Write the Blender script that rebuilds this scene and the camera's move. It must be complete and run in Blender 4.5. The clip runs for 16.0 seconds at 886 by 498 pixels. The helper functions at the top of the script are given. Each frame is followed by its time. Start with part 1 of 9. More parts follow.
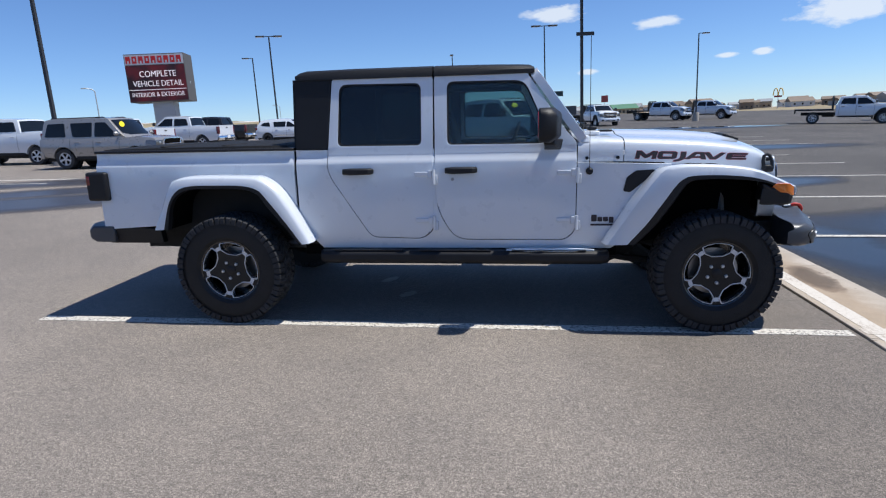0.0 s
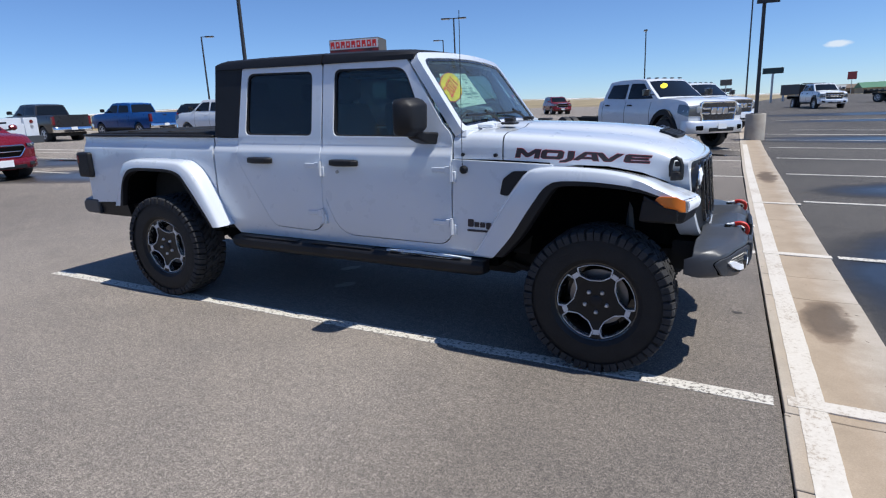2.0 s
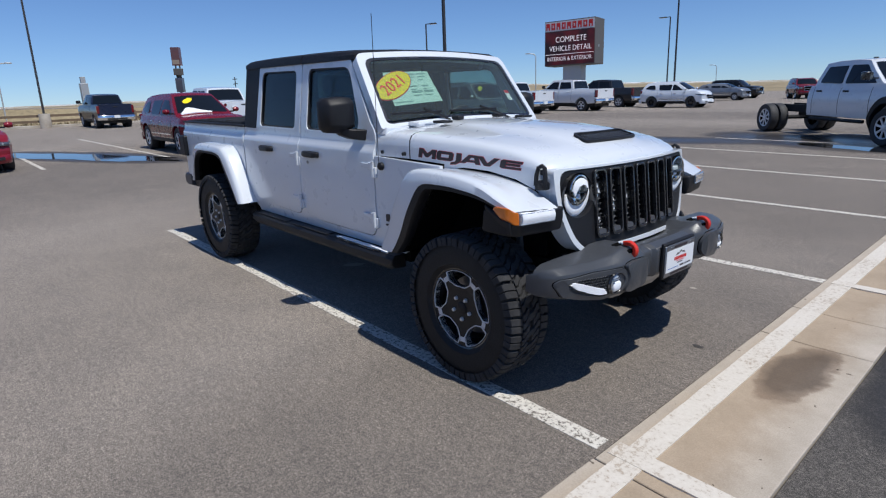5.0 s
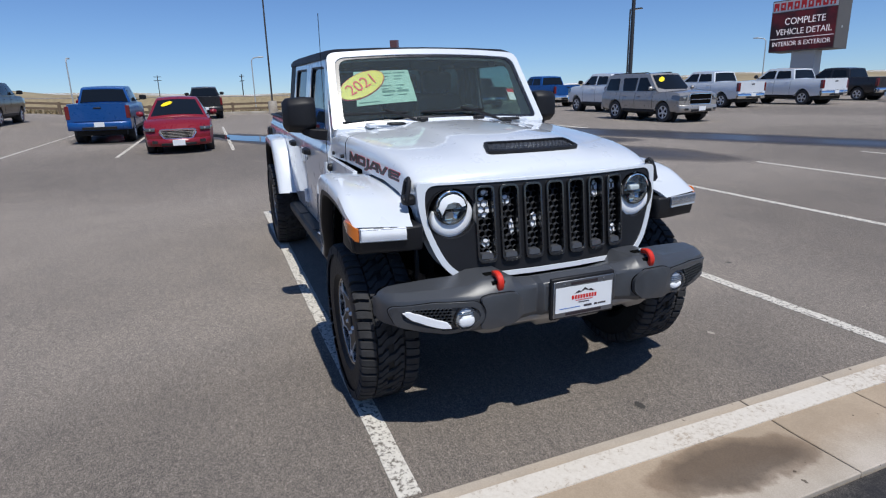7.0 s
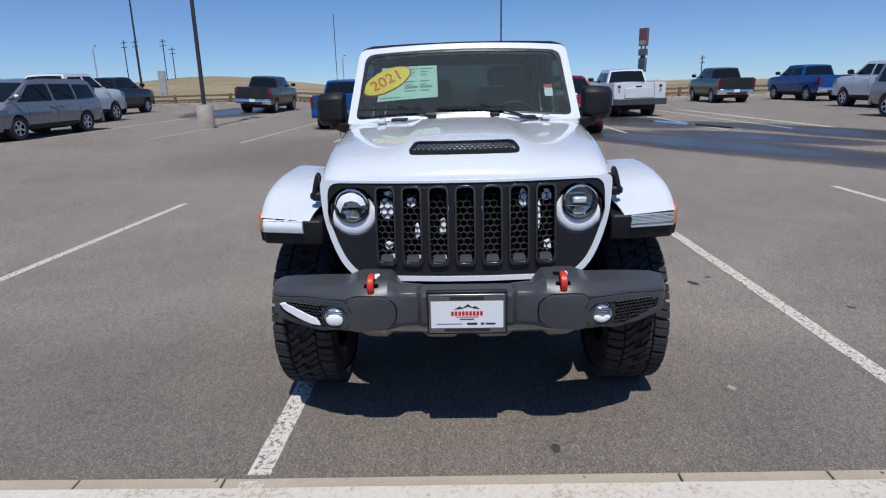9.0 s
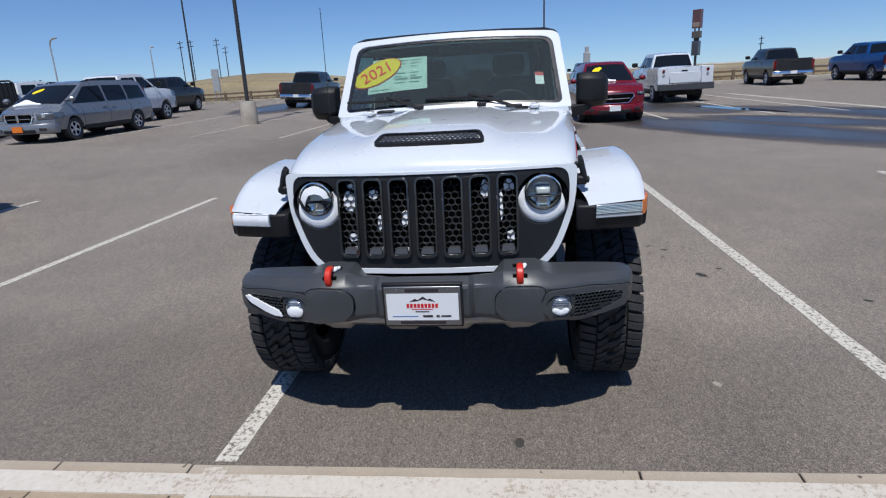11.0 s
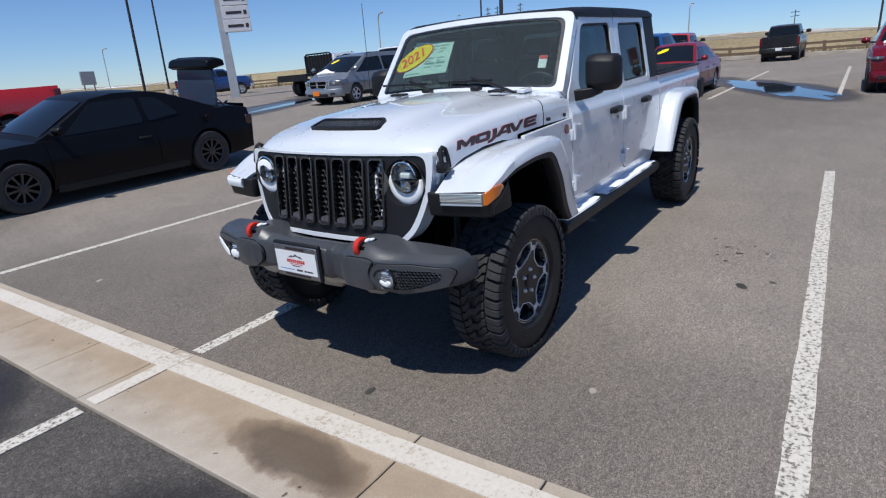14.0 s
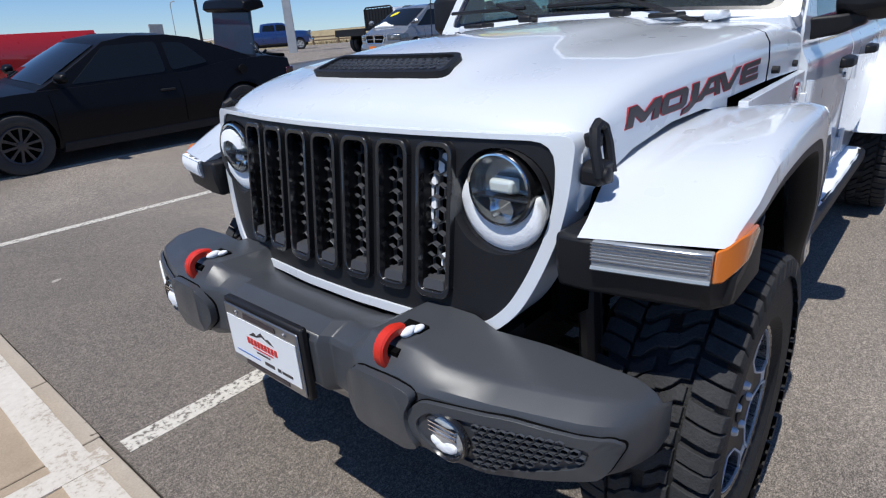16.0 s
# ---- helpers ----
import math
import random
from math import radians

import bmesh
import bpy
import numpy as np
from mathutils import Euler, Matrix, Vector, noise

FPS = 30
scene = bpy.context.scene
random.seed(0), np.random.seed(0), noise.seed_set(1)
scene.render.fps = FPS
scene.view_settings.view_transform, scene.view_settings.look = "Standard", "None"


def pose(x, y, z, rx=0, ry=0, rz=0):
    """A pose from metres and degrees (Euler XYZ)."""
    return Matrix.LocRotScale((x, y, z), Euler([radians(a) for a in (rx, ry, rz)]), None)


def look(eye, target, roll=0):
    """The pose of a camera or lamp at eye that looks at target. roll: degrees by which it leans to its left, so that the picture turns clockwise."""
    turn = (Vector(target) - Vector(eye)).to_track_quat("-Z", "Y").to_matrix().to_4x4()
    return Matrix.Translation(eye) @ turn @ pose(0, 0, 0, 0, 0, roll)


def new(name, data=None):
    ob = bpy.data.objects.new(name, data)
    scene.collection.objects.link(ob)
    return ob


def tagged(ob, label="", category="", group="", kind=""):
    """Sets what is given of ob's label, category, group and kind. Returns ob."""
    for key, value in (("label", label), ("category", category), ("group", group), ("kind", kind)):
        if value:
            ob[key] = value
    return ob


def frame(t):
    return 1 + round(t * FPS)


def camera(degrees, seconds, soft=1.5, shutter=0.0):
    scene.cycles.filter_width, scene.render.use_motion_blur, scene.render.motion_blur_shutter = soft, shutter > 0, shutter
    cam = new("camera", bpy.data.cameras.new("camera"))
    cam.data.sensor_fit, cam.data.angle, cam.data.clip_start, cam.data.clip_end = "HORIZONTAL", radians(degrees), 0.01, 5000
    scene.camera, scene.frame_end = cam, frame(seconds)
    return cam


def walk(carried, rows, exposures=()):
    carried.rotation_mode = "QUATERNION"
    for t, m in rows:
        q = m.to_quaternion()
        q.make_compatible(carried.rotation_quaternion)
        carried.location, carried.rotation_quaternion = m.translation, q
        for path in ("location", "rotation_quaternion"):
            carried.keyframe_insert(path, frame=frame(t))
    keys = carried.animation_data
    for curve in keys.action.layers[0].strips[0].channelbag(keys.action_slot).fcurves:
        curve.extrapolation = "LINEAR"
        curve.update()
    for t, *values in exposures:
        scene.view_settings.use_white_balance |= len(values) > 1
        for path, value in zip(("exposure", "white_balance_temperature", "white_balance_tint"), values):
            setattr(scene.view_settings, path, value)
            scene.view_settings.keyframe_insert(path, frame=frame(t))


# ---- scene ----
# The car park slopes gently: LOT carries its plane (local z = 0) into the true-up world.
LOT = pose(0, 0, 0, 0.80, 1.70, 0)
cam = camera(75.4, 16.0, 1.2)
PATH = [
    (0, (0.364, 0.152, 1.508), (0.109, 2.091, 1.087), -3.1),
    (0.5, (0.899, 0.307, 1.524), (0.503, 2.219, 1.089), -2.5),
    (1, (1.381, 0.556, 1.51), (0.831, 2.426, 1.064), -2.4),
    (1.5, (1.888, 0.767, 1.504), (1.149, 2.569, 1.047), -2.9),
    (2, (2.342, 1.019, 1.476), (1.461, 2.756, 1.022), -2.6),
    (2.5, (2.771, 1.275, 1.465), (1.724, 2.923, 1.03), -2.1),
    (3, (3.18, 1.496, 1.497), (1.958, 3.016, 1.056), -1.7),
    (3.5, (3.396, 1.735, 1.492), (2.081, 3.169, 1.027), -1.8),
    (4, (3.553, 1.83, 1.503), (2.19, 3.214, 1.026), -2.0),
    (6.5, (4.395, 3.057, 1.503), (2.69, 3.98, 1.013), -1.8),
    (7, (4.544, 3.554, 1.529), (2.739, 4.259, 1.033), -1.5),
    (7.5, (4.683, 4.044, 1.542), (2.803, 4.514, 1.048), -0.5),
    (8, (4.689, 4.477, 1.527), (2.77, 4.721, 1.022), -0.2),
    (8.5, (4.725, 4.84, 1.528), (2.789, 4.866, 1.028), -0.5),
    (11, (4.68, 5.408, 1.514), (2.766, 5.169, 0.985), -2.7),
    (11.5, (4.721, 5.832, 1.551), (2.838, 5.407, 1.026), -3.4),
    (12, (4.635, 6.244, 1.548), (2.81, 5.618, 1.023), -3.2),
    (12.5, (4.592, 6.676, 1.561), (2.834, 5.9, 1.009), -2.4),
    (13, (4.477, 6.975, 1.548), (2.784, 6.078, 0.975), -1.7),
    (13.5, (4.394, 7.186, 1.55), (2.76, 6.186, 0.974), -1.8),
    (14, (4.321, 7.296, 1.56), (2.772, 6.179, 0.964), -3.6),
    (14.5, (4.122, 7.164, 1.518), (2.644, 5.971, 0.89), -3.9),
    (15, (3.831, 6.873, 1.48), (2.401, 5.646, 0.81), -3.1),
    (15.5, (3.454, 6.552, 1.431), (2.061, 5.303, 0.724), -2.3),
    (16, (3.128, 6.222, 1.382), (1.726, 4.982, 0.68), -2.4),
]
walk(cam, [(t, look(eye, target, roll)) for t, eye, target, roll in PATH],
     [(t, stops, 6250, 8) for t, stops in ((0, 0.24), (2, 0.2), (3.5, 0.0), (7, -0.08), (8.5, -0.15), (12.5, -0.11), (14, -0.06), (15, -0.02), (16, 0.0))])

# ---------------- light ----------------
SUN_WAY = (LOT.to_3x3() @ Vector((0.65, 0.07, 1.42))).normalized()
world = bpy.data.worlds.new("world")
scene.world = world
world.use_nodes = True
wn = world.node_tree.nodes
sky = wn.new("ShaderNodeTexSky")
sky.sky_type = "NISHITA"
sky.sun_disc = False
sky.sun_elevation = math.asin(SUN_WAY.z)
sky.sun_rotation = math.atan2(SUN_WAY.x, SUN_WAY.y)
sky.altitude = 1600
sky.air_density, sky.dust_density, sky.ozone_density = 1.0, 0.1, 5.0
wn["Background"].inputs["Strength"].default_value = 0.095

# a few small fair-weather clouds low in the north-east
wl = world.node_tree.links
way = wn.new("ShaderNodeTexCoord").outputs["Generated"]
puff = wn.new("ShaderNodeTexNoise")
puff.inputs["Scale"].default_value, puff.inputs["Detail"].default_value, puff.inputs["Roughness"].default_value = 22.0, 6.0, 0.6
flat = wn.new("ShaderNodeMapping")
flat.inputs["Scale"].default_value = (1, 1, 2.6)
wl.new(way, flat.inputs["Vector"])
wl.new(flat.outputs[0], puff.inputs["Vector"])
cover = None
for spot, (wide, high) in (((0.066, 0.986, 0.152), (0.075, 0.022)), ((0.452, 0.883, 0.128), (0.10, 0.034)), ((0.362, 0.929, 0.08), (0.022, 0.009)), ((0.219, 0.967, 0.13), (0.05, 0.014)), ((0.315, 0.945, 0.077), (0.03, 0.007)),
                           ((0.12, 0.99, 0.062), (0.03, 0.008)), ((-0.16, 0.98, 0.2), (0.06, 0.012))):
    m_ = wn.new("ShaderNodeMapping")
    m_.vector_type = "TEXTURE"
    m_.inputs["Location"].default_value = LOT.to_3x3() @ Vector(spot)
    m_.inputs["Scale"].default_value = (wide, wide, high)
    ball = wn.new("ShaderNodeTexGradient")
    ball.gradient_type = "SPHERICAL"
    wl.new(way, m_.inputs["Vector"])
    wl.new(m_.outputs[0], ball.inputs["Vector"])
    if cover is None:
        cover = ball.outputs["Fac"]
    else:
        top_ = wn.new("ShaderNodeMath")
        top_.operation = "MAXIMUM"
        wl.new(cover, top_.inputs[0])
        wl.new(ball.outputs["Fac"], top_.inputs[1])
        cover = top_.outputs[0]
sum_ = wn.new("ShaderNodeMath")
sum_.operation, sum_.inputs[1].default_value = "MULTIPLY_ADD", 0.75
wl.new(cover, sum_.inputs[0])
wl.new(puff.outputs["Fac"], sum_.inputs[2])
edge_ = wn.new("ShaderNodeMapRange")
edge_.inputs["From Min"].default_value, edge_.inputs["From Max"].default_value, edge_.inputs["To Max"].default_value = 0.74, 0.98, 0.8
wl.new(sum_.outputs[0], edge_.inputs["Value"])
inside_ = wn.new("ShaderNodeMath")
inside_.operation = "MULTIPLY"
near_ = wn.new("ShaderNodeMapRange")
near_.inputs["From Max"].default_value = 0.25
wl.new(cover, near_.inputs["Value"])
wl.new(edge_.outputs[0], inside_.inputs[0])
wl.new(near_.outputs[0], inside_.inputs[1])
cloud = wn.new("ShaderNodeMix")
cloud.data_type = "RGBA"
cloud.inputs["B"].default_value = (7.6, 7.9, 8.4, 1)
wl.new(inside_.outputs[0], cloud.inputs["Factor"])
deep = wn.new("ShaderNodeMix")
deep.data_type, deep.blend_type = "RGBA", "MULTIPLY"
deep.inputs["Factor"].default_value, deep.inputs["B"].default_value = 1.0, (0.86, 0.965, 1.16, 1)
wl.new(sky.outputs[0], deep.inputs["A"])
wl.new(deep.outputs["Result"], cloud.inputs["A"])
wl.new(cloud.outputs["Result"], wn["Background"].inputs["Color"])
sun = new("sun", bpy.data.lights.new("sun", "SUN"))
sun.data.energy, sun.data.angle, sun.data.color = 4.3, radians(0.53), (1.0, 0.95, 0.88)
sun.matrix_world = look(SUN_WAY * 50, (0, 0, 0))
scene.view_settings.exposure = 0.0


# ---------------- materials ----------------
def mat(name, color, rough=0.5, metal=0.0, coat=0.0, spec=0.5):
    m = bpy.data.materials.new(name)
    m.use_nodes = True
    b = m.node_tree.nodes["Principled BSDF"]
    b.inputs["Base Color"].default_value = (*color, 1)
    b.inputs["Roughness"].default_value = rough
    b.inputs["Metallic"].default_value = metal
    b.inputs["Coat Weight"].default_value = coat
    b.inputs["Coat Roughness"].default_value = 0.04
    b.inputs["Specular IOR Level"].default_value = spec
    return m


def node(m, kind, **values):
    n = m.node_tree.nodes.new(kind)
    for k, v in values.items():
        n.inputs[k.replace("_", " ")].default_value = v
    return n


def link(m, a, b):
    m.node_tree.links.new(a, b)


def shader(m):
    return m.node_tree.nodes["Principled BSDF"]


def coords(m, kind="Object"):
    for n in m.node_tree.nodes:
        if n.bl_idname == "ShaderNodeTexCoord":
            return n.outputs[kind]
    return m.node_tree.nodes.new("ShaderNodeTexCoord").outputs[kind]


def noise_of(m, scale, detail=3.0, rough=0.55, kind="Object"):
    n = node(m, "ShaderNodeTexNoise", Scale=scale, Detail=detail, Roughness=rough)
    link(m, coords(m, kind), n.inputs["Vector"])
    return n.outputs["Fac"]


def ramp(m, fac, stops):
    r = m.node_tree.nodes.new("ShaderNodeValToRGB")
    while len(r.color_ramp.elements) < len(stops):
        r.color_ramp.elements.new(0.5)
    for e, (p, c) in zip(r.color_ramp.elements, stops):
        e.position, e.color = p, (*c, 1)
    link(m, fac, r.inputs["Fac"])
    return r.outputs["Color"]


def blend(m, fac, a, b, mode="MIX"):
    x = m.node_tree.nodes.new("ShaderNodeMix")
    x.data_type, x.blend_type = "RGBA", mode
    for socket, value in ((x.inputs["Factor"], fac), (x.inputs["A"], a), (x.inputs["B"], b)):
        if isinstance(value, bpy.types.NodeSocket):
            link(m, value, socket)
        elif isinstance(value, (int, float)):
            socket.default_value = value
        else:
            socket.default_value = (*value, 1)
    return x.outputs["Result"]


def bump(m, height, strength, distance=0.01):
    b = node(m, "ShaderNodeBump", Strength=strength, Distance=distance)
    link(m, height, b.inputs["Height"])
    link(m, b.outputs["Normal"], shader(m).inputs["Normal"])


def varied(m, color, amount, scale, fine=None, kind="Object", relief=0.0):
    """Two scales of variation round a base colour, with a fine relief."""
    dark, light = tuple(c * (1 - amount) for c in color), tuple(min(1, c * (1 + amount)) for c in color)
    big = ramp(m, noise_of(m, scale, 4, 0.6, kind), [(0.3, dark), (0.7, light)])
    small = noise_of(m, fine or scale * 25, 2, 0.6, kind)
    c = blend(m, 0.35, big, ramp(m, small, [(0.3, dark), (0.7, light)]))
    link(m, c, shader(m).inputs["Base Color"])
    if relief:
        bump(m, small, relief)
    return m


def paint(name, color, metal=0.0, rough=0.28, coat=1.0):
    m = mat(name, color, rough, metal, coat, 0.3 + 0.2 * coat)
    dust = noise_of(m, 3.0, 4, 0.6)
    link(m, blend(m, dust, tuple(c * 0.95 for c in color), tuple(min(1, c * 1.04 + 0.004) for c in color)), shader(m).inputs["Base Color"])
    r = node(m, "ShaderNodeMapRange", To_Min=rough - 0.08, To_Max=rough + 0.12)
    link(m, noise_of(m, 9.0, 3), r.inputs["Value"])
    link(m, r.outputs[0], shader(m).inputs["Roughness"])
    return m


def glass(name, tint, gloss=0.04, dust=0.0):
    """A thin pane: tinted straight through, mirror-like by Fresnel, with a film of dust."""
    m = bpy.data.materials.new(name)
    m.use_nodes = True
    t = m.node_tree
    t.nodes.clear()
    out, mix = t.nodes.new("ShaderNodeOutputMaterial"), t.nodes.new("ShaderNodeMixShader")
    thru, shine, fres = t.nodes.new("ShaderNodeBsdfTransparent"), t.nodes.new("ShaderNodeBsdfGlossy"), t.nodes.new("ShaderNodeLayerWeight")
    thru.inputs["Color"].default_value = (*tint, 1)
    shine.inputs["Roughness"].default_value = 0.02
    fres.inputs["Blend"].default_value = 0.5
    power, fac = t.nodes.new("ShaderNodeMath"), t.nodes.new("ShaderNodeMath")
    power.operation, power.inputs[1].default_value = "POWER", 5.0
    fac.operation, fac.inputs[1].default_value, fac.inputs[2].default_value = "MULTIPLY_ADD", 0.95, gloss
    t.links.new(fres.outputs["Facing"], power.inputs[0])
    t.links.new(power.outputs[0], fac.inputs[0])
    t.links.new(fac.outputs[0], mix.inputs[0])
    t.links.new(thru.outputs[0], mix.inputs[1])
    t.links.new(shine.outputs[0], mix.inputs[2])
    film, grime_and_tone, speck = t.nodes.new("ShaderNodeMixShader"), t.nodes.new("ShaderNodeBsdfDiffuse"), t.nodes.new("ShaderNodeMapRange")
    grime_and_tone.inputs["Color"].default_value = (0.62, 0.68, 0.66, 1)
    speck.inputs["From Min"].default_value, speck.inputs["From Max"].default_value = 0.35, 0.75
    speck.inputs["To Min"].default_value, speck.inputs["To Max"].default_value = dust * 0.5, dust * 2.0
    t.links.new(noise_of(m, 60, 5, 0.8), speck.inputs["Value"])
    t.links.new(speck.outputs[0], film.inputs[0])
    t.links.new(mix.outputs[0], film.inputs[1])
    t.links.new(grime_and_tone.outputs[0], film.inputs[2])
    t.links.new(film.outputs[0], out.inputs[0])
    return m


WHITE = paint("white_paint", (0.69, 0.725, 0.772))
BLACK_PLASTIC = varied(mat("black_plastic", (0.011, 0.011, 0.013), 0.5, spec=0.35), (0.011, 0.011, 0.013), 0.25, 6, 400, relief=0.1)
GREY_PLASTIC = varied(mat("charcoal_plastic", (0.05, 0.052, 0.056), 0.36), (0.055, 0.059, 0.067), 0.15, 5, 500, relief=0.07)
BLACK_TOP = varied(mat("black_hardtop", (0.009, 0.009, 0.011), 0.55, spec=0.35), (0.009, 0.009, 0.011), 0.3, 4, 300, relief=0.2)
BLACK_GLOSS = paint("black_gloss", (0.012, 0.012, 0.014), 0, 0.25)
CLOTH = varied(mat("black_vinyl_cover", (0.012, 0.012, 0.013), 0.7, spec=0.3), (0.012, 0.012, 0.013), 0.3, 3, 200, relief=0.3)
RUBBER = varied(mat("tyre_rubber", (0.031, 0.031, 0.033), 0.66), (0.031, 0.031, 0.033), 0.35, 8, 120, relief=0.3)
# Near-black for joints and trim, and for shade painted into gaps and recesses.
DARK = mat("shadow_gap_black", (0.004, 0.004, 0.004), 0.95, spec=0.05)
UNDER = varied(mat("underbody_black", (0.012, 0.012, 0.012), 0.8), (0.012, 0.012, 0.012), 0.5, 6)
ALLOY = mat("machined_alloy", (0.72, 0.73, 0.75), 0.35, 0.55)
CHROME = mat("chrome", (0.85, 0.86, 0.88), 0.08, 1.0)
STEEL = mat("dull_steel", (0.35, 0.35, 0.36), 0.4, 1.0)
RED_HOOK = varied(mat("red_hook_paint", (0.62, 0.03, 0.015), 0.4), (0.62, 0.03, 0.015), 0.12, 20, 200)
SNOW = varied(mat("snow", (0.88, 0.89, 0.92), 0.7), (0.87, 0.89, 0.92), 0.04, 15, 150, relief=0.15)
AMBER = mat("amber_lens", (0.66, 0.165, 0.012), 0.12, 0, 1.0)
RED_LENS = mat("red_lens", (0.14, 0.004, 0.007), 0.15, 0, 1.0)
CLEAR = mat("clear_lens", (0.40, 0.42, 0.44), 0.15, 0.3, 1.0)
LAMP_DARK = mat("lamp_bowl", (0.42, 0.44, 0.46), 0.2, 0.8, 1.0)
MESH_GREY = mat("satin_grey_mesh", (0.13, 0.135, 0.15), 0.28, 0.5)
GLASS_TINT = glass("tinted_glass", (0.22, 0.26, 0.27), 0.05, 0.008)
GLASS_SIDE = glass("side_glass", (0.58, 0.69, 0.69), 0.045, 0.012)
GLASS_FRONT = glass("windscreen_glass", (0.66, 0.76, 0.74), 0.045, 0.028)
GLASS_DARK = mat("dark_car_glass", (0.008, 0.010, 0.012), 0.04, 0, 0.0, 0.42)
SEAT = varied(mat("black_seat_cloth", (0.03, 0.03, 0.032), 0.8), (0.03, 0.03, 0.032), 0.3, 8, 150)
YELLOW = mat("yellow_sticker", (0.95, 0.72, 0.01), 0.4)
RED_INK = mat("red_ink", (0.6, 0.02, 0.02), 0.5)
PAPER = varied(mat("pale_green_paper", (0.55, 0.74, 0.66), 0.6), (0.55, 0.74, 0.66), 0.04, 10)
INK = mat("printed_ink", (0.2, 0.33, 0.3), 0.6)
PLATE = mat("plate_white", (0.8, 0.82, 0.84), 0.35)
DECAL_DARK = mat("decal_charcoal", (0.035, 0.025, 0.03), 0.45)
DECAL_RED = mat("decal_red", (0.42, 0.03, 0.04), 0.45)
BLUE_INK = mat("blue_ink", (0.05, 0.15, 0.45), 0.5)



def soft_spots(m, spots, warp=1.0, warp_scale=0.45):
    """0 to 1 inside soft-edged uneven ovals (x, y, half length, half width, turn)."""
    n = node(m, "ShaderNodeTexNoise", Scale=warp_scale, Detail=5.0, Roughness=0.62)
    link(m, coords(m), n.inputs["Vector"])
    shift = node(m, "ShaderNodeVectorMath")
    shift.operation = "MULTIPLY_ADD"
    link(m, n.outputs["Color"], shift.inputs[0])
    shift.inputs[1].default_value = (warp, warp, 0)
    moved = node(m, "ShaderNodeVectorMath")
    link(m, coords(m), moved.inputs[0])
    shift.inputs[2].default_value = (-warp / 2, -warp / 2, 0)
    link(m, shift.outputs[0], moved.inputs[1])
    total = None
    for x, y, a, b, turn in spots:
        p = node(m, "ShaderNodeMapping")
        p.vector_type = "TEXTURE"
        p.inputs["Location"].default_value, p.inputs["Rotation"].default_value, p.inputs["Scale"].default_value = (x, y, 0), (0, 0, radians(turn)), (a, b, 20)
        g = node(m, "ShaderNodeTexGradient")
        g.gradient_type = "SPHERICAL"
        link(m, moved.outputs[0], p.inputs["Vector"])
        link(m, p.outputs[0], g.inputs["Vector"])
        if total is None:
            total = g.outputs["Fac"]
        else:
            top_ = node(m, "ShaderNodeMath")
            top_.operation = "MAXIMUM"
            link(m, total, top_.inputs[0])
            link(m, g.outputs["Fac"], top_.inputs[1])
            total = top_.outputs[0]
    return total


def asphalt(name, lo, mid, hi, contrast, wet, grime_and_tone=()):
    m = mat(name, (0.05, 0.05, 0.05), 0.85)
    grain = noise_of(m, 230, 1, 0.6)
    stone = noise_of(m, 78, 3, 0.75)
    speck = blend(m, 0.45, ramp(m, grain, [(0.40, lo), (0.5, mid), (0.62, hi)]), ramp(m, stone, [(0.40, lo), (0.52, mid), (0.63, hi)]))
    broad = ramp(m, noise_of(m, 0.22, 5, 0.6), [(0.3, (1 - contrast,) * 3), (0.7, (1 + contrast * 0.6,) * 3)])
    patch = ramp(m, noise_of(m, 2.1, 4, 0.65), [(0.32, (0.9, 0.9, 0.91)), (0.68, (1.07, 1.06, 1.05))])
    gravel = ramp(m, noise_of(m, 24, 5, 0.8), [(0.34, (0.72, 0.72, 0.72)), (0.66, (1.27, 1.26, 1.25))])
    speck = blend(m, 1.0, speck, gravel, "MULTIPLY")
    c = blend(m, 1.0, blend(m, 1.0, speck, broad, "MULTIPLY"), patch, "MULTIPLY")
    damp = soft_spots(m, wet)
    # Darker ovals: some real smudges, others paint in how brightness shifts with the view.
    if grime_and_tone:
        c = blend(m, 1.0, c, ramp(m, soft_spots(m, grime_and_tone, 0.8, 0.7), [(0.0, (1, 1, 1)), (0.45, (0.72, 0.715, 0.71))]), "MULTIPLY")
    dark = ramp(m, damp, [(0.06, (1, 1, 1)), (0.16, (0.42, 0.42, 0.43)), (0.45, (0.24, 0.24, 0.25))])
    link(m, blend(m, 1.0, c, dark, "MULTIPLY"), shader(m).inputs["Base Color"])
    link(m, ramp(m, damp, [(0.08, (0.85,) * 3), (0.3, (0.5,) * 3), (0.6, (0.28,) * 3)]), shader(m).inputs["Roughness"])
    bump(m, grain, 0.22, 0.003)
    return m


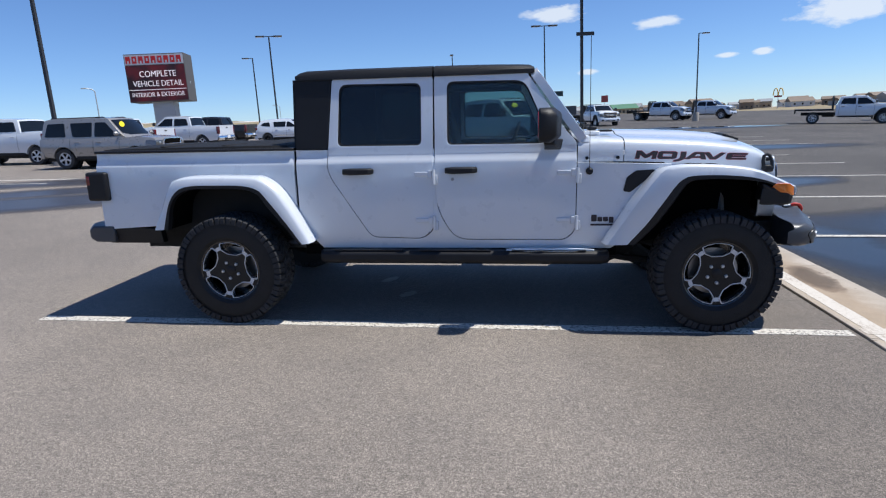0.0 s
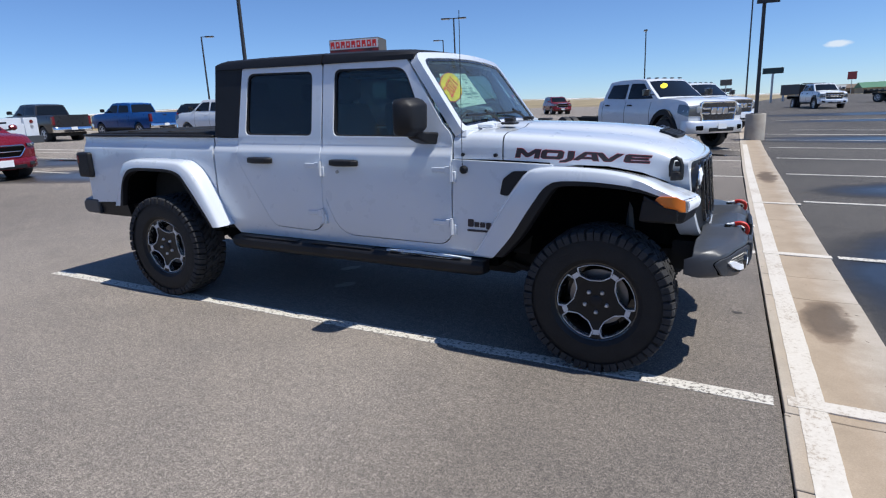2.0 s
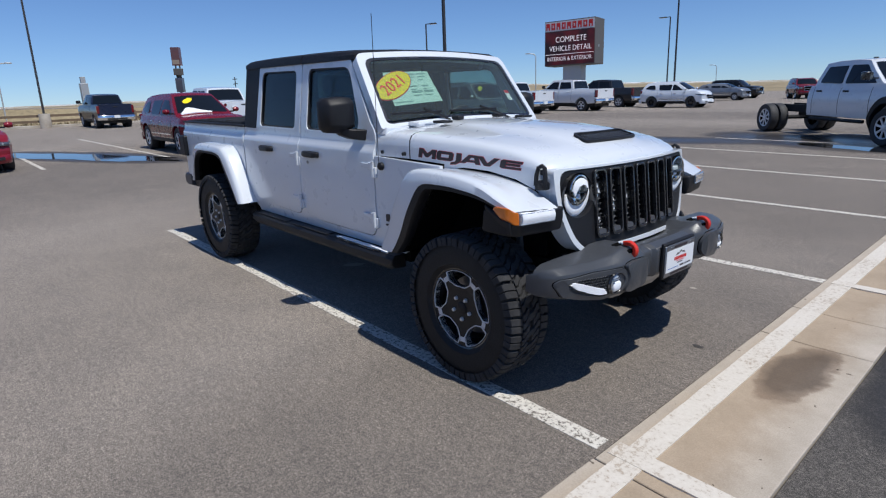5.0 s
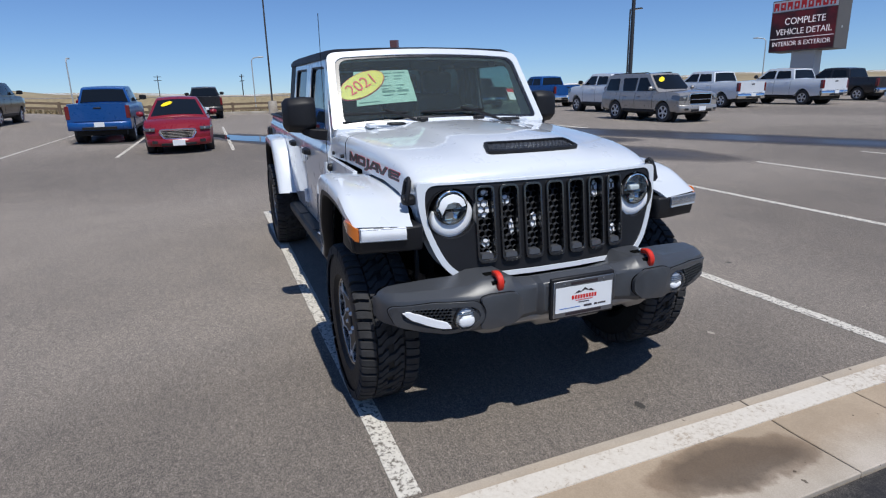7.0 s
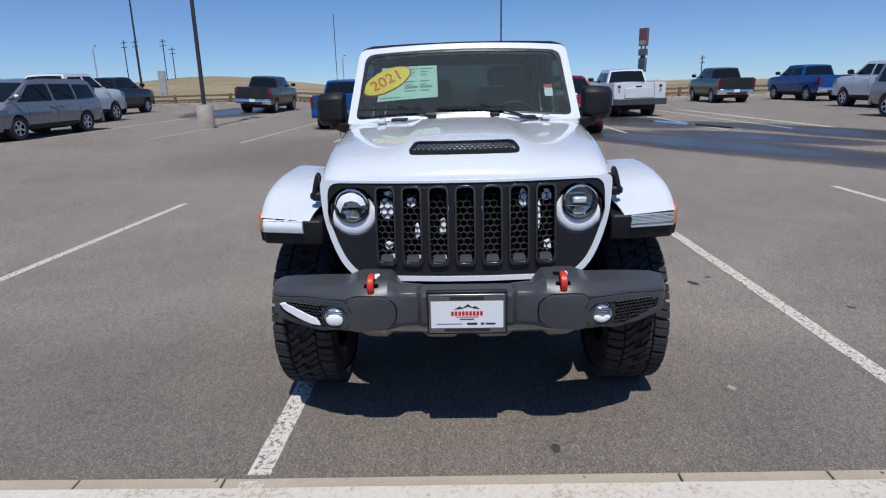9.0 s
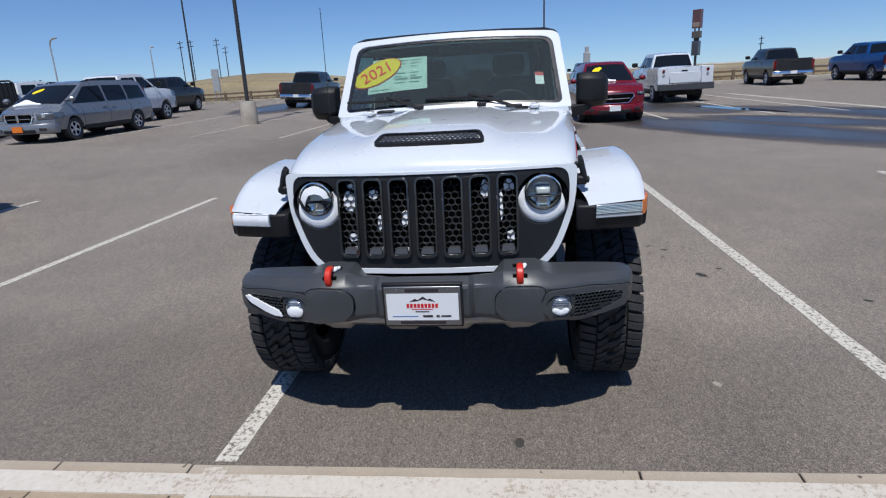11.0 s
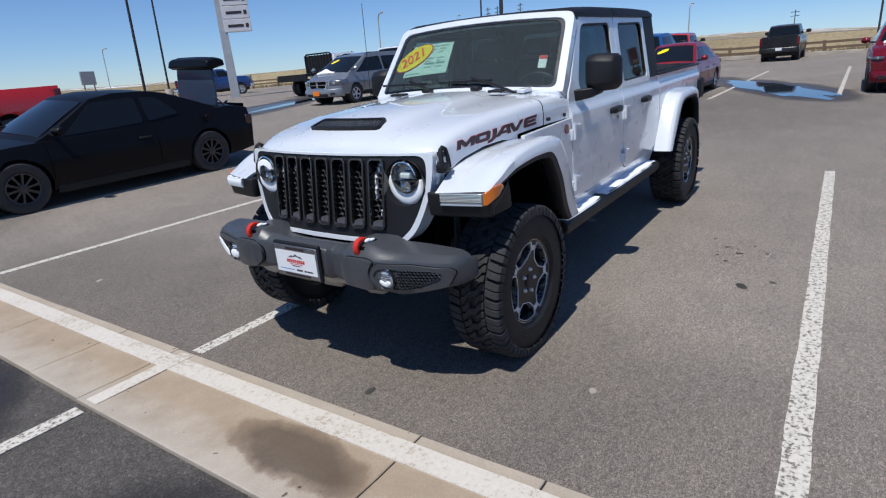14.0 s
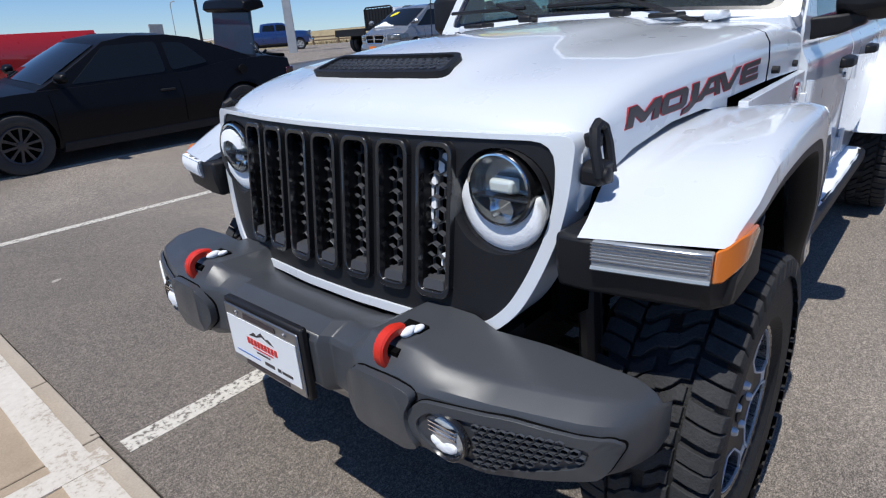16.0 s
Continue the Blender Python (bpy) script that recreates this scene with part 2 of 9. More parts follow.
ASPHALT = asphalt("asphalt", (0.080, 0.069, 0.059), (0.208, 0.180, 0.153), (0.52, 0.455, 0.39), 0.16,
                  [(-9.5, 10.6, 7.2, 1.6, 24), (-8.4, 16.0, 10.0, 1.5, 22), (-15.6, 5.3, 5.6, 1.3, 23), (-17.5, 11.2, 4.5, 1.8, 10), (-0.9, 19.4, 4.2, 2.1, -25), (-28, -7.6, 7.5, 2.2, 5), (-10.5, -11.6, 9.5, 1.9, 28), (-20.0, 1.3, 3.2, 2.8, 0), (-10.5, 12.4, 3.6, 1.1, 30)], [(2.3, 3.9, 1.7, 4.6, 0), (1.9, 10.5, 1.2, 2.0, 0), (2.0, -2.6, 1.2, 2.0, 0), (1.4, 13.2, 2.2, 1.6, 0), (-1.5, 16.0, 5.5, 3.2, 10), (0.6, 22.5, 6.0, 4.5, 0), (-11.0, 31.0, 12.0, 5.0, 12), (1.2, 11.6, 3.6, 4.6, 0), (-3.0, 19.5, 8.0, 6.0, 8), (-10.5, 3.6, 6.0, 7.0, 0)])
ASPHALT_EAST = asphalt("damp_asphalt", (0.024, 0.0215, 0.0195), (0.066, 0.059, 0.053), (0.21, 0.19, 0.168), 0.35,
                       [(4.0, 3.0, 0.9, 1.3, 4), (3.95, 6.9, 0.8, 2.2, -6), (6.8, 8.3, 4.0, 1.6, 10), (8.5, 24.5, 7.0, 2.2, 12), (12.0, 46, 10.0, 2.6, 3), (9.0, 38, 5.5, 1.8, 5), (5.5, 12.6, 2.6, 0.9, 30)])

CONCRETE = mat("pale_concrete", (0.4, 0.37, 0.33), 0.85)
c1 = ramp(CONCRETE, noise_of(CONCRETE, 0.9, 5, 0.65), [(0.32, (0.30, 0.26, 0.215)), (0.62, (0.46, 0.42, 0.365))])
c2 = ramp(CONCRETE, noise_of(CONCRETE, 70, 3, 0.7), [(0.3, (0.82, 0.81, 0.8)), (0.7, (1.1, 1.1, 1.1))])
link(CONCRETE, blend(CONCRETE, 1.0, c1, c2, "MULTIPLY"), shader(CONCRETE).inputs["Base Color"])
bump(CONCRETE, noise_of(CONCRETE, 120, 3), 0.3, 0.004)

# the gutter strip: silt-brown along its middle, paler at the edges, oil and damp here and there
PAN = mat("gutter_concrete", (0.4, 0.37, 0.33), 0.85)
split = node(PAN, "ShaderNodeSeparateXYZ")
link(PAN, coords(PAN), split.inputs[0])
drift_ = node(PAN, "ShaderNodeMath")
drift_.operation, drift_.inputs[1].default_value = "MULTIPLY_ADD", 0.30
link(PAN, noise_of(PAN, 1.6, 5, 0.65), drift_.inputs[0])
link(PAN, split.outputs["X"], drift_.inputs[2])
across = node(PAN, "ShaderNodeMapRange", From_Min=2.642 + 0.15, From_Max=3.272 + 0.15)
link(PAN, drift_.outputs[0], across.inputs["Value"])
silt = ramp(PAN, across.outputs[0], [(0.0, (0.46, 0.395, 0.32)), (0.24, (0.40, 0.315, 0.225)), (0.55, (0.385, 0.30, 0.215)), (0.88, (0.455, 0.395, 0.325)), (1.0, (0.47, 0.41, 0.345))])
mottle = ramp(PAN, noise_of(PAN, 3.2, 5, 0.65), [(0.3, (0.84, 0.83, 0.81)), (0.7, (1.08, 1.08, 1.08))])
sand = ramp(PAN, noise_of(PAN, 150, 3, 0.7), [(0.3, (0.86, 0.855, 0.85)), (0.7, (1.1, 1.1, 1.1))])
crumb = ramp(PAN, noise_of(PAN, 26, 2, 0.4), [(0.235, (0.3, 0.28, 0.26)), (0.255, (1, 1, 1))])
c_ = blend(PAN, 1.0, blend(PAN, 1.0, blend(PAN, 1.0, silt, mottle, "MULTIPLY"), sand, "MULTIPLY"), crumb, "MULTIPLY")
oil = soft_spots(PAN, [(2.99, 5.46, 0.17, 0.46, 0), (2.95, 13.2, 0.18, 0.9, 0), (2.97, -1.4, 0.22, 0.8, 0)], 0.26, 3.2)
c_ = blend(PAN, 1.0, c_, ramp(PAN, oil, [(0.02, (1, 1, 1)), (0.14, (0.64, 0.60, 0.57)), (0.42, (0.36, 0.335, 0.32))]), "MULTIPLY")
link(PAN, c_, shader(PAN).inputs["Base Color"])
bump(PAN, noise_of(PAN, 160, 3), 0.25, 0.003)

LINE = mat("worn_road_paint", (0.7, 0.7, 0.68), 0.7)
wear = ramp(LINE, noise_of(LINE, 38, 5, 0.75), [(0.41, (0.15, 0.13, 0.108)), (0.48, (0.60, 0.56, 0.49)), (0.8, (0.74, 0.70, 0.63))])
link(LINE, wear, shader(LINE).inputs["Base Color"])
bump(LINE, noise_of(LINE, 90, 3), 0.4, 0.004)
BAND = mat("worn_kerb_paint", (0.75, 0.74, 0.72), 0.7)
chips = node(BAND, "ShaderNodeMath")
chips.operation, chips.inputs[1].default_value = "MULTIPLY_ADD", 0.55
link(BAND, noise_of(BAND, 1.7, 3, 0.6), chips.inputs[0])
fine_chips = node(BAND, "ShaderNodeMath")
fine_chips.operation, fine_chips.inputs[1].default_value = "ADD", -0.28
link(BAND, noise_of(BAND, 42, 5, 0.8), fine_chips.inputs[0])
link(BAND, fine_chips.outputs[0], chips.inputs[2])
wear = ramp(BAND, chips.outputs[0], [(0.36, (0.42, 0.35, 0.275)), (0.43, (0.60, 0.545, 0.47)), (0.8, (0.70, 0.65, 0.575))])
link(BAND, wear, shader(BAND).inputs["Base Color"])
WET = mat("wet_asphalt", (0.02, 0.02, 0.021), 0.22)
varied(WET, (0.022, 0.022, 0.023), 0.4, 2.0, 80, relief=0.2)
WATER = mat("puddle_water", (0.015, 0.016, 0.018), 0.03)
OIL = varied(mat("oil_stain", (0.05, 0.045, 0.04), 0.75), (0.05, 0.045, 0.04), 0.35, 20, 120)
GRASS = mat("dry_prairie", (0.3, 0.24, 0.14), 0.95)
g1 = ramp(GRASS, noise_of(GRASS, 0.03, 6, 0.65), [(0.3, (0.2, 0.155, 0.09)), (0.6, (0.33, 0.265, 0.16)), (0.8, (0.42, 0.36, 0.24))])
g2 = ramp(GRASS, noise_of(GRASS, 1.7, 5, 0.7), [(0.3, (0.7, 0.7, 0.7)), (0.7, (1.2, 1.2, 1.15))])
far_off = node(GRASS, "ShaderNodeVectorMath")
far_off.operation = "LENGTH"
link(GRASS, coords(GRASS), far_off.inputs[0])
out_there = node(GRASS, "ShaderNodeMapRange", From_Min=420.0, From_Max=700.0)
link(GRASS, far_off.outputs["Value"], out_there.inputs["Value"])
# Far snow patches, spread wider to stand in for pale horizon haze too.
drifts_and_haze = ramp(GRASS, noise_of(GRASS, 0.022, 4, 0.6), [(0.50, (0, 0, 0)), (0.55, (1, 1, 1))])
snow_and_haze = node(GRASS, "ShaderNodeMath")
snow_and_haze.operation = "MULTIPLY"
link(GRASS, out_there.outputs[0], snow_and_haze.inputs[0])
link(GRASS, drifts_and_haze, snow_and_haze.inputs[1])
link(GRASS, blend(GRASS, snow_and_haze.outputs[0], blend(GRASS, 1.0, g1, g2, "MULTIPLY"), (0.78, 0.80, 0.84)), shader(GRASS).inputs["Base Color"])
WOOD = varied(mat("weathered_timber", (0.3, 0.22, 0.15), 0.85), (0.17, 0.12, 0.078), 0.3, 1.5, 30, relief=0.3)
POLE = varied(mat("dark_bronze_pole", (0.035, 0.034, 0.036), 0.5), (0.035, 0.034, 0.036), 0.2, 2)
GALV = varied(mat("galvanised_steel", (0.42, 0.44, 0.46), 0.5, 0.3), (0.42, 0.44, 0.46), 0.15, 2)


# ---------------- building helpers ----------------
def finish(bm, angle=35.0):
    bmesh.ops.remove_doubles(bm, verts=bm.verts, dist=1e-5)
    bmesh.ops.recalc_face_normals(bm, faces=bm.faces)
    me = bpy.data.meshes.new("mesh")
    for f in bm.faces:
        f.smooth = True
    bm.to_mesh(me)
    bm.free()
    me.set_sharp_from_angle(angle=radians(angle))
    return me


def part(name, bm, material, parent=None, label="", bevel=0.0, segments=2, angle=35.0):
    """One mesh object from a bmesh (or a ready mesh), under a thing or a part."""
    me = bm if isinstance(bm, bpy.types.Mesh) else finish(bm, angle)
    me.name = name
    if material is not None and not me.materials:
        me.materials.append(material)
    ob = new(name, me)
    if parent is not None:
        ob.parent = parent
    if bevel:
        b = ob.modifiers.new("bevel", "BEVEL")
        b.width, b.segments, b.limit_method, b.angle_limit = bevel, segments, "ANGLE", radians(40)
        b.harden_normals = False
    if label:
        tagged(ob, label)
    return ob


def thing(name, m, label, category, group="", kind=""):
    """An Empty at a thing's base, placed by m in the lot's frame."""
    ob = new(name)
    ob.matrix_world = LOT @ m
    return tagged(ob, label, category, group, kind)


def setting(name, bm, material, label, category, m=Matrix.Identity(4), bevel=0.0, kind="structure", parent=None):
    ob = part(name, bm, material, parent, bevel=bevel)
    ob.matrix_world = LOT @ m
    return tagged(ob, label, category, kind=kind)


def box(x0, x1, y0, y1, z0, z1, bm=None):
    bm = bm or bmesh.new()
    v = [bm.verts.new((x, y, z)) for x in (x0, x1) for y in (y0, y1) for z in (z0, z1)]
    for f in ((0, 1, 3, 2), (4, 6, 7, 5), (0, 4, 5, 1), (2, 3, 7, 6), (0, 2, 6, 4), (1, 5, 7, 3)):
        bm.faces.new([v[i] for i in f])
    return bm


def loft(rings, closed=True, caps=True, bm=None):
    """Skins a row of rings with the same number of points."""
    bm = bm or bmesh.new()
    rows = [[bm.verts.new(p) for p in r] for r in rings]
    n = len(rows[0])
    for a, b in zip(rows, rows[1:]):
        for i in range(n if closed else n - 1):
            j = (i + 1) % n
            bm.faces.new((a[i], a[j], b[j], b[i]))
    if caps and closed:
        bm.faces.new(rows[0][::-1])
        bm.faces.new(rows[-1])
    return bm


def revolve(profile, seg=32, axis="y", centre=(0, 0, 0), bm=None):
    """Turns a profile of (along, radius) about an axis."""
    rings = []
    for i in range(seg):
        a = 2 * math.pi * i / seg
        c, s = math.cos(a), math.sin(a)
        ring = []
        for d, r in profile:
            p = {"y": (r * c, d, r * s), "z": (r * c, r * s, d), "x": (d, r * c, r * s)}[axis]
            ring.append((p[0] + centre[0], p[1] + centre[1], p[2] + centre[2]))
        rings.append(ring)
    return loft(rings + [rings[0]], closed=False, caps=False, bm=bm)


def tube(points, r, seg=8, bm=None, closed=False):
    """A round bar along points."""
    pts = [Vector(p) for p in points]
    rings = []
    n = len(pts)
    side = None
    for i, p in enumerate(pts):
        a = pts[(i - 1) % n] if closed or i else p
        b = pts[(i + 1) % n] if closed or i < n - 1 else p
        t = (b - a).normalized()
        if side is None:
            side = t.orthogonal().normalized()
        side = (side - t * side.dot(t)).normalized()
        up = t.cross(side)
        rings.append([p + r * (math.cos(2 * math.pi * k / seg) * side + math.sin(2 * math.pi * k / seg) * up) for k in range(seg)])
    if closed:
        rings.append(rings[0])
    return loft(rings, caps=not closed, bm=bm)


def sheet(poly, holes=(), xcuts=(), zcuts=()):
    """A flat sheet in x-z from an outline with holes, cut along x and z so that it can be bent."""
    bm = bmesh.new()
    edges = []
    for ring in (poly, *holes):
        v = [bm.verts.new((x, 0, z)) for x, z in ring]
        edges += [bm.edges.new((a, b)) for a, b in zip(v, v[1:] + v[:1])]
    bmesh.ops.triangle_fill(bm, use_beauty=True, use_dissolve=False, edges=edges)
    for axis, cuts in ((0, xcuts), (2, zcuts)):
        for c in cuts:
            co, no = [0, 0, 0], [0, 0, 0]
            co[axis], no[axis] = c, 1
            bmesh.ops.bisect_plane(bm, geom=bm.verts[:] + bm.edges[:] + bm.faces[:], plane_co=co, plane_no=no, dist=1e-4)
    return bm


def thick(bm, outer, inner):
    """Gives a sheet depth: outer and inner give y for (x, z)."""
    old = bm.verts[:]
    made = [e for e in bmesh.ops.extrude_face_region(bm, geom=bm.faces[:])["geom"] if isinstance(e, bmesh.types.BMVert)]
    for v in made:
        v.co.y = outer(v.co.x, v.co.z)
    for v in old:
        v.co.y = inner(v.co.x, v.co.z)
    return bm


def rounded(points, radius, n=4):
    """An outline with its corners rounded; radius one number or one a corner."""
    out = []
    k = len(points)
    for i, p in enumerate(points):
        r = radius[i] if isinstance(radius, (list, tuple)) else radius
        p, a, b = Vector(p), Vector(points[i - 1]), Vector(points[(i + 1) % k])
        u, w = (a - p), (b - p)
        r = min(r, u.length * 0.49, w.length * 0.49)
        if r < 1e-4:
            out.append(tuple(p))
            continue
        s, e = p + u.normalized() * r, p + w.normalized() * r
        for j in range(n + 1):
            f = j / n
            out.append(tuple((1 - f) ** 2 * s + 2 * f * (1 - f) * p + f * f * e))
    return out


def arc(cx, cz, r, a0, a1, n=10):
    return [(cx + r * math.cos(radians(a0 + (a1 - a0) * i / n)), cz + r * math.sin(radians(a0 + (a1 - a0) * i / n))) for i in range(n + 1)]


def mirrored(bm):
    """The same parts on the other side of y = 0."""
    got = bmesh.ops.duplicate(bm, geom=bm.verts[:] + bm.edges[:] + bm.faces[:])["geom"]
    for v in got:
        if isinstance(v, bmesh.types.BMVert):
            v.co.y = -v.co.y
    return bm


def letters(name, text, size, depth, material, parent, m, label=""):
    """Raised words in the built-in font, as one mesh, centred."""
    cu = bpy.data.curves.new(name, "FONT")
    cu.body, cu.size, cu.extrude = text, size, depth
    cu.align_x, cu.align_y = "CENTER", "CENTER"
    ob = bpy.data.objects.new(name, cu)
    me = bpy.data.meshes.new_from_object(ob)
    bpy.data.objects.remove(ob)
    me.materials.clear()
    me.materials.append(material)
    out = new(name, me)
    out.parent = parent
    out.matrix_local = m
    return tagged(out, label) if label else out


def smooth_step(a, b, x):
    t = min(1, max(0, (x - a) / (b - a)))
    return t * t * (3 - 2 * t)


# ---------------- ground ----------------
LX0, LX1, LY0, LY1 = -42.0, 75.0, -44.0, 118.0
SKYLINE = [(0, 0.3), (40, 0.2), (70, 0.15), (107, 1.15), (132, 1.9), (152, 1.3), (166, 1.45), (177, 1.15), (186, 1.55), (200, 1.6), (231, 0.8), (243, 0.4), (300, 0.3), (360, 0.3)]


def lot_h(y, x=0.0):
    """The lot swells a little on the far side of the aisle, falls away to the west and north and climbs to the north-east."""
    return 0.4 * smooth_step(0.5, -9.0, y) + 0.014 * max(0.0, y - 30.0) * min(1.0, max(0.0, (x - 3.3) / 8.7)) - 0.0065 * (max(0.0, -6.0 - x) * smooth_step(-9.0, -1.0, y) + 0.6 * max(0.0, y - 14.0))


def land(x, y):
    """Height of the prairie, in the lot's frame: flush under the lot, true level and rolling far off."""
    over = max(LX0 - x, x - LX1, LY0 - y, y - LY1, 0.0)
    far = smooth_step(3, 60, over)
    r = math.hypot(x, y)
    a = math.degrees(math.atan2(y, x)) % 360
    up = float(np.interp(a, [p[0] for p in SKYLINE], [p[1] for p in SKYLINE]))
    rise = min(r, 1400) * math.tan(radians(up)) * smooth_step(90, 420, r)
    hill = 8.6 * math.exp(-(((a - 202) / 15) ** 2)) * smooth_step(70, 185, r) * (1 - smooth_step(210, 420, r))
    roll = 1.6 * noise.noise((x / 180, y / 180, 0)) * smooth_step(90, 300, r)
    return -0.06 * (1 - far) + lot_h(y, x) * (1 - far) + far * (0.0297 * x - 0.0140 * y + 0.25 * noise.noise((x / 30, y / 30, 2))) + hill + rise + roll


gb = bmesh.new()
rad = [0.5] + [5 * 1.1 ** i for i in range(70)]
rows_ = [[gb.verts.new((r * math.cos(2 * math.pi * k / 180), r * math.sin(2 * math.pi * k / 180), land(r * math.cos(2 * math.pi * k / 180), r * math.sin(2 * math.pi * k / 180)))) for k in range(180)] for r in rad]
for a_, b_ in zip(rows_, rows_[1:]):
    for k in range(180):
        gb.faces.new((a_[k], a_[(k + 1) % 180], b_[(k + 1) % 180], b_[k]))
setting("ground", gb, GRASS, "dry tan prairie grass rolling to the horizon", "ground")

PX0, PX1 = 2.642, 3.272
YCUT = [LY0, -20.0, -10.0] + [-9 + 0.5 * i for i in range(20)] + [2.0, 4.0, 8.0, 12.0, 14.0, 30.0, 40.0, LY1]


def kerb_dx(y):
    """The concrete strip drifts a little west as it runs north past the pickup."""
    return -0.010 * min(10.0, max(0.0, y - 4.0))


def strip(x0, x1, ycuts, dz, depth):
    sway = lambda x, y: x + kerb_dx(y) if 2.0 < x < 4.0 else x
    xs = [x0] + [x for x in (-6.0, 12.0) if x0 < x < x1] + [x1]
    return loft([[(sway(x, y), y, lot_h(y, x) + dz) for x in xs] + [(sway(x, y), y, lot_h(y, x) + dz - depth) for x in xs[::-1]] for y in ycuts])


setting("pavement_west", strip(LX0, PX0, YCUT, 0.0, 0.12), ASPHALT, "grey sun-bleached asphalt of the parking lot", "asphalt")
setting("pavement_east", strip(PX1, LX1, YCUT, -0.004, 0.12), ASPHALT_EAST, "darker damp asphalt of the neighbouring lot", "asphalt")
setting("pan_bed", strip(PX0, PX1, YCUT, -0.03, 0.09), DARK, "dark joint under the concrete strip", "joint filler")

# ---------------- other vehicles ----------------
WHEEL_PARTS = {}
CAR_LAMP = mat("car_lamp_silver", (0.15, 0.16, 0.175), 0.16, 0.5, 1.0)
ORANGE = mat("orange_plate", (0.8, 0.2, 0.02), 0.4)


def wheel(parent, name, x, y, r, width, rim_mat=ALLOY, spokes=5, rim=0.62, face_mat=None):
    """A tyre with a rim, its face on the side that y points to; alike wheels share their meshes."""
    s = 1 if y > 0 else -1
    w, k = width / 2, r * rim
    face_mat = face_mat or DARK
    key = (s, r, width, rim_mat.name, spokes, face_mat.name)
    if key not in WHEEL_PARTS:
        a, b = finish(revolve([(-w * 0.8, k), (-w, r * 0.78), (-w * 0.93, r * 0.95), (-w * 0.6, r), (w * 0.6, r), (w * 0.93, r * 0.95), (w, r * 0.78), (w * 0.8, k)], 28)), finish(revolve([(s * w * 0.85, k), (s * w * 0.8, k * 0.92), (s * w * 0.55, k * 0.88), (s * w * 0.44, 0.0)], 28))
        c = finish(revolve([(s * w * 0.86, k * 1.02), (s * w * 0.92, k * 0.98), (s * w * 0.86, k * 0.9), (s * w * 0.8, k * 0.9)], 28))
        y1, f = s * w * 0.85, 5 / spokes
        ring = lambda q, h, yy: [(q, yy, h), (q, yy, -h), (q, yy - s * 0.02, -h * 1.2), (q, yy - s * 0.02, h * 1.2)]
        d = finish(loft([ring(0.05 * k, 0.10 * k * f ** 0.5, y1), ring(0.55 * k, 0.12 * k * f, y1 * 0.96), ring(0.97 * k, 0.17 * k * f, y1)]))
        e = finish(revolve([(s * w * 0.6, k * 0.26), (s * w * 0.9, k * 0.24), (s * w * 0.94, k * 0.12), (s * w * 0.94, 0.0)], 16))
        for me, mm in ((a, RUBBER), (b, face_mat), (c, rim_mat), (d, rim_mat), (e, rim_mat)):
            me.materials.append(mm)
        WHEEL_PARTS[key] = (a, b, c, d, e)
    a, b, c, d, e = WHEEL_PARTS[key]
    tyre = new(name, a)
    tyre.parent = parent
    tyre.location = (x, y - s * w, r)
    for nm, me in (("rim", b), ("rim_edge", c), ("hub", e)):
        new(nm, me).parent = tyre
    for i in range(spokes):
        sp = new("spoke", d)
        sp.parent = tyre
        sp.matrix_local = Matrix.Rotation(2 * math.pi * (i + 0.25) / spokes, 4, "Y")
    return tyre


def body_outline(s):
    """Side outline of the lower body, with open wheel arches, from spec s."""
    ra = s["tyre"] * s.get("arch", 1.17)
    xf, xr = s["wb"] / 2, -s["wb"] / 2
    zb, r = s["sill"], s["tyre"]
    rise = math.degrees(math.asin(min(0.95, max(-0.3, (zb - r) / ra))))
    out = [(xr - ra * math.cos(radians(rise)) - 0.01, zb)] + arc(xr, r, ra, 180 - rise, rise, 12)
    out += arc(xf, r, ra, 180 - rise, rise, 12)
    return out


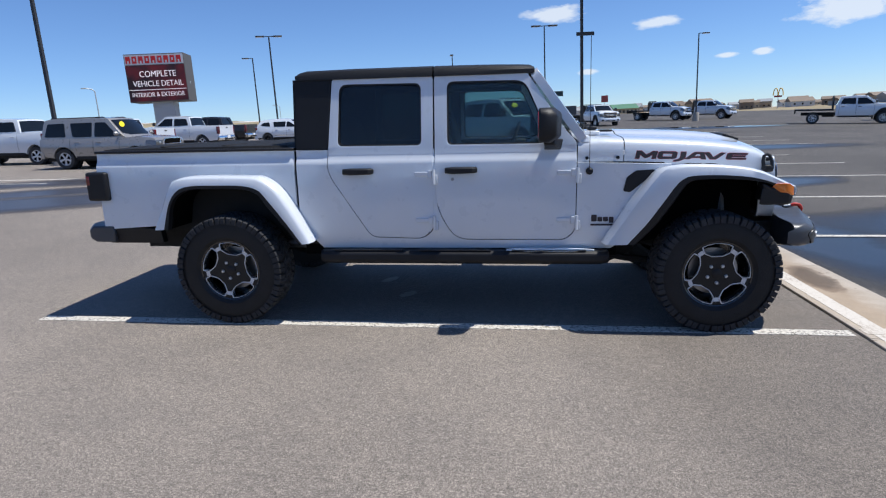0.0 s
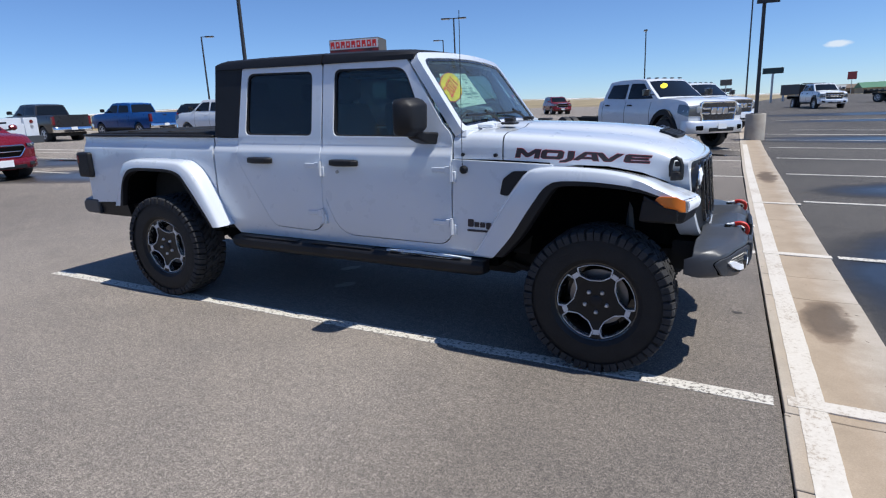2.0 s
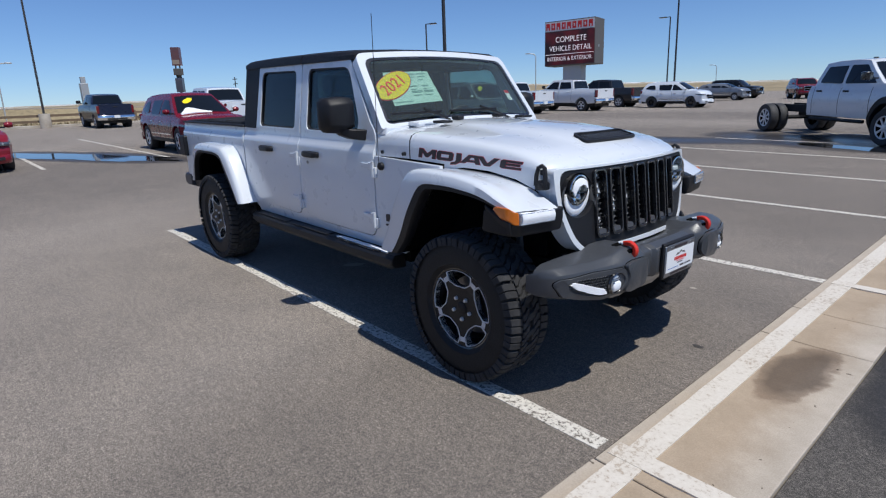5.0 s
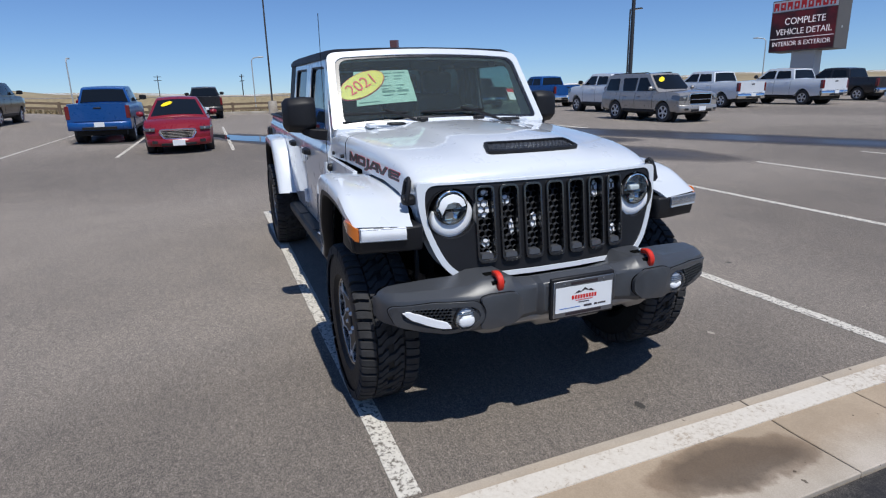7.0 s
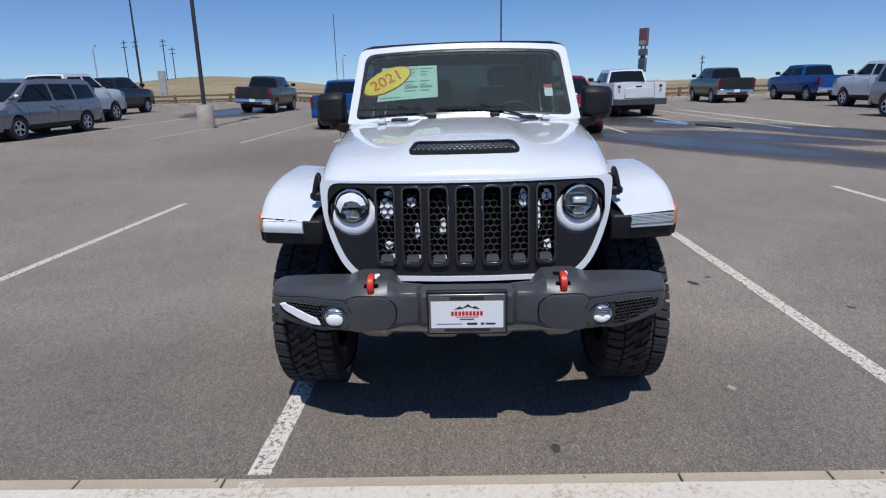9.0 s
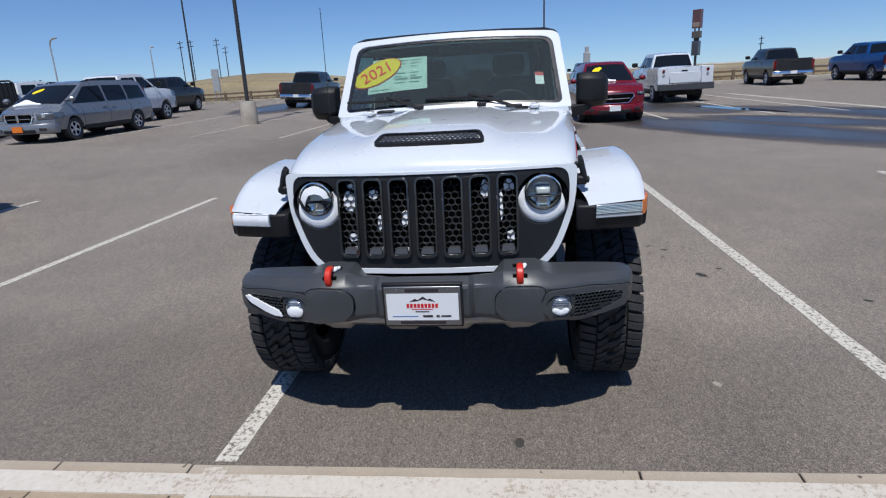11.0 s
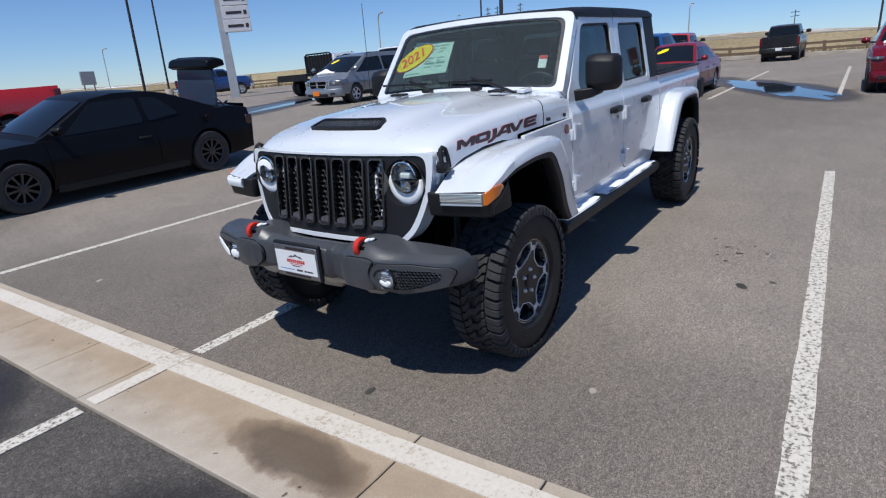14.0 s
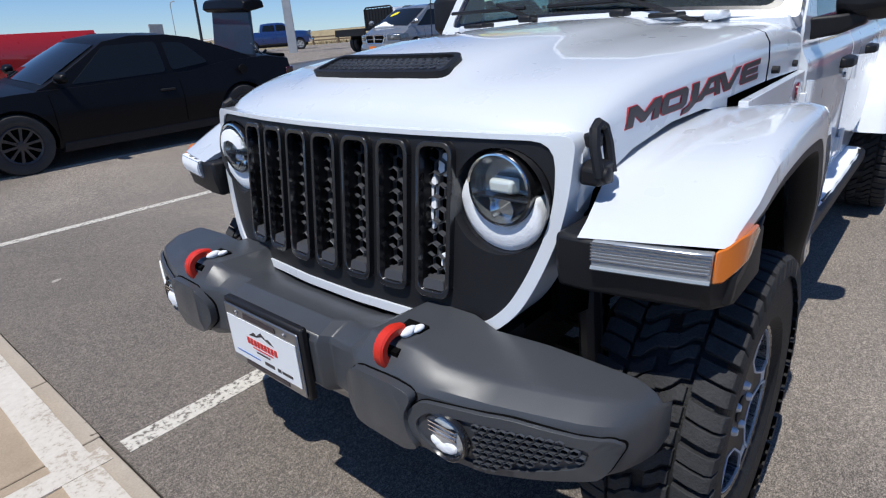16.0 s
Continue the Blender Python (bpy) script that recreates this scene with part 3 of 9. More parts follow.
def car_form(s):
    """The curves of a vehicle: half widths of body and cabin, and the bend that bows its nose, tail, screens and roof."""
    W = s["width"] / 2
    xf, xr = s["wb"] / 2 + s["front"], -s["wb"] / 2 - s["rear"]
    nose, tail, sill, belt = s.get("nose", 0.16), s.get("tailr", 0.06), s["sill"], s["belt"]
    cab = s["cab"]
    zt = cab[1][1]
    bow_f, bow_r = s.get("bow", 0.26 if not s.get("truck") else 0.14), s.get("bow_r", 0.14 if not s.get("truck") else 0.03)

    def w_low(x, z):
        plan = 1 - nose * 0.45 * smooth_step(xf - 0.75, xf, x) ** 2 - tail * 0.5 * smooth_step(xr + 0.5, xr, x) ** 2
        f = (z - sill) / (belt - sill)
        return W * plan * (1 - 0.075 * max(0, f - 0.62) ** 1.3 / 0.38 ** 1.3 - 0.06 * max(0, 0.45 - f) ** 2 / 0.2025 - 0.012 * math.exp(-((f - 0.34) / 0.10) ** 2))

    def w_cab(x, z):
        f = max(0, (z - belt) / (zt - belt))
        return W * (0.925 - s.get("tumble", 0.17) * (0.75 * f + 0.25 * f * f)) * (1 - 0.05 * smooth_step(cab[2][0] - 0.3, cab[3][0], x)) * (1 - 0.05 * smooth_step(cab[0][0] + 0.9, cab[0][0], x))

    def bend(bm, cuts=True):
        if cuts:
            for y in (-0.86, -0.66, -0.42, -0.16, 0.16, 0.42, 0.66, 0.86):
                bmesh.ops.bisect_plane(bm, geom=bm.verts[:] + bm.edges[:] + bm.faces[:], plane_co=(0, y * W, 0), plane_no=(0, 1, 0), dist=1e-4)
        for v in bm.verts:
            x, y, z = v.co
            q = min(1.15, abs(y) / W)
            v.co.x -= bow_f * q ** 2.6 * smooth_step(xf - 0.9, xf, x) * (1 - 0.5 * smooth_step(belt, belt + 0.3, z))
            v.co.x += bow_r * q ** 2.6 * smooth_step(xr + 0.6, xr, x)
            if z > belt - 0.02:
                v.co.x -= 0.13 * q * q * smooth_step(cab[2][0] - 0.5, cab[2][0] + 0.1, x) * smooth_step(belt - 0.02, belt + 0.1, z)
            v.co.z += s.get("crown", 0.05) * (1 - q * q) * smooth_step(belt - 0.3, belt - 0.02, z) * (1.0 if x > cab[0][0] or not s.get("truck") else 0.0)
        return bm

    return W, xf, xr, w_low, w_cab, bend


def screens(car, s, form):
    """Bowed windscreen and back window with what is stuck to them."""
    W, xf, xr, w_low, w_cab, bend = form
    cab = s["cab"]
    for (a, b), nm in (((cab[3], cab[2]), "windscreen"), ((cab[0], cab[1]), "rear_window")):
        if nm == "rear_window" and s.get("no_back"):
            continue
        va, vb = Vector((a[0], 0, a[1])), Vector((b[0], 0, b[1]))
        n = Vector((-(vb - va).z, 0, (vb - va).x)).normalized()
        n = n if (n.x > 0) == (nm == "windscreen") else -n
        lo, hi = va.lerp(vb, 0.07), va.lerp(vb, 0.90)
        wl, wh = w_cab(lo.x, lo.z) - 0.075, w_cab(hi.x, hi.z) - 0.075
        rows = [[p + n * d + Vector((0, w * u, 0)) for u in (-1, -0.9, -0.7, -0.45, -0.2, 0, 0.2, 0.45, 0.7, 0.9, 1)] for p, w, d in ((lo, wl, -0.02), (lo, wl, 0.012), (lo.lerp(hi, 0.5), (wl + wh) / 2, 0.016), (hi, wh, 0.012), (hi, wh, -0.02))]
        part(nm, bend(loft(rows, closed=False), False), GLASS_DARK, car)
        if nm == "windscreen" and s.get("sticker"):
            c = va.lerp(vb, 0.64) + Vector((0, s["sticker"] * (wh - 0.18), 0)) + n * 0.022
            bm = bmesh.new()
            bmesh.ops.create_circle(bm, cap_ends=True, segments=20, radius=0.16)
            rot = n.to_track_quat("Z", "Y").to_matrix().to_4x4()
            bmesh.ops.transform(bm, matrix=Matrix.Translation(c) @ rot @ Matrix.Rotation(s.get("sticker_turn", -0.9), 4, "Z") @ Matrix.Diagonal((0.6, 1.2, 1, 1)), verts=bm.verts)
            bmesh.ops.solidify(bm, geom=bm.faces[:], thickness=0.004)
            part("price_sticker", bend(bm, False), YELLOW, car, "oval yellow windscreen sticker")
        if nm == "windscreen" and s.get("sunshade"):
            side, up_ = (1 if s["sticker"] < 0 else -1), (vb - va).normalized()
            rings = []
            for k in range(15):
                u = k / 14
                tall = 0.05 + (0.26 * smooth_step(0.0, 0.28, u) * (1 - smooth_step(0.26, 1.0, u) ** 0.8)) + 0.015 * noise.noise((9 * u, 3, 0))
                deep = 0.05 * (1 - 0.6 * u)
                c = va + up_ * 0.03 + Vector((0, side * (-0.70 + 0.92 * u), 0))
                rings.append([c + n * 0.005, c + n * deep + up_ * 0.01, c + n * deep + up_ * tall * 0.5, c + n * 0.03 + up_ * tall, c + n * 0.005 + up_ * tall])
            bm = loft(rings)
            tagged(part("snow_patch", bend(bm, False), SNOW, car, "snow on the lower windscreen"), kind="stuff")


def vehicle(name, m, s, paint_mat, label, category, group="parked vehicles", rim_mat=ALLOY, trim=BLACK_PLASTIC, face_mat=None):
    """A car or truck from a side view spec: lower body with arches, cabin, glass, lights, bumpers, mirrors, wheels."""
    car = thing(name, m, label, category, group)
    form = car_form(s)
    W, xf, xr, w_low, w_cab, bend = form
    wb, r, cab = s["wb"], s["tyre"], s["cab"]
    sill, belt, zt = s["sill"], s["belt"], s["cab"][1][1]
    top = s["top"]  # body's upper edge from tail to nose
    outline = [(xr + 0.02, sill + 0.06)] + body_outline(s) + [(xf - 0.06, sill + 0.02), (xf, sill + 0.12)] + [(x, z) for x, z in top[::-1]]
    xcuts = [xr + 0.12, xr + 0.3, xr + 0.6, xf - 0.85, xf - 0.6, xf - 0.4, xf - 0.22, xf - 0.1]
    zc = [sill + (belt - sill) * f for f in (0.15, 0.28, 0.4, 0.52, 0.64, 0.76, 0.88, 0.96)]
    part("body", bend(thick(sheet(outline, (), xcuts, zc), w_low, lambda x, z: -w_low(x, z))), paint_mat, car, bevel=s.get("soft", 0.05), segments=3, angle=50)
    part("underbody", box(xr + 0.25, xf - 0.35, -W + 0.22, W - 0.22, r * 0.75, belt - 0.15), UNDER, car)
    ra = r * s.get("arch", 1.17)
    for sign in (1, -1):
        part("rocker", thick(sheet([(-wb / 2 + ra + 0.02, sill - 0.05), (wb / 2 - ra - 0.02, sill - 0.05), (wb / 2 - ra - 0.04, sill + 0.07), (-wb / 2 + ra + 0.04, sill + 0.07)]), lambda x, z: sign * (w_low(x, sill + 0.07) + 0.004), lambda x, z: sign * (W - 0.2)), BLACK_PLASTIC, car, bevel=0.015)
    # cabin
    base = belt - 0.06
    cabin = [(cab[0][0] - 0.02, base), cab[0], cab[1]] + s.get("roof", []) + [cab[2], cab[3], (cab[3][0] + 0.05, base)]
    bm = thick(sheet(cabin, (), [cab[0][0] + 0.3, cab[2][0] - 0.6, cab[2][0] - 0.3, cab[2][0]], [belt, belt + (zt - belt) * 0.35, belt + (zt - belt) * 0.7]), w_cab, lambda x, z: -w_cab(x, z))
    part("cabin", bend(bm), s.get("cab_mat", paint_mat), car, bevel=s.get("roof_soft", 0.07), segments=4, angle=50)
    for sign in (1, -1):
        for win in s["windows"]:
            bm = thick(sheet(rounded(win, 0.06), (), [cab[2][0] - 0.3, cab[2][0]], [belt + (zt - belt) * 0.35, belt + (zt - belt) * 0.7]), lambda x, z: sign * (w_cab(x, z) + 0.007), lambda x, z: sign * (w_cab(x, z) - 0.02))
            part("side_window", bend(bm, False), GLASS_DARK, car)
        mx, mz = cab[3][0] - 0.26 + s.get("mirror_dx", 0), belt + 0.10
        y0, y1, mh = sign * (W * 0.95 + 0.03), sign * (W * 0.95 + s.get("mirror", 0.22)), s.get("mirror_h", 0.16)
        mirror = part("wing_mirror", loft([[(mx - 0.05, y, mz + dz), (mx + 0.03 + k, y, mz + dz), (mx + 0.07 + k, y, mz + mh * 0.5), (mx + 0.02 + k, y, mz + mh - dz), (mx - 0.05, y, mz + mh - dz)] for y, k, dz in ((y0, 0.0, 0.03), ((y0 + y1) / 2, 0.02, 0.0), (y1, -0.03, 0.025))]), s.get("mirror_mat") or (trim if s.get("truck") else paint_mat), car, bevel=0.02)
        part("mirror_stalk", box(mx - 0.03, mx + 0.03, sign * (W * 0.86), y0 + sign * 0.02, mz + 0.0, mz + 0.04), trim, mirror)
        # lamps
        z0, z1 = s["lamp"]
        d = s.get("lamp_d", 0.42 if not s.get("truck") else 0.3)
        lx = [(xf - d, z0 + 0.07), (xf - 0.012, z0), (xf - 0.012, z1 - 0.03), (xf - d * 0.5, z1), (xf - d, z1 - 0.005)]
        bm = thick(sheet(rounded(lx, 0.03), (), [xf - 0.32, xf - 0.22, xf - 0.1], []), lambda x, z: sign * (w_low(x, z) + 0.008), lambda x, z: sign * (w_low(x, z) - s.get("lamp_in", 0.30)))
        for v in bm.verts:
            if v.co.x > xf - 0.05:
                v.co.x += 0.026
        lamp = part("headlight", bend(bm), CAR_LAMP, car, bevel=0.012)
        c = sign * (W * 0.92 - s.get("lamp_in", 0.30) * 0.55)
        k = s.get("lens", 0.045)
        bm = revolve([(xf + 0.005, k), (xf + 0.028, k * 0.9), (xf + 0.032, 0.0)], 14, "x", (0, c, (z0 + z1) / 2 - 0.005))
        part("lamp_lens", bend(bm, False), CLEAR, lamp)
        t0, t1 = s["tail_lamp"]
        wt = min(w_low(xr, t0), w_cab(cab[0][0], t1) if t1 > belt + 0.05 else 9.0)
        bm = box(xr - 0.014 + 0.3 * max(0, t1 - belt - 0.1), xr + 0.16, sign * (wt - s.get("tail_w", 0.16)), sign * (wt + 0.010), t0, t1)
        part("tail_lamp", bend(bm), RED_LENS, car, bevel=0.02)
        for hx in s.get("handles", ()):
            yh = w_low(hx, belt - 0.12)
            part("door_handle", box(hx - 0.1, hx + 0.1, sign * yh, sign * (yh + 0.03), belt - 0.14, belt - 0.108), s.get("handle_mat", paint_mat), car, bevel=0.01)
        for dx in s.get("doors", ()):
            seam = [(dx - 0.005, sill + 0.1), (dx + 0.005, sill + 0.1), (dx + 0.005, belt - 0.02), (dx - 0.005, belt - 0.02)]
            part("door_seam", thick(sheet(seam, (), [], zc), lambda x, z: sign * (w_low(x, z) + 0.0025), lambda x, z: sign * (w_low(x, z) - 0.03)), DARK, car)
        if s.get("moulding"):
            strip_ = [(-wb / 2 + ra + 0.12, sill + 0.17), (wb / 2 - ra - 0.12, sill + 0.17), (wb / 2 - ra - 0.12, sill + 0.21), (-wb / 2 + ra + 0.12, sill + 0.20)]
            part("chrome_moulding", thick(sheet(strip_), lambda x, z: sign * (w_low(x, z) + 0.012), lambda x, z: sign * (w_low(x, z) - 0.02)), CHROME, car)
        if s.get("rails"):
            part("roof_rail", tube([(cab[1][0] + 0.15, sign * 0.58, zt - 0.02), (cab[1][0] + 0.25, sign * 0.60, zt + 0.10), (cab[2][0] - 0.35, sign * 0.60, zt + 0.12), (cab[2][0] - 0.15, sign * 0.58, zt + 0.03)], 0.02, 6), BLACK_PLASTIC, car)
    screens(car, s, form)
    # grille, bumpers, plate
    g0, g1, gw = s["grille"]
    gk = s.get("grille_taper", 0.82)
    bm = thick(sheet(rounded([(-gw * gk, g0), (gw * gk, g0), (gw, g1 - 0.04), (gw * 0.96, g1), (-gw * 0.96, g1), (-gw, g1 - 0.04)], 0.04)), lambda x, z: 0.016, lambda x, z: -0.1)
    for v in bm.verts:
        v.co = (xf + v.co.y, v.co.x, v.co.z)
    part("grille", bend(bm), s.get("grille_mat", DARK), car, bevel=0.02)
    ring = rounded([(-gw * gk - 0.02, g0 - 0.02), (gw * gk + 0.02, g0 - 0.02), (gw + 0.025, g1 - 0.04), (gw * 0.97, g1 + 0.02), (-gw * 0.97, g1 + 0.02), (-gw - 0.025, g1 - 0.04)], 0.05)
    part("grille_rim", bend(tube([(xf + 0.012, y, z) for y, z in ring], 0.016, 6, closed=True), False), s.get("rim_trim", CHROME), car)
    for i in range(s.get("bars", 3)):
        z = g0 + (g1 - g0) * (i + 0.5) / s.get("bars", 3)
        k = gk + (1 - gk) * (z - g0) / (g1 - g0)
        part("grille_bar", bend(box(xf, xf + 0.026, -gw * k + 0.02, gw * k - 0.02, z - 0.012, z + 0.012)), s.get("bar_mat", CHROME), car, bevel=0.006)
    if s.get("cross_bar"):
        part("grille_bar", bend(box(xf, xf + 0.03, -0.035, 0.035, g0, g1), False), s.get("bar_mat", CHROME), car, bevel=0.006)
    bz0, bz1 = s["bumper"]
    for sign, x0, lab in ((1, xf, "front_bumper"), (-1, xr, "rear_bumper")):
        if sign < 0 and s.get("no_rear_bumper"):
            continue
        wv = w_low(x0, bz1) * 0.995
        ring = lambda yy, dx: [(x0 + sign * (0.06 + dx), yy, bz0), (x0 + sign * (0.10 + dx), yy, bz0 + 0.05), (x0 + sign * (0.105 + dx), yy, bz1 - 0.06), (x0 + sign * (0.06 + dx), yy, bz1), (x0 - sign * 0.14, yy, bz1), (x0 - sign * 0.14, yy, bz0)]
        bm = loft([ring(wv * u, dx) for u, dx in ((-1.02, -0.09), (-0.97, -0.04), (-0.85, -0.012), (-0.6, 0), (-0.3, 0), (0, 0), (0.3, 0), (0.6, 0), (0.85, -0.012), (0.97, -0.04), (1.02, -0.09))])
        part(lab, bend(bm, False), s.get("bumper_mat", paint_mat), car, bevel=0.012, angle=45)
        part("bumper_intake", bend(box(x0 + sign * 0.02, x0 + sign * 0.112, -wv * 0.55, wv * 0.55, bz0 + 0.02, bz0 + 0.02 + 0.36 * (bz1 - bz0))), BLACK_PLASTIC, car, bevel=0.01)
        if sign > 0:
            for q in (-1, 1):
                part("fog_lamp", bend(box(x0 + 0.03, x0 + 0.112, q * wv * 0.66, q * wv * 0.84, bz0 + 0.08, bz0 + 0.16), False), BLACK_GLOSS, car, bevel=0.01)
        pz = s.get("plate_z", (bz0 + bz1) / 2) if sign > 0 else s.get("rear_plate_z", (bz0 + bz1) / 2 + 0.05)
        xx = x0 + sign * 0.118
        part("number_plate", box(xx - 0.004, xx + 0.008, -0.16, 0.16, pz - 0.08, pz + 0.08), ORANGE if s.get("plate_mat") else PLATE, car)
    tw = s.get("tyre_w", 0.24)
    for x in (wb / 2, -wb / 2):
        for sign in (1, -1):
            wheel(car, "wheel", x, sign * (W - s.get("inset", 0.02)), r, tw, rim_mat, s.get("spokes", 5), face_mat=face_mat)
            bm = thick(sheet(arc(x, r, ra, 0, 360, 24)[:-1]), lambda a, b: sign * (W - 0.30), lambda a, b: sign * (W - 0.42))
            part("wheel_housing", bm, UNDER, car)
    if s.get("flare"):
        for x in (wb / 2, -wb / 2):
            for sign in (1, -1):
                bm = thick(sheet(arc(x, r, ra + 0.07, 200, -20, 18) + arc(x, r, ra, -20, 200, 18)), lambda a, b: sign * (w_low(a, b) + 0.03), lambda a, b: sign * (W - 0.1))
                part("wheel_flare", bend(bm, False), s.get("flare_mat", BLACK_PLASTIC), car, bevel=0.015)
    return car


def pickup_spec(wb=3.57, bed=True, **more):
    f, xr = wb / 2, -wb / 2
    s = dict(width=2.03, wb=wb, front=0.98, rear=1.2, tyre=0.40, sill=0.48, belt=1.22, soft=0.05, truck=True, nose=0.10, tailr=0.02,
             top=[(xr - 1.2, 0.66), (xr - 1.2, 1.27), (f - 2.95, 1.27), (f - 2.9, 1.20), (f - 0.28, 1.22), (f + 0.1, 1.21), (f + 0.5, 1.175), (f + 0.80, 1.12), (f + 0.93, 1.05), (f + 0.98, 0.93)],
             cab=[(f - 2.9, 1.22), (f - 2.72, 1.9), (f - 1.05, 1.93), (f - 0.3, 1.25)], roof=[(f - 2.2, 1.95), (f - 1.5, 1.96)],
             windows=[[(f - 2.7, 1.30), (f - 1.78, 1.28), (f - 1.78, 1.82), (f - 2.56, 1.80)], [(f - 1.66, 1.28), (f - 0.52, 1.28), (f - 1.05, 1.82), (f - 1.66, 1.83)]],
             doors=[f - 2.78, f - 1.72, f - 0.62], handles=[f - 2.55, f - 1.5], lamp=(0.92, 1.12), lamp_in=0.42, tail_lamp=(0.86, 1.2), tail_w=0.13, grille=(0.78, 1.14, 0.5), bars=4,
             bumper=(0.5, 0.78), bumper_mat=CHROME, mirror=0.3, mirror_h=0.26, rear_plate_z=0.7, tyre_w=0.27, cross_bar=True, grille_taper=0.9)
    s.update(more)
    return s


def bed_of(car, s, paint_mat):
    """Hollows a pickup's bed: dark floor seen over the rails."""
    f, xr = s["wb"] / 2, -s["wb"] / 2
    part("bed_liner", box(xr - 1.13, f - 2.98, -0.86, 0.86, 1.24, 1.268), BLACK_PLASTIC, car)
    part("tailgate_seam", box(xr - 1.206, xr - 1.19, -0.78, 0.78, 0.80, 0.806), DARK, car)
    part("tailgate_handle", box(xr - 1.212, xr - 1.19, -0.12, 0.12, 1.1, 1.15), BLACK_PLASTIC, car, bevel=0.01)


def high_waist(car):
    """Lifts a truck's bonnet, waist and bed rails to their true height over the same wheels and roof."""
    for ob in car.children:
        if ob.name.split(".")[0] in ("wheel", "inner_wheel", "number_plate"):
            continue
        for o in (ob, *ob.children):
            for v in o.data.vertices:
                z = v.co.z
                v.co.z += 0.145 * smooth_step(0.74, 1.16, z) * (1 - 0.8 * smooth_step(1.25, 1.95, z))


def pickup(m, paint_mat, label, **more):
    s = pickup_spec(**more)
    car = vehicle("pickup_truck", m, s, paint_mat, label, "pickup truck")
    bed_of(car, s, paint_mat)
    high_waist(car)
    return car


def suv_spec(wb=2.95, h=1.9, **more):
    f, xr = wb / 2, -wb / 2
    s = dict(width=2.0, wb=wb, front=0.95, rear=1.1, tyre=0.39, sill=0.42, belt=1.13, nose=0.13, tailr=0.07, rails=True,
             top=[(xr - 1.1, 0.6), (xr - 1.1, 1.13), (f - 0.3, 1.15), (f + 0.1, 1.165), (f + 0.45, 1.15), (f + 0.75, 1.115), (f + 0.90, 1.06), (f + 0.95, 0.92)],
             cab=[(xr - 1.06, 1.13), (xr - 0.86, h - 0.1), (f - 1.05, h - 0.06), (f - 0.36, 1.16)], roof=[(xr - 0.5, h - 0.04), (f - 1.7, h - 0.03)],
             windows=[[(xr - 0.85, 1.2), (xr + 0.12, 1.2), (xr + 0.05, h - 0.20), (xr - 0.68, h - 0.22)], [(xr + 0.42, 1.19), (xr + 1.2, 1.19), (xr + 1.2, h - 0.19), (xr + 0.3, h - 0.20)], [(xr + 1.32, 1.19), (f - 0.58, 1.19), (f - 1.15, h - 0.19), (xr + 1.32, h - 0.19)]],
             doors=[xr + 0.3, xr + 1.26, f - 0.62], handles=[xr + 0.62, xr + 1.5], lamp=(0.84, 1.04), tail_lamp=(0.9, 1.35), tail_w=0.2, grille=(0.72, 1.03, 0.52), grille_taper=0.95, bars=1, bumper=(0.4, 0.68), bow=0.16, tyre_w=0.26)
    s.update(more)
    return s


def crossover_spec(wb=3.07, h=1.75, **more):
    """A rounder car-like SUV: long raked windscreen, falling roof, waistline that rises to the tail."""
    f, xr = wb / 2, -wb / 2
    k = h - 0.03
    s = dict(width=2.0, wb=wb, front=0.95, rear=1.02, tyre=0.395, sill=0.38, belt=1.07, nose=0.2, tailr=0.12, bow=0.36, bow_r=0.2, soft=0.09, roof_soft=0.14, tumble=0.25, crown=0.08,
             top=[(xr - 0.98, 0.55), (xr - 1.02, 0.75), (xr - 1.0, 1.08), (xr + 0.4, 1.07), (f - 0.3, 1.085), (f + 0.1, 1.085), (f + 0.42, 1.06), (f + 0.72, 1.00), (f + 0.88, 0.90), (f + 0.95, 0.74)],
             cab=[(xr - 0.95, 1.08), (xr - 0.52, k - 0.12), (f - 1.10, k - 0.04), (f - 0.16, 1.09)], roof=[(xr - 0.1, k - 0.05), (xr + 0.7, k), (f - 1.45, k + 0.005)],
             windows=[[(xr - 0.55, 1.22), (xr + 0.22, 1.17), (xr + 0.12, k - 0.20), (xr - 0.30, k - 0.24)], [(xr + 0.50, 1.15), (xr + 1.35, 1.13), (xr + 1.35, k - 0.17), (xr + 0.42, k - 0.19)], [(xr + 1.45, 1.13), (f - 0.48, 1.13), (f - 1.08, k - 0.18), (xr + 1.45, k - 0.17)]],
             doors=[xr + 0.4, xr + 1.4, f - 0.46], handles=[xr + 0.7, xr + 1.62], lamp=(0.80, 0.90), lamp_d=0.62, lamp_in=0.24, lens=0.03, tail_lamp=(0.92, 1.12), tail_w=0.35, grille=(0.60, 0.82, 0.56), grille_taper=0.70, bars=1, bar_mat=CHROME, bumper=(0.28, 0.54), plate_z=0.44, moulding=True, handle_mat=CHROME)
    s.update(more)
    return s


def crossover(m, paint_mat, label, rim_mat=ALLOY, **more):
    return vehicle("suv", m, crossover_spec(**more), paint_mat, label, "SUV", rim_mat=rim_mat)


def suv(m, paint_mat, label, rim_mat=ALLOY, **more):
    return vehicle("suv", m, suv_spec(**more), paint_mat, label, "SUV", rim_mat=rim_mat)


def at(x, y, heading=0.0, size=1.0):
    """A place on the lot, leaning as its surface does; size makes a smaller model of the same kind of vehicle."""
    slope = (lot_h(y + 0.7, x) - lot_h(y - 0.7, x)) / 1.4
    return Matrix.Translation((x, y, lot_h(y, x))) @ Matrix.Rotation(math.atan(slope), 4, "X") @ Matrix.Rotation(radians(heading), 4, "Z") @ Matrix.Scale(size, 4)


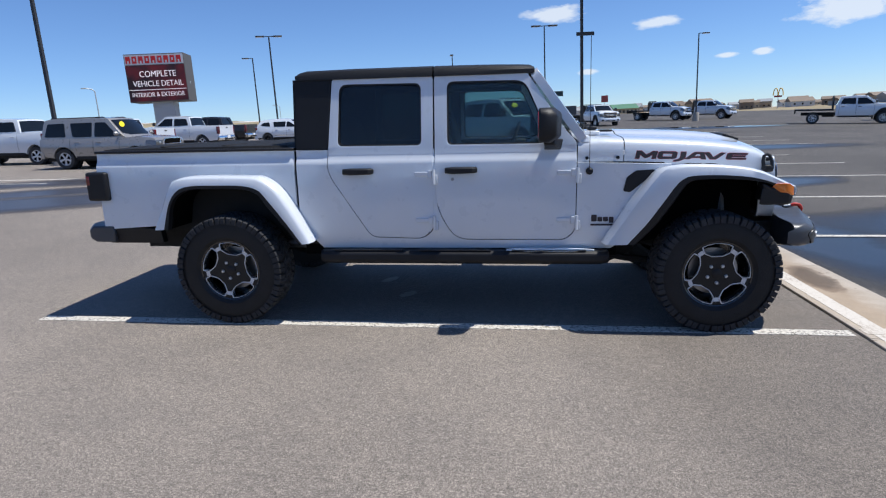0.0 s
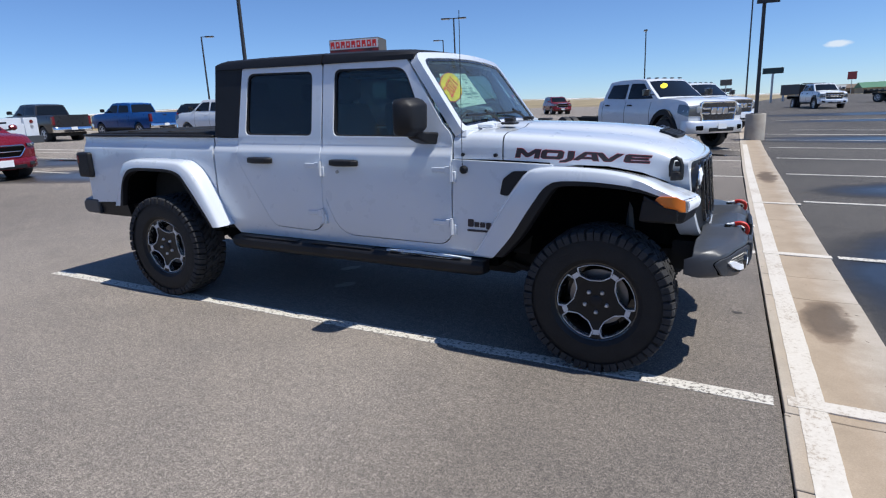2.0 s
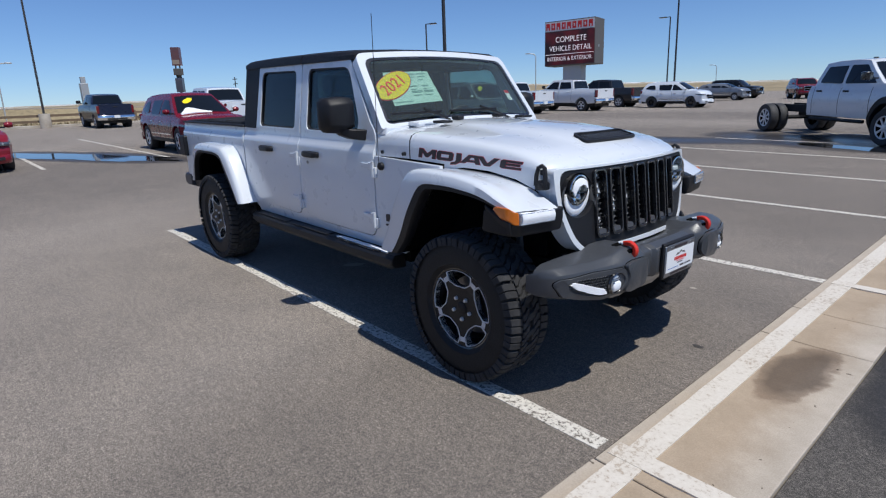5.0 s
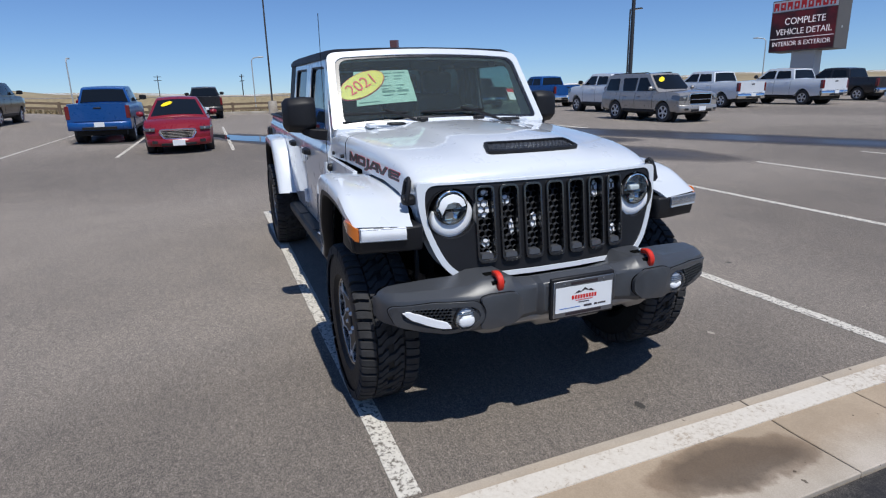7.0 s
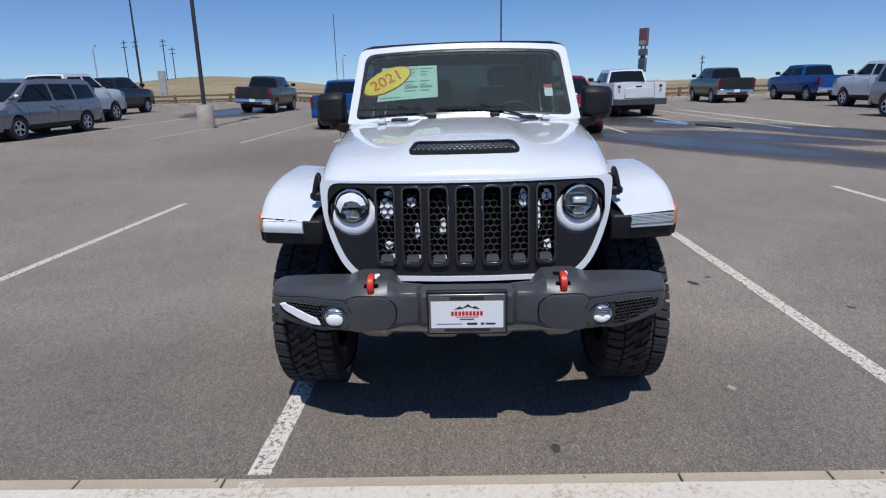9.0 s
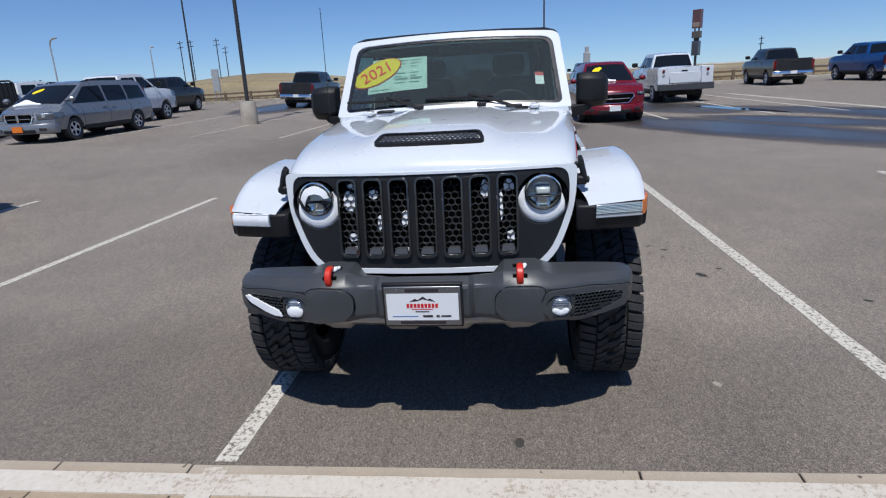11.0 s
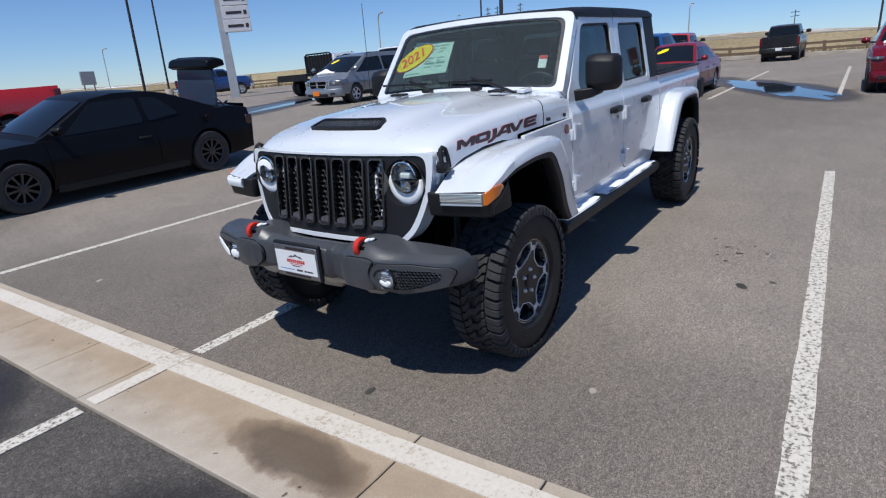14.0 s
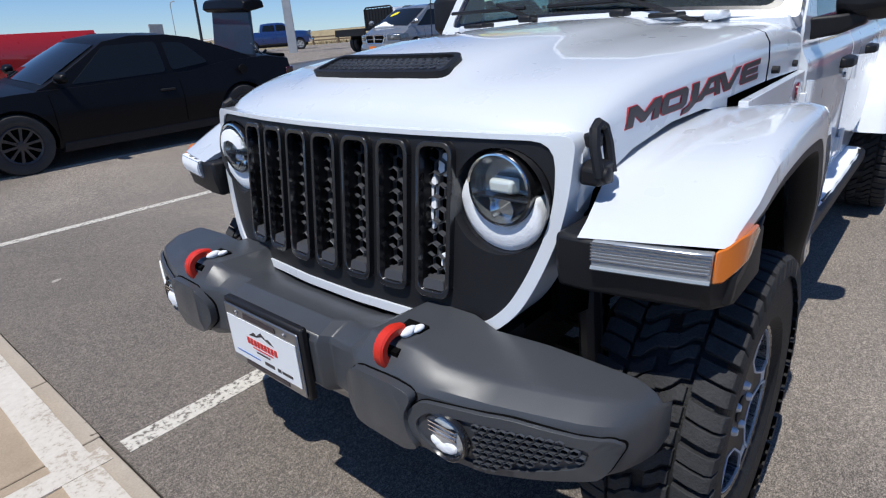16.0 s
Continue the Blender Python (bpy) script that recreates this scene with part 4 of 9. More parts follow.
SILVER = paint("silver_paint", (0.34, 0.32, 0.30), 0.35)
BLUE = paint("blue_paint", (0.005, 0.068, 0.26), 0.1, 0.28, 0.4)
DKBLUE = paint("dark_navy_paint", (0.009, 0.015, 0.042), 0.1, 0.28, 0.35)
BLACK = paint("black_paint", (0.011, 0.011, 0.013), 0.0, 0.28, 0.35)
CHAR = paint("graphite_paint", (0.020, 0.019, 0.021), 0.0, 0.28, 0.4)
MIDBLUE = paint("deep_blue_paint", (0.006, 0.035, 0.16), 0.0)
CANDY = paint("bright_red_paint", (0.52, 0.014, 0.014))
MAROON = paint("maroon_paint", (0.165, 0.004, 0.013), 0.1, 0.25, 0.4)
RED = paint("red_paint", (0.22, 0.010, 0.020), 0.05, 0.28, 0.4)
GREYV = paint("grey_blue_paint", (0.22, 0.235, 0.26), 0.35)
OFFWHITE = paint("fleet_white_paint", (0.72, 0.745, 0.775))

# ---------------- the white pickup ----------------
main_truck = thing("pickup_truck", at(0.092, 5.048), "white four-door pickup with black hardtop and knobbly mud tyres", "pickup truck")


def ys(x, z):
    """Half width of the body's side."""
    if z <= 1.292:
        return 0.795 - 0.027 * smooth_step(1.175, 1.245, z) - 0.03 * smooth_step(0.74, 0.54, z) - 0.012 * smooth_step(0.6, 1.25, x)
    return 0.768 - (z - 1.292) * 0.145


SIDE_Z = [0.58, 0.64, 0.7, 1.175, 1.19, 1.205, 1.22, 1.245, 1.292, 1.5, 1.7]


def flank(name, poly, material, parent, holes=(), proud=0.0, depth=0.025, label="", bevel=0.004, sides=(-1, 1)):
    """A skin panel on each flank of the cab or bed."""
    made = []
    for s in sides:
        bm = thick(sheet(poly, holes, [], SIDE_Z), lambda x, z: s * (ys(x, z) + proud), lambda x, z: s * (ys(x, z) + proud - depth))
        made.append(part(name, bm, material, parent, label, bevel=bevel, angle=30))
    return made


# cab sides: panel below and behind the doors
rear_door = [(-1.122, 1.12), (-0.812, 0.640), (-0.43, 0.628), (-0.346, 0.70), (-0.340, 1.786), (-1.074, 1.786), (-1.112, 1.30)]
front_door = [(-0.328, 0.86), (-0.185, 0.622), (0.60, 0.620), (0.664, 0.69), (0.664, 1.315), (0.60, 1.372), (0.318, 1.788), (-0.330, 1.786)]
rear_hole = rounded([(-1.043, 1.306), (-0.425, 1.303), (-0.425, 1.736), (-1.022, 1.742)], [0.04, 0.04, 0.05, 0.06])
front_hole = rounded([(-0.240, 1.303), (0.44, 1.300), (0.468, 1.372), (0.305, 1.734), (-0.240, 1.740)], [0.04, 0.04, 0.05, 0.07, 0.05])
rear_round, front_round = [0.14, 0.05, 0.08, 0.07, 0.03, 0.03, 0.1], [0.2, 0.09, 0.05, 0.06, 0.05, 0.03, 0.03, 0.03]


def beside(poly, gap, x0, x1, z1):
    """The stretch of an outline, moved outward by gap, that borders the panel below the waist."""
    n, out = len(poly), []
    for k in range(n):
        p, a, b = Vector(poly[k]), Vector(poly[k - 1]), Vector(poly[(k + 1) % n])
        d = ((p - a).normalized() + (b - p).normalized()).normalized()
        q = p + Vector((d.y, -d.x)) * gap
        if x0 < q.x < x1 and q.y < z1:
            out.append(tuple(q))
    return out


# cab sides: the panel round the lower edges of the doors
flank("body_side", [(-1.357, 1.283), (-1.1185, 1.283)] + beside(rounded(rear_door, rear_round), 0.006, -1.2, 0, 1.25) + [(-0.337, 1.279), (-0.3345, 1.279)] + beside(rounded(front_door, front_round), 0.006, -0.5, 0.69, 0.9)
      + [(0.671, 1.1665), (1.30, 1.150), (1.30, 1.065), (1.19, 0.95), (1.10, 0.80), (1.03, 0.63), (0.92, 0.552), (-1.20, 0.552), (-1.28, 0.64), (-1.357, 0.78)], WHITE, main_truck, bevel=0.002)
for nm, out, hole, rr, glass_mat in (("rear_door", rear_door, rear_hole, rear_round, GLASS_TINT), ("front_door", front_door, front_hole, front_round, GLASS_SIDE)):
    for s, door in zip((-1, 1), flank(nm, rounded(out, rr), WHITE, main_truck, [hole], proud=0.004, depth=0.03)):
        pane = thick(sheet(hole, (), [], SIDE_Z), lambda x, z: s * (ys(x, z) - 0.016), lambda x, z: s * (ys(x, z) - 0.020))
        w = part("window_pane", pane, glass_mat, door)
        w.visible_shadow = False
        inner = [((x - cx) * 0.965 + cx, (z - cz) * 0.95 + cz) for cx, cz in [(sum(p[0] for p in hole) / len(hole), sum(p[1] for p in hole) / len(hole))] for x, z in hole]
        part("window_seal", thick(sheet(hole, [inner], [], SIDE_Z), lambda x, z: s * (ys(x, z) - 0.004), lambda x, z: s * (ys(x, z) - 0.018)), BLACK_PLASTIC, door, "black rubber window seal")
        hx = -0.893 if nm == "rear_door" else -0.143
        yh = s * (ys(hx, 1.12) + 0.004)
        part("door_handle", loft([[(hx - 0.115, yh, 1.102), (hx - 0.115, yh, 1.146), (hx - 0.112, yh + s * 0.022, 1.140), (hx - 0.112, yh + s * 0.022, 1.108)],
                                  [(hx - 0.06, yh, 1.098), (hx - 0.06, yh, 1.150), (hx - 0.05, yh + s * 0.042, 1.142), (hx - 0.05, yh + s * 0.042, 1.104)],
                                  [(hx + 0.09, yh, 1.102), (hx + 0.09, yh, 1.150), (hx + 0.085, yh + s * 0.045, 1.142), (hx + 0.085, yh + s * 0.045, 1.108)],
                                  [(hx + 0.118, yh, 1.106), (hx + 0.118, yh, 1.146), (hx + 0.115, yh + s * 0.02, 1.140), (hx + 0.115, yh + s * 0.02, 1.112)]]), BLACK_PLASTIC, door, "black door handle", bevel=0.006)
        if nm == "front_door":
            part("door_lock", revolve([(yh, 0.012), (yh + s * 0.006, 0.011), (yh + s * 0.006, 0.0)], 14, centre=(hx - 0.06, 0, 1.062)), STEEL, door)
        kx = -0.345 if nm == "rear_door" else 0.664
        for kz in (1.100, 0.765):
            yk = s * (ys(kx, kz) + 0.003)
            bm = box(kx - 0.130, kx - 0.012, yk, yk + s * 0.012, kz - 0.014, kz + 0.016)
            box(kx - 0.035, kx - 0.006, yk, yk + s * 0.022, kz - 0.024, kz + 0.026, bm)
            part("hinge", bm, WHITE, door, bevel=0.004)
            part("hinge_pin", tube([(kx + 0.006, yk + s * 0.016, kz - 0.070), (kx + 0.006, yk + s * 0.016, kz + 0.034)], 0.012, 8), WHITE, door)
            part("hinge_leaf", box(kx + 0.012, kx + 0.034, yk - s * 0.008, yk + s * 0.014, kz - 0.075, kz - 0.005), WHITE, door, bevel=0.004)

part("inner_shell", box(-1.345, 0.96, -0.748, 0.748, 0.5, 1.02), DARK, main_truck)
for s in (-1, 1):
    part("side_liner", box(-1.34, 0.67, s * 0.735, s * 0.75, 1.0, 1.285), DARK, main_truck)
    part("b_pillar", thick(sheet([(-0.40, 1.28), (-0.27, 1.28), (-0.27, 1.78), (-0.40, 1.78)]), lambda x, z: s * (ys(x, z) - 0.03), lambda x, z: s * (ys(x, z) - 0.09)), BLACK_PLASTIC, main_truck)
# Near-black jamb: the shade of the shut lines is in its colour.
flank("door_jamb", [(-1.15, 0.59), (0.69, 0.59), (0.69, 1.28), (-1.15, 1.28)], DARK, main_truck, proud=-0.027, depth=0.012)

# hardtop
prof = lambda k, dz: [(-0.716 * k, 1.778), (-0.712 * k, 1.808), (-0.692 * k, 1.832 + dz), (-0.63 * k, 1.848 + dz), (-0.35 * k, 1.858 + dz), (0, 1.862 + dz), (0.35 * k, 1.858 + dz), (0.63 * k, 1.848 + dz), (0.692 * k, 1.832 + dz), (0.712 * k, 1.808), (0.716 * k, 1.778)]
rings = []
for x, k, dz in ((-1.352, 0.975, -0.032), (-1.335, 0.995, -0.012), (-1.28, 1.0, 0.0), (-0.9, 1.0, 0.006), (-0.342, 1.0, 0.006)):
    rings.append([(x, y, z) for y, z in prof(k, dz)])
part("rear_roof", loft(rings), BLACK_TOP, main_truck, "black textured hardtop roof", angle=30)
rings = [[(x, y, z) for y, z in prof(k, dz)] for x, k, dz in ((-0.328, 1.0, 0.006), (0.0, 0.997, 0.004), (0.25, 0.99, -0.002), (0.335, 0.985, -0.006), (0.372, 0.982, -0.022))]
part("front_roof", loft(rings), BLACK_TOP, main_truck, "black removable roof panel", angle=30)
flank("hardtop_quarter", rounded([(-1.352, 1.287), (-1.116, 1.287), (-1.080, 1.792), (-1.345, 1.792)], 0.015), BLACK_TOP, main_truck, proud=0.006, depth=0.05)
part("hardtop_back", thick(sheet([(-0.735, 1.287), (0.735, 1.287), (0.672, 1.785), (-0.672, 1.785)], [rounded([(-0.60, 1.34), (0.60, 1.34), (0.56, 1.74), (-0.56, 1.74)], 0.05)]), lambda x, z: 0.0, lambda x, z: 0.035), BLACK_TOP, main_truck).matrix_local = Matrix.Translation((-1.345, 0, 0)) @ Matrix.Rotation(radians(90), 4, "Z")
bw = part("back_window", thick(sheet(rounded([(-0.60, 1.34), (0.60, 1.34), (0.56, 1.74), (-0.56, 1.74)], 0.05)), lambda x, z: 0.0, lambda x, z: 0.005), GLASS_TINT, main_truck)
bw.matrix_local = Matrix.Translation((-1.338, 0, 0)) @ Matrix.Rotation(radians(90), 4, "Z")
bw.visible_shadow = False
part("cab_back", box(-1.358, -1.335, -0.77, 0.77, 0.6, 1.286), WHITE, main_truck)

# windscreen frame, in a leaning plane
W0, W1 = Vector((0.728, 0, 1.346)), Vector((0.378, 0, 1.812))
wdir = (W1 - W0).normalized()
wnor = Vector((wdir.z, 0, -wdir.x))
WL = (W1 - W0).length


def on_screen(bm, push):
    for v in bm.verts:
        u, d, q = v.co.x, v.co.y, v.co.z
        bow = 0.05 * (1 - (u / 0.75) ** 2)
        p = W0 + Vector((0, u, 0)) + wdir * q + wnor * (push - d + bow)
        v.co = p
    return bm


ucuts = [-0.6, -0.45, -0.3, -0.15, 0, 0.15, 0.3, 0.45, 0.6]
frame_out = rounded([(-0.765, -0.01), (0.765, -0.01), (0.708, WL), (-0.708, WL)], [0.02, 0.02, 0.06, 0.06])
screen = rounded([(-0.712, 0.016), (0.712, 0.016), (0.662, WL - 0.046), (-0.662, WL - 0.046)], [0.05, 0.05, 0.07, 0.07])
part("windscreen_frame", on_screen(thick(sheet(frame_out, [screen], ucuts, []), lambda x, z: 0.0, lambda x, z: 0.06), 0.0), WHITE, main_truck, bevel=0.008, angle=30)
ws = part("windscreen", on_screen(thick(sheet(screen, (), ucuts, []), lambda x, z: 0.012, lambda x, z: 0.016), 0.0), GLASS_FRONT, main_truck)
ws.visible_shadow = False
small = [(x * 0.962, 0.016 + (z - 0.016) * 0.93 + 0.020) for x, z in screen]
part("windscreen_border", on_screen(thick(sheet(screen, [small], ucuts, []), lambda x, z: 0.008, lambda x, z: 0.014), 0.0), BLACK_GLOSS, main_truck, "black printed border of the windscreen")


def sticker_outline(cx, cz, a, b, tilt, n=32):
    c, s = math.cos(radians(tilt)), math.sin(radians(tilt))
    return [(cx + a * math.cos(2 * math.pi * i / n) * c - b * math.sin(2 * math.pi * i / n) * s, cz + a * math.cos(2 * math.pi * i / n) * s + b * math.sin(2 * math.pi * i / n) * c) for i in range(n)]


def stick(name, poly, material, depth, parent, label="", cuts=ucuts):
    return part(name, on_screen(thick(sheet(poly, (), cuts, []), lambda x, z: depth, lambda x, z: depth + 0.002), 0.0), material, parent, label)


sheet_ob = stick("window_sticker", [(-0.575, 0.160), (-0.165, 0.170), (-0.175, 0.425), (-0.55, 0.430)], PAPER, 0.024, main_truck, "pale green price sheet behind the windscreen")
for k in range(9):
    z = 0.400 - 0.025 * k
    for u0, u1 in ((-0.39, -0.30), (-0.285, -0.205)):
        if (k * 7) % 5 != 1:
            stick("print_line", [(u0, z), (u1 - 0.02 * (k % 3), z), (u1 - 0.02 * (k % 3), z + (0.016 if k in (3, 6) else 0.007)), (u0, z + (0.016 if k in (3, 6) else 0.007))], INK, 0.0215, sheet_ob, cuts=())
stick("print_line", [(-0.56, 0.18), (-0.42, 0.18), (-0.42, 0.187), (-0.56, 0.187)], INK, 0.0215, sheet_ob, cuts=())
oval = stick("year_sticker", sticker_outline(-0.515, 0.320, 0.172, 0.084, 27), YELLOW, 0.017, main_truck, "oval yellow year sticker on the windscreen")
stick("sticker_rim", sticker_outline(-0.515, 0.320, 0.179, 0.090, 27), RED_INK, 0.0205, oval)
digits = letters("year_digits", "2021", 0.118, 0.0006, RED_INK, oval, Matrix.Identity(4), "red digits")
lean = Matrix.Rotation(radians(27), 4, "Z")
for v in digits.data.vertices:
    p = lean @ Vector((v.co.x * 0.98, v.co.y, 0))
    u, q = p.x - 0.515, p.y + 0.320
    v.co = W0 + Vector((0, u, 0)) + wdir * q + wnor * (0.05 * (1 - (u / 0.75) ** 2) - 0.0145 + v.co.z)
stick("service_sticker", [(0.545, 0.17), (0.60, 0.17), (0.595, 0.26), (0.54, 0.26)], PLATE, 0.02, main_truck, "small white and red sticker")
stick("sticker_stripe", [(0.545, 0.235), (0.597, 0.235), (0.595, 0.262), (0.54, 0.262)], RED_INK, 0.0185, main_truck)

# wipers
for y0, y1, yp in ((-0.69, -0.27, -0.12), (-0.17, 0.27, 0.47)):
    base = W0 + Vector((0.03, yp, -0.012))
    bm = tube([W0 + Vector((0.0, y0, 0)) + wdir * 0.065 + wnor * 0.05, W0 + Vector((0, y1, 0)) + wdir * 0.055 + wnor * 0.065], 0.008, 6)
    wiper = part("wiper", bm, BLACK_PLASTIC, main_truck)
    mid = W0 + Vector((0, (y0 + y1) / 2 + 0.06, 0)) + wdir * 0.075 + wnor * 0.075
    part("wiper_arm", tube([mid, mid.lerp(base, 0.5) + wnor * 0.012, base], 0.009, 6), BLACK_PLASTIC, wiper)
    part("wiper_pivot", revolve([(0, 0.022), (0.03, 0.018), (0.034, 0.0)], 12, "z", (base.x, base.y, base.z - 0.01)), BLACK_PLASTIC, wiper)

# bonnet
HX = [(0.740, 1.352, 0.762), (0.80, 1.358, 0.760), (1.0, 1.350, 0.746), (1.25, 1.338, 0.727), (1.5, 1.318, 0.706), (1.68, 1.294, 0.690), (1.80, 1.270, 0.679), (1.88, 1.247, 0.671), (1.935, 1.222, 0.666), (1.968, 1.198, 0.662), (1.982, 1.174, 0.662), (1.984, 1.150, 0.662)]


def bonnet_ring(X, z0, yb):
    f = smooth_step(1.2, 1.95, X)
    rise = 0.030 * smooth_step(1.87, 1.74, X) * (1 - 0.35 * smooth_step(1.5, 0.8, X))
    side = z0 - 0.040 * (1 - 0.3 * f)
    zb = min(1.168 - 0.040 * max(0.0, X - 0.95), side - 0.006)
    pts = [(yb, zb), (yb + 0.001, zb + 0.45 * (side - zb)), (yb - 0.004, zb + 0.78 * (side - zb)), (yb - 0.020, side - 0.004), (yb - 0.05, side + 0.008), (yb - 0.10, side + 0.016), (0.44, side + 0.026),
           (0.345, side + 0.031), (0.295, side + 0.031 + rise * 0.55), (0.255, side + 0.033 + rise * 0.95), (0.12, side + 0.038 + rise), (0, side + 0.04 + rise)]
    full = [(y, z) for y, z in pts] + [(-y, z) for y, z in pts[-2::-1]]
    return [(X + 0.085 * f * (1 - min(1, abs(y) / 0.66) ** 2), y, z) for y, z in full]


part("cowl", loft([bonnet_ring(x, z, y) for x, z, y in ((0.672, 1.345, 0.771), (0.70, 1.350, 0.769), (0.74, 1.352, 0.766), (0.80, 1.357, 0.763), (0.90, 1.354, 0.756), (0.984, 1.350, 0.7495))], closed=False), WHITE, main_truck, angle=50)
bonnet = part("bonnet", loft([bonnet_ring(*h) for h in [(0.991, 1.3505, 0.747)] + HX[3:]], closed=False), WHITE, main_truck, "white bonnet with raised centre scoop", angle=50)
part("cowl_panel", loft([[(0.69, -0.76, 1.30), (0.69, 0.76, 1.30), (0.69, 0.745, 1.352), (0.69, -0.745, 1.352)], [(0.752, -0.755, 1.30), (0.752, 0.755, 1.30), (0.752, 0.735, 1.345), (0.752, -0.735, 1.345)]]), WHITE, main_truck, bevel=0.006)
for s in (-1, 1):
    part("bonnet_hinge", box(0.735, 0.85, s * 0.50, s * 0.56, 1.345, 1.372), WHITE, bonnet, bevel=0.01)
    part("washer_nozzle", box(0.80, 0.87, s * 0.20 - 0.03, s * 0.20 + 0.03, 1.372, 1.398), BLACK_PLASTIC, bonnet, bevel=0.008)
    part("bonnet_bumper", box(0.86, 0.95, s * 0.40 - 0.05, s * 0.40 + 0.05, 1.362, 1.378), BLACK_PLASTIC, bonnet, bevel=0.006)
    part("bonnet_pin", revolve([(s * 0.748, 0.012), (s * 0.772, 0.011), (s * 0.773, 0)], 10, centre=(0.945, 0, 1.195)), BLACK_PLASTIC, main_truck)
    part("bonnet_pin", revolve([(s * 0.76, 0.012), (s * 0.779, 0.011), (s * 0.78, 0)], 10, centre=(0.735, 0, 1.195)), BLACK_PLASTIC, main_truck)


def honeycomb(u0, u1, v0, v1, cell, bar, place, inside=lambda u, v: True, depth=0.012):
    """Honeycomb bars over a stretch, put in place by place(u, v, depth)."""
    bm = bmesh.new()
    h = cell * math.sqrt(3) / 2
    row = 0
    v = v0
    while v <= v1 + 1e-6:
        u = u0 + (cell / 2 if row % 2 else 0)
        while u <= u1 + 1e-6:
            if inside(u, v):
                R, q = cell / math.sqrt(3), cell / math.sqrt(3) - bar
                ring = [[], [], []]
                for k in range(6):
                    a = radians(60 * k + 30)
                    ring[0].append(bm.verts.new(place(u + R * math.cos(a), v + R * math.sin(a), depth * 0.4)))
                    ring[1].append(bm.verts.new(place(u + q * math.cos(a), v + q * math.sin(a), 0)))
                    ring[2].append(bm.verts.new(place(u + q * math.cos(a), v + q * math.sin(a), depth)))
                for k in range(6):
                    j = (k + 1) % 6
                    bm.faces.new((ring[0][k], ring[0][j], ring[1][j], ring[1][k]))
                    bm.faces.new((ring[1][k], ring[1][j], ring[2][j], ring[2][k]))
            u += cell
        v += h
        row += 1
    return bm


# scoop insert on the front slope of the raised centre
def on_scoop(u, v, d):
    a, b = Vector((1.925, u, 1.277)), Vector((1.835, u, 1.306))
    bow = -0.028 * (u / 0.26) ** 2
    p = a.lerp(b, v / 0.094) + Vector((bow, 0, 0))
    return p + Vector((0.30, 0, 0.95)) * (0.010 - d)


bm = sheet(rounded([(-0.262, -0.012), (0.262, -0.012), (0.235, 0.106), (-0.235, 0.106)], 0.03), [rounded([(-0.245, 0.0), (0.245, 0.0), (0.222, 0.094), (-0.222, 0.094)], 0.025)], [-0.2, -0.1, 0, 0.1, 0.2])
thick(bm, lambda x, z: 0.0, lambda x, z: 0.03)
for v in bm.verts:
    v.co = on_scoop(v.co.x, v.co.z, v.co.y - 0.004)
scoop = part("scoop_frame", bm, BLACK_PLASTIC, bonnet, "black scoop surround")
part("scoop_mesh", honeycomb(-0.225, 0.225, 0.012, 0.085, 0.024, 0.0028, on_scoop), MESH_GREY, scoop)
# Near-black sheet under the mesh, painted for the shade inside the scoop.
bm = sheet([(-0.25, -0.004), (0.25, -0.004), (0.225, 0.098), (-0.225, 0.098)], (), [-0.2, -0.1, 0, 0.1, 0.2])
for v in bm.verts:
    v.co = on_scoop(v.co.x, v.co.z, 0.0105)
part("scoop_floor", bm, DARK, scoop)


# grille
def gx(y, z):
    return 2.142 - 0.080 * (y / 0.66) ** 2 - (z - 0.75) * 0.125


def on_grille(bm, lift=0.0):
    for v in bm.verts:
        y, d, z = v.co.x, v.co.y, v.co.z
        v.co = (gx(y, z) + lift - d, y, z)
    return bm


half_out = [(0.495, 0.728), (0.565, 0.79), (0.606, 0.87), (0.643, 0.975), (0.657, 1.06), (0.662, 1.178)]
half_in = [(0.478, 0.751), (0.540, 0.806), (0.580, 0.882), (0.616, 0.98), (0.629, 1.06), (0.622, 1.166)]
g_out = rounded(half_out + [(-y, z) for y, z in half_out[::-1]], [0.06, 0.05, 0.05, 0.05, 0.05, 0.03, 0.03, 0.05, 0.05, 0.05, 0.05, 0.06])
g_in = rounded(half_in + [(-y, z) for y, z in half_in[::-1]], [0.05, 0.04, 0.05, 0.05, 0.05, 0.07, 0.07, 0.05, 0.05, 0.05, 0.04, 0.05])
GC = [-0.5, -0.3, -0.1, 0.1, 0.3, 0.5]
grille = part("grille_surround", on_grille(thick(sheet(g_out, [g_in], GC, [0.85, 0.95, 1.05]), lambda x, z: 0.0, lambda x, z: 0.11)), WHITE, main_truck, "white rim round the grille", bevel=0.01, angle=30)
slots = [rounded([(0.119 * k - 0.037, 0.815), (0.119 * k + 0.037, 0.815), (0.119 * k + 0.037, 1.146), (0.119 * k - 0.037, 1.146)], 0.022) for k in range(-3, 4)]
lamps = [[(s * 0.510 + 0.114 * math.cos(2 * math.pi * i / 36), 1.036 + 0.114 * math.sin(2 * math.pi * i / 36)) for i in range(36)] for s in (-1, 1)]
part("grille_panel", on_grille(thick(sheet(g_in, slots + lamps, GC, [0.85, 0.95, 1.05]), lambda x, z: 0.006, lambda x, z: 0.03)), BLACK_PLASTIC, grille, "matt black seven-slot grille panel", bevel=0.004, angle=25)
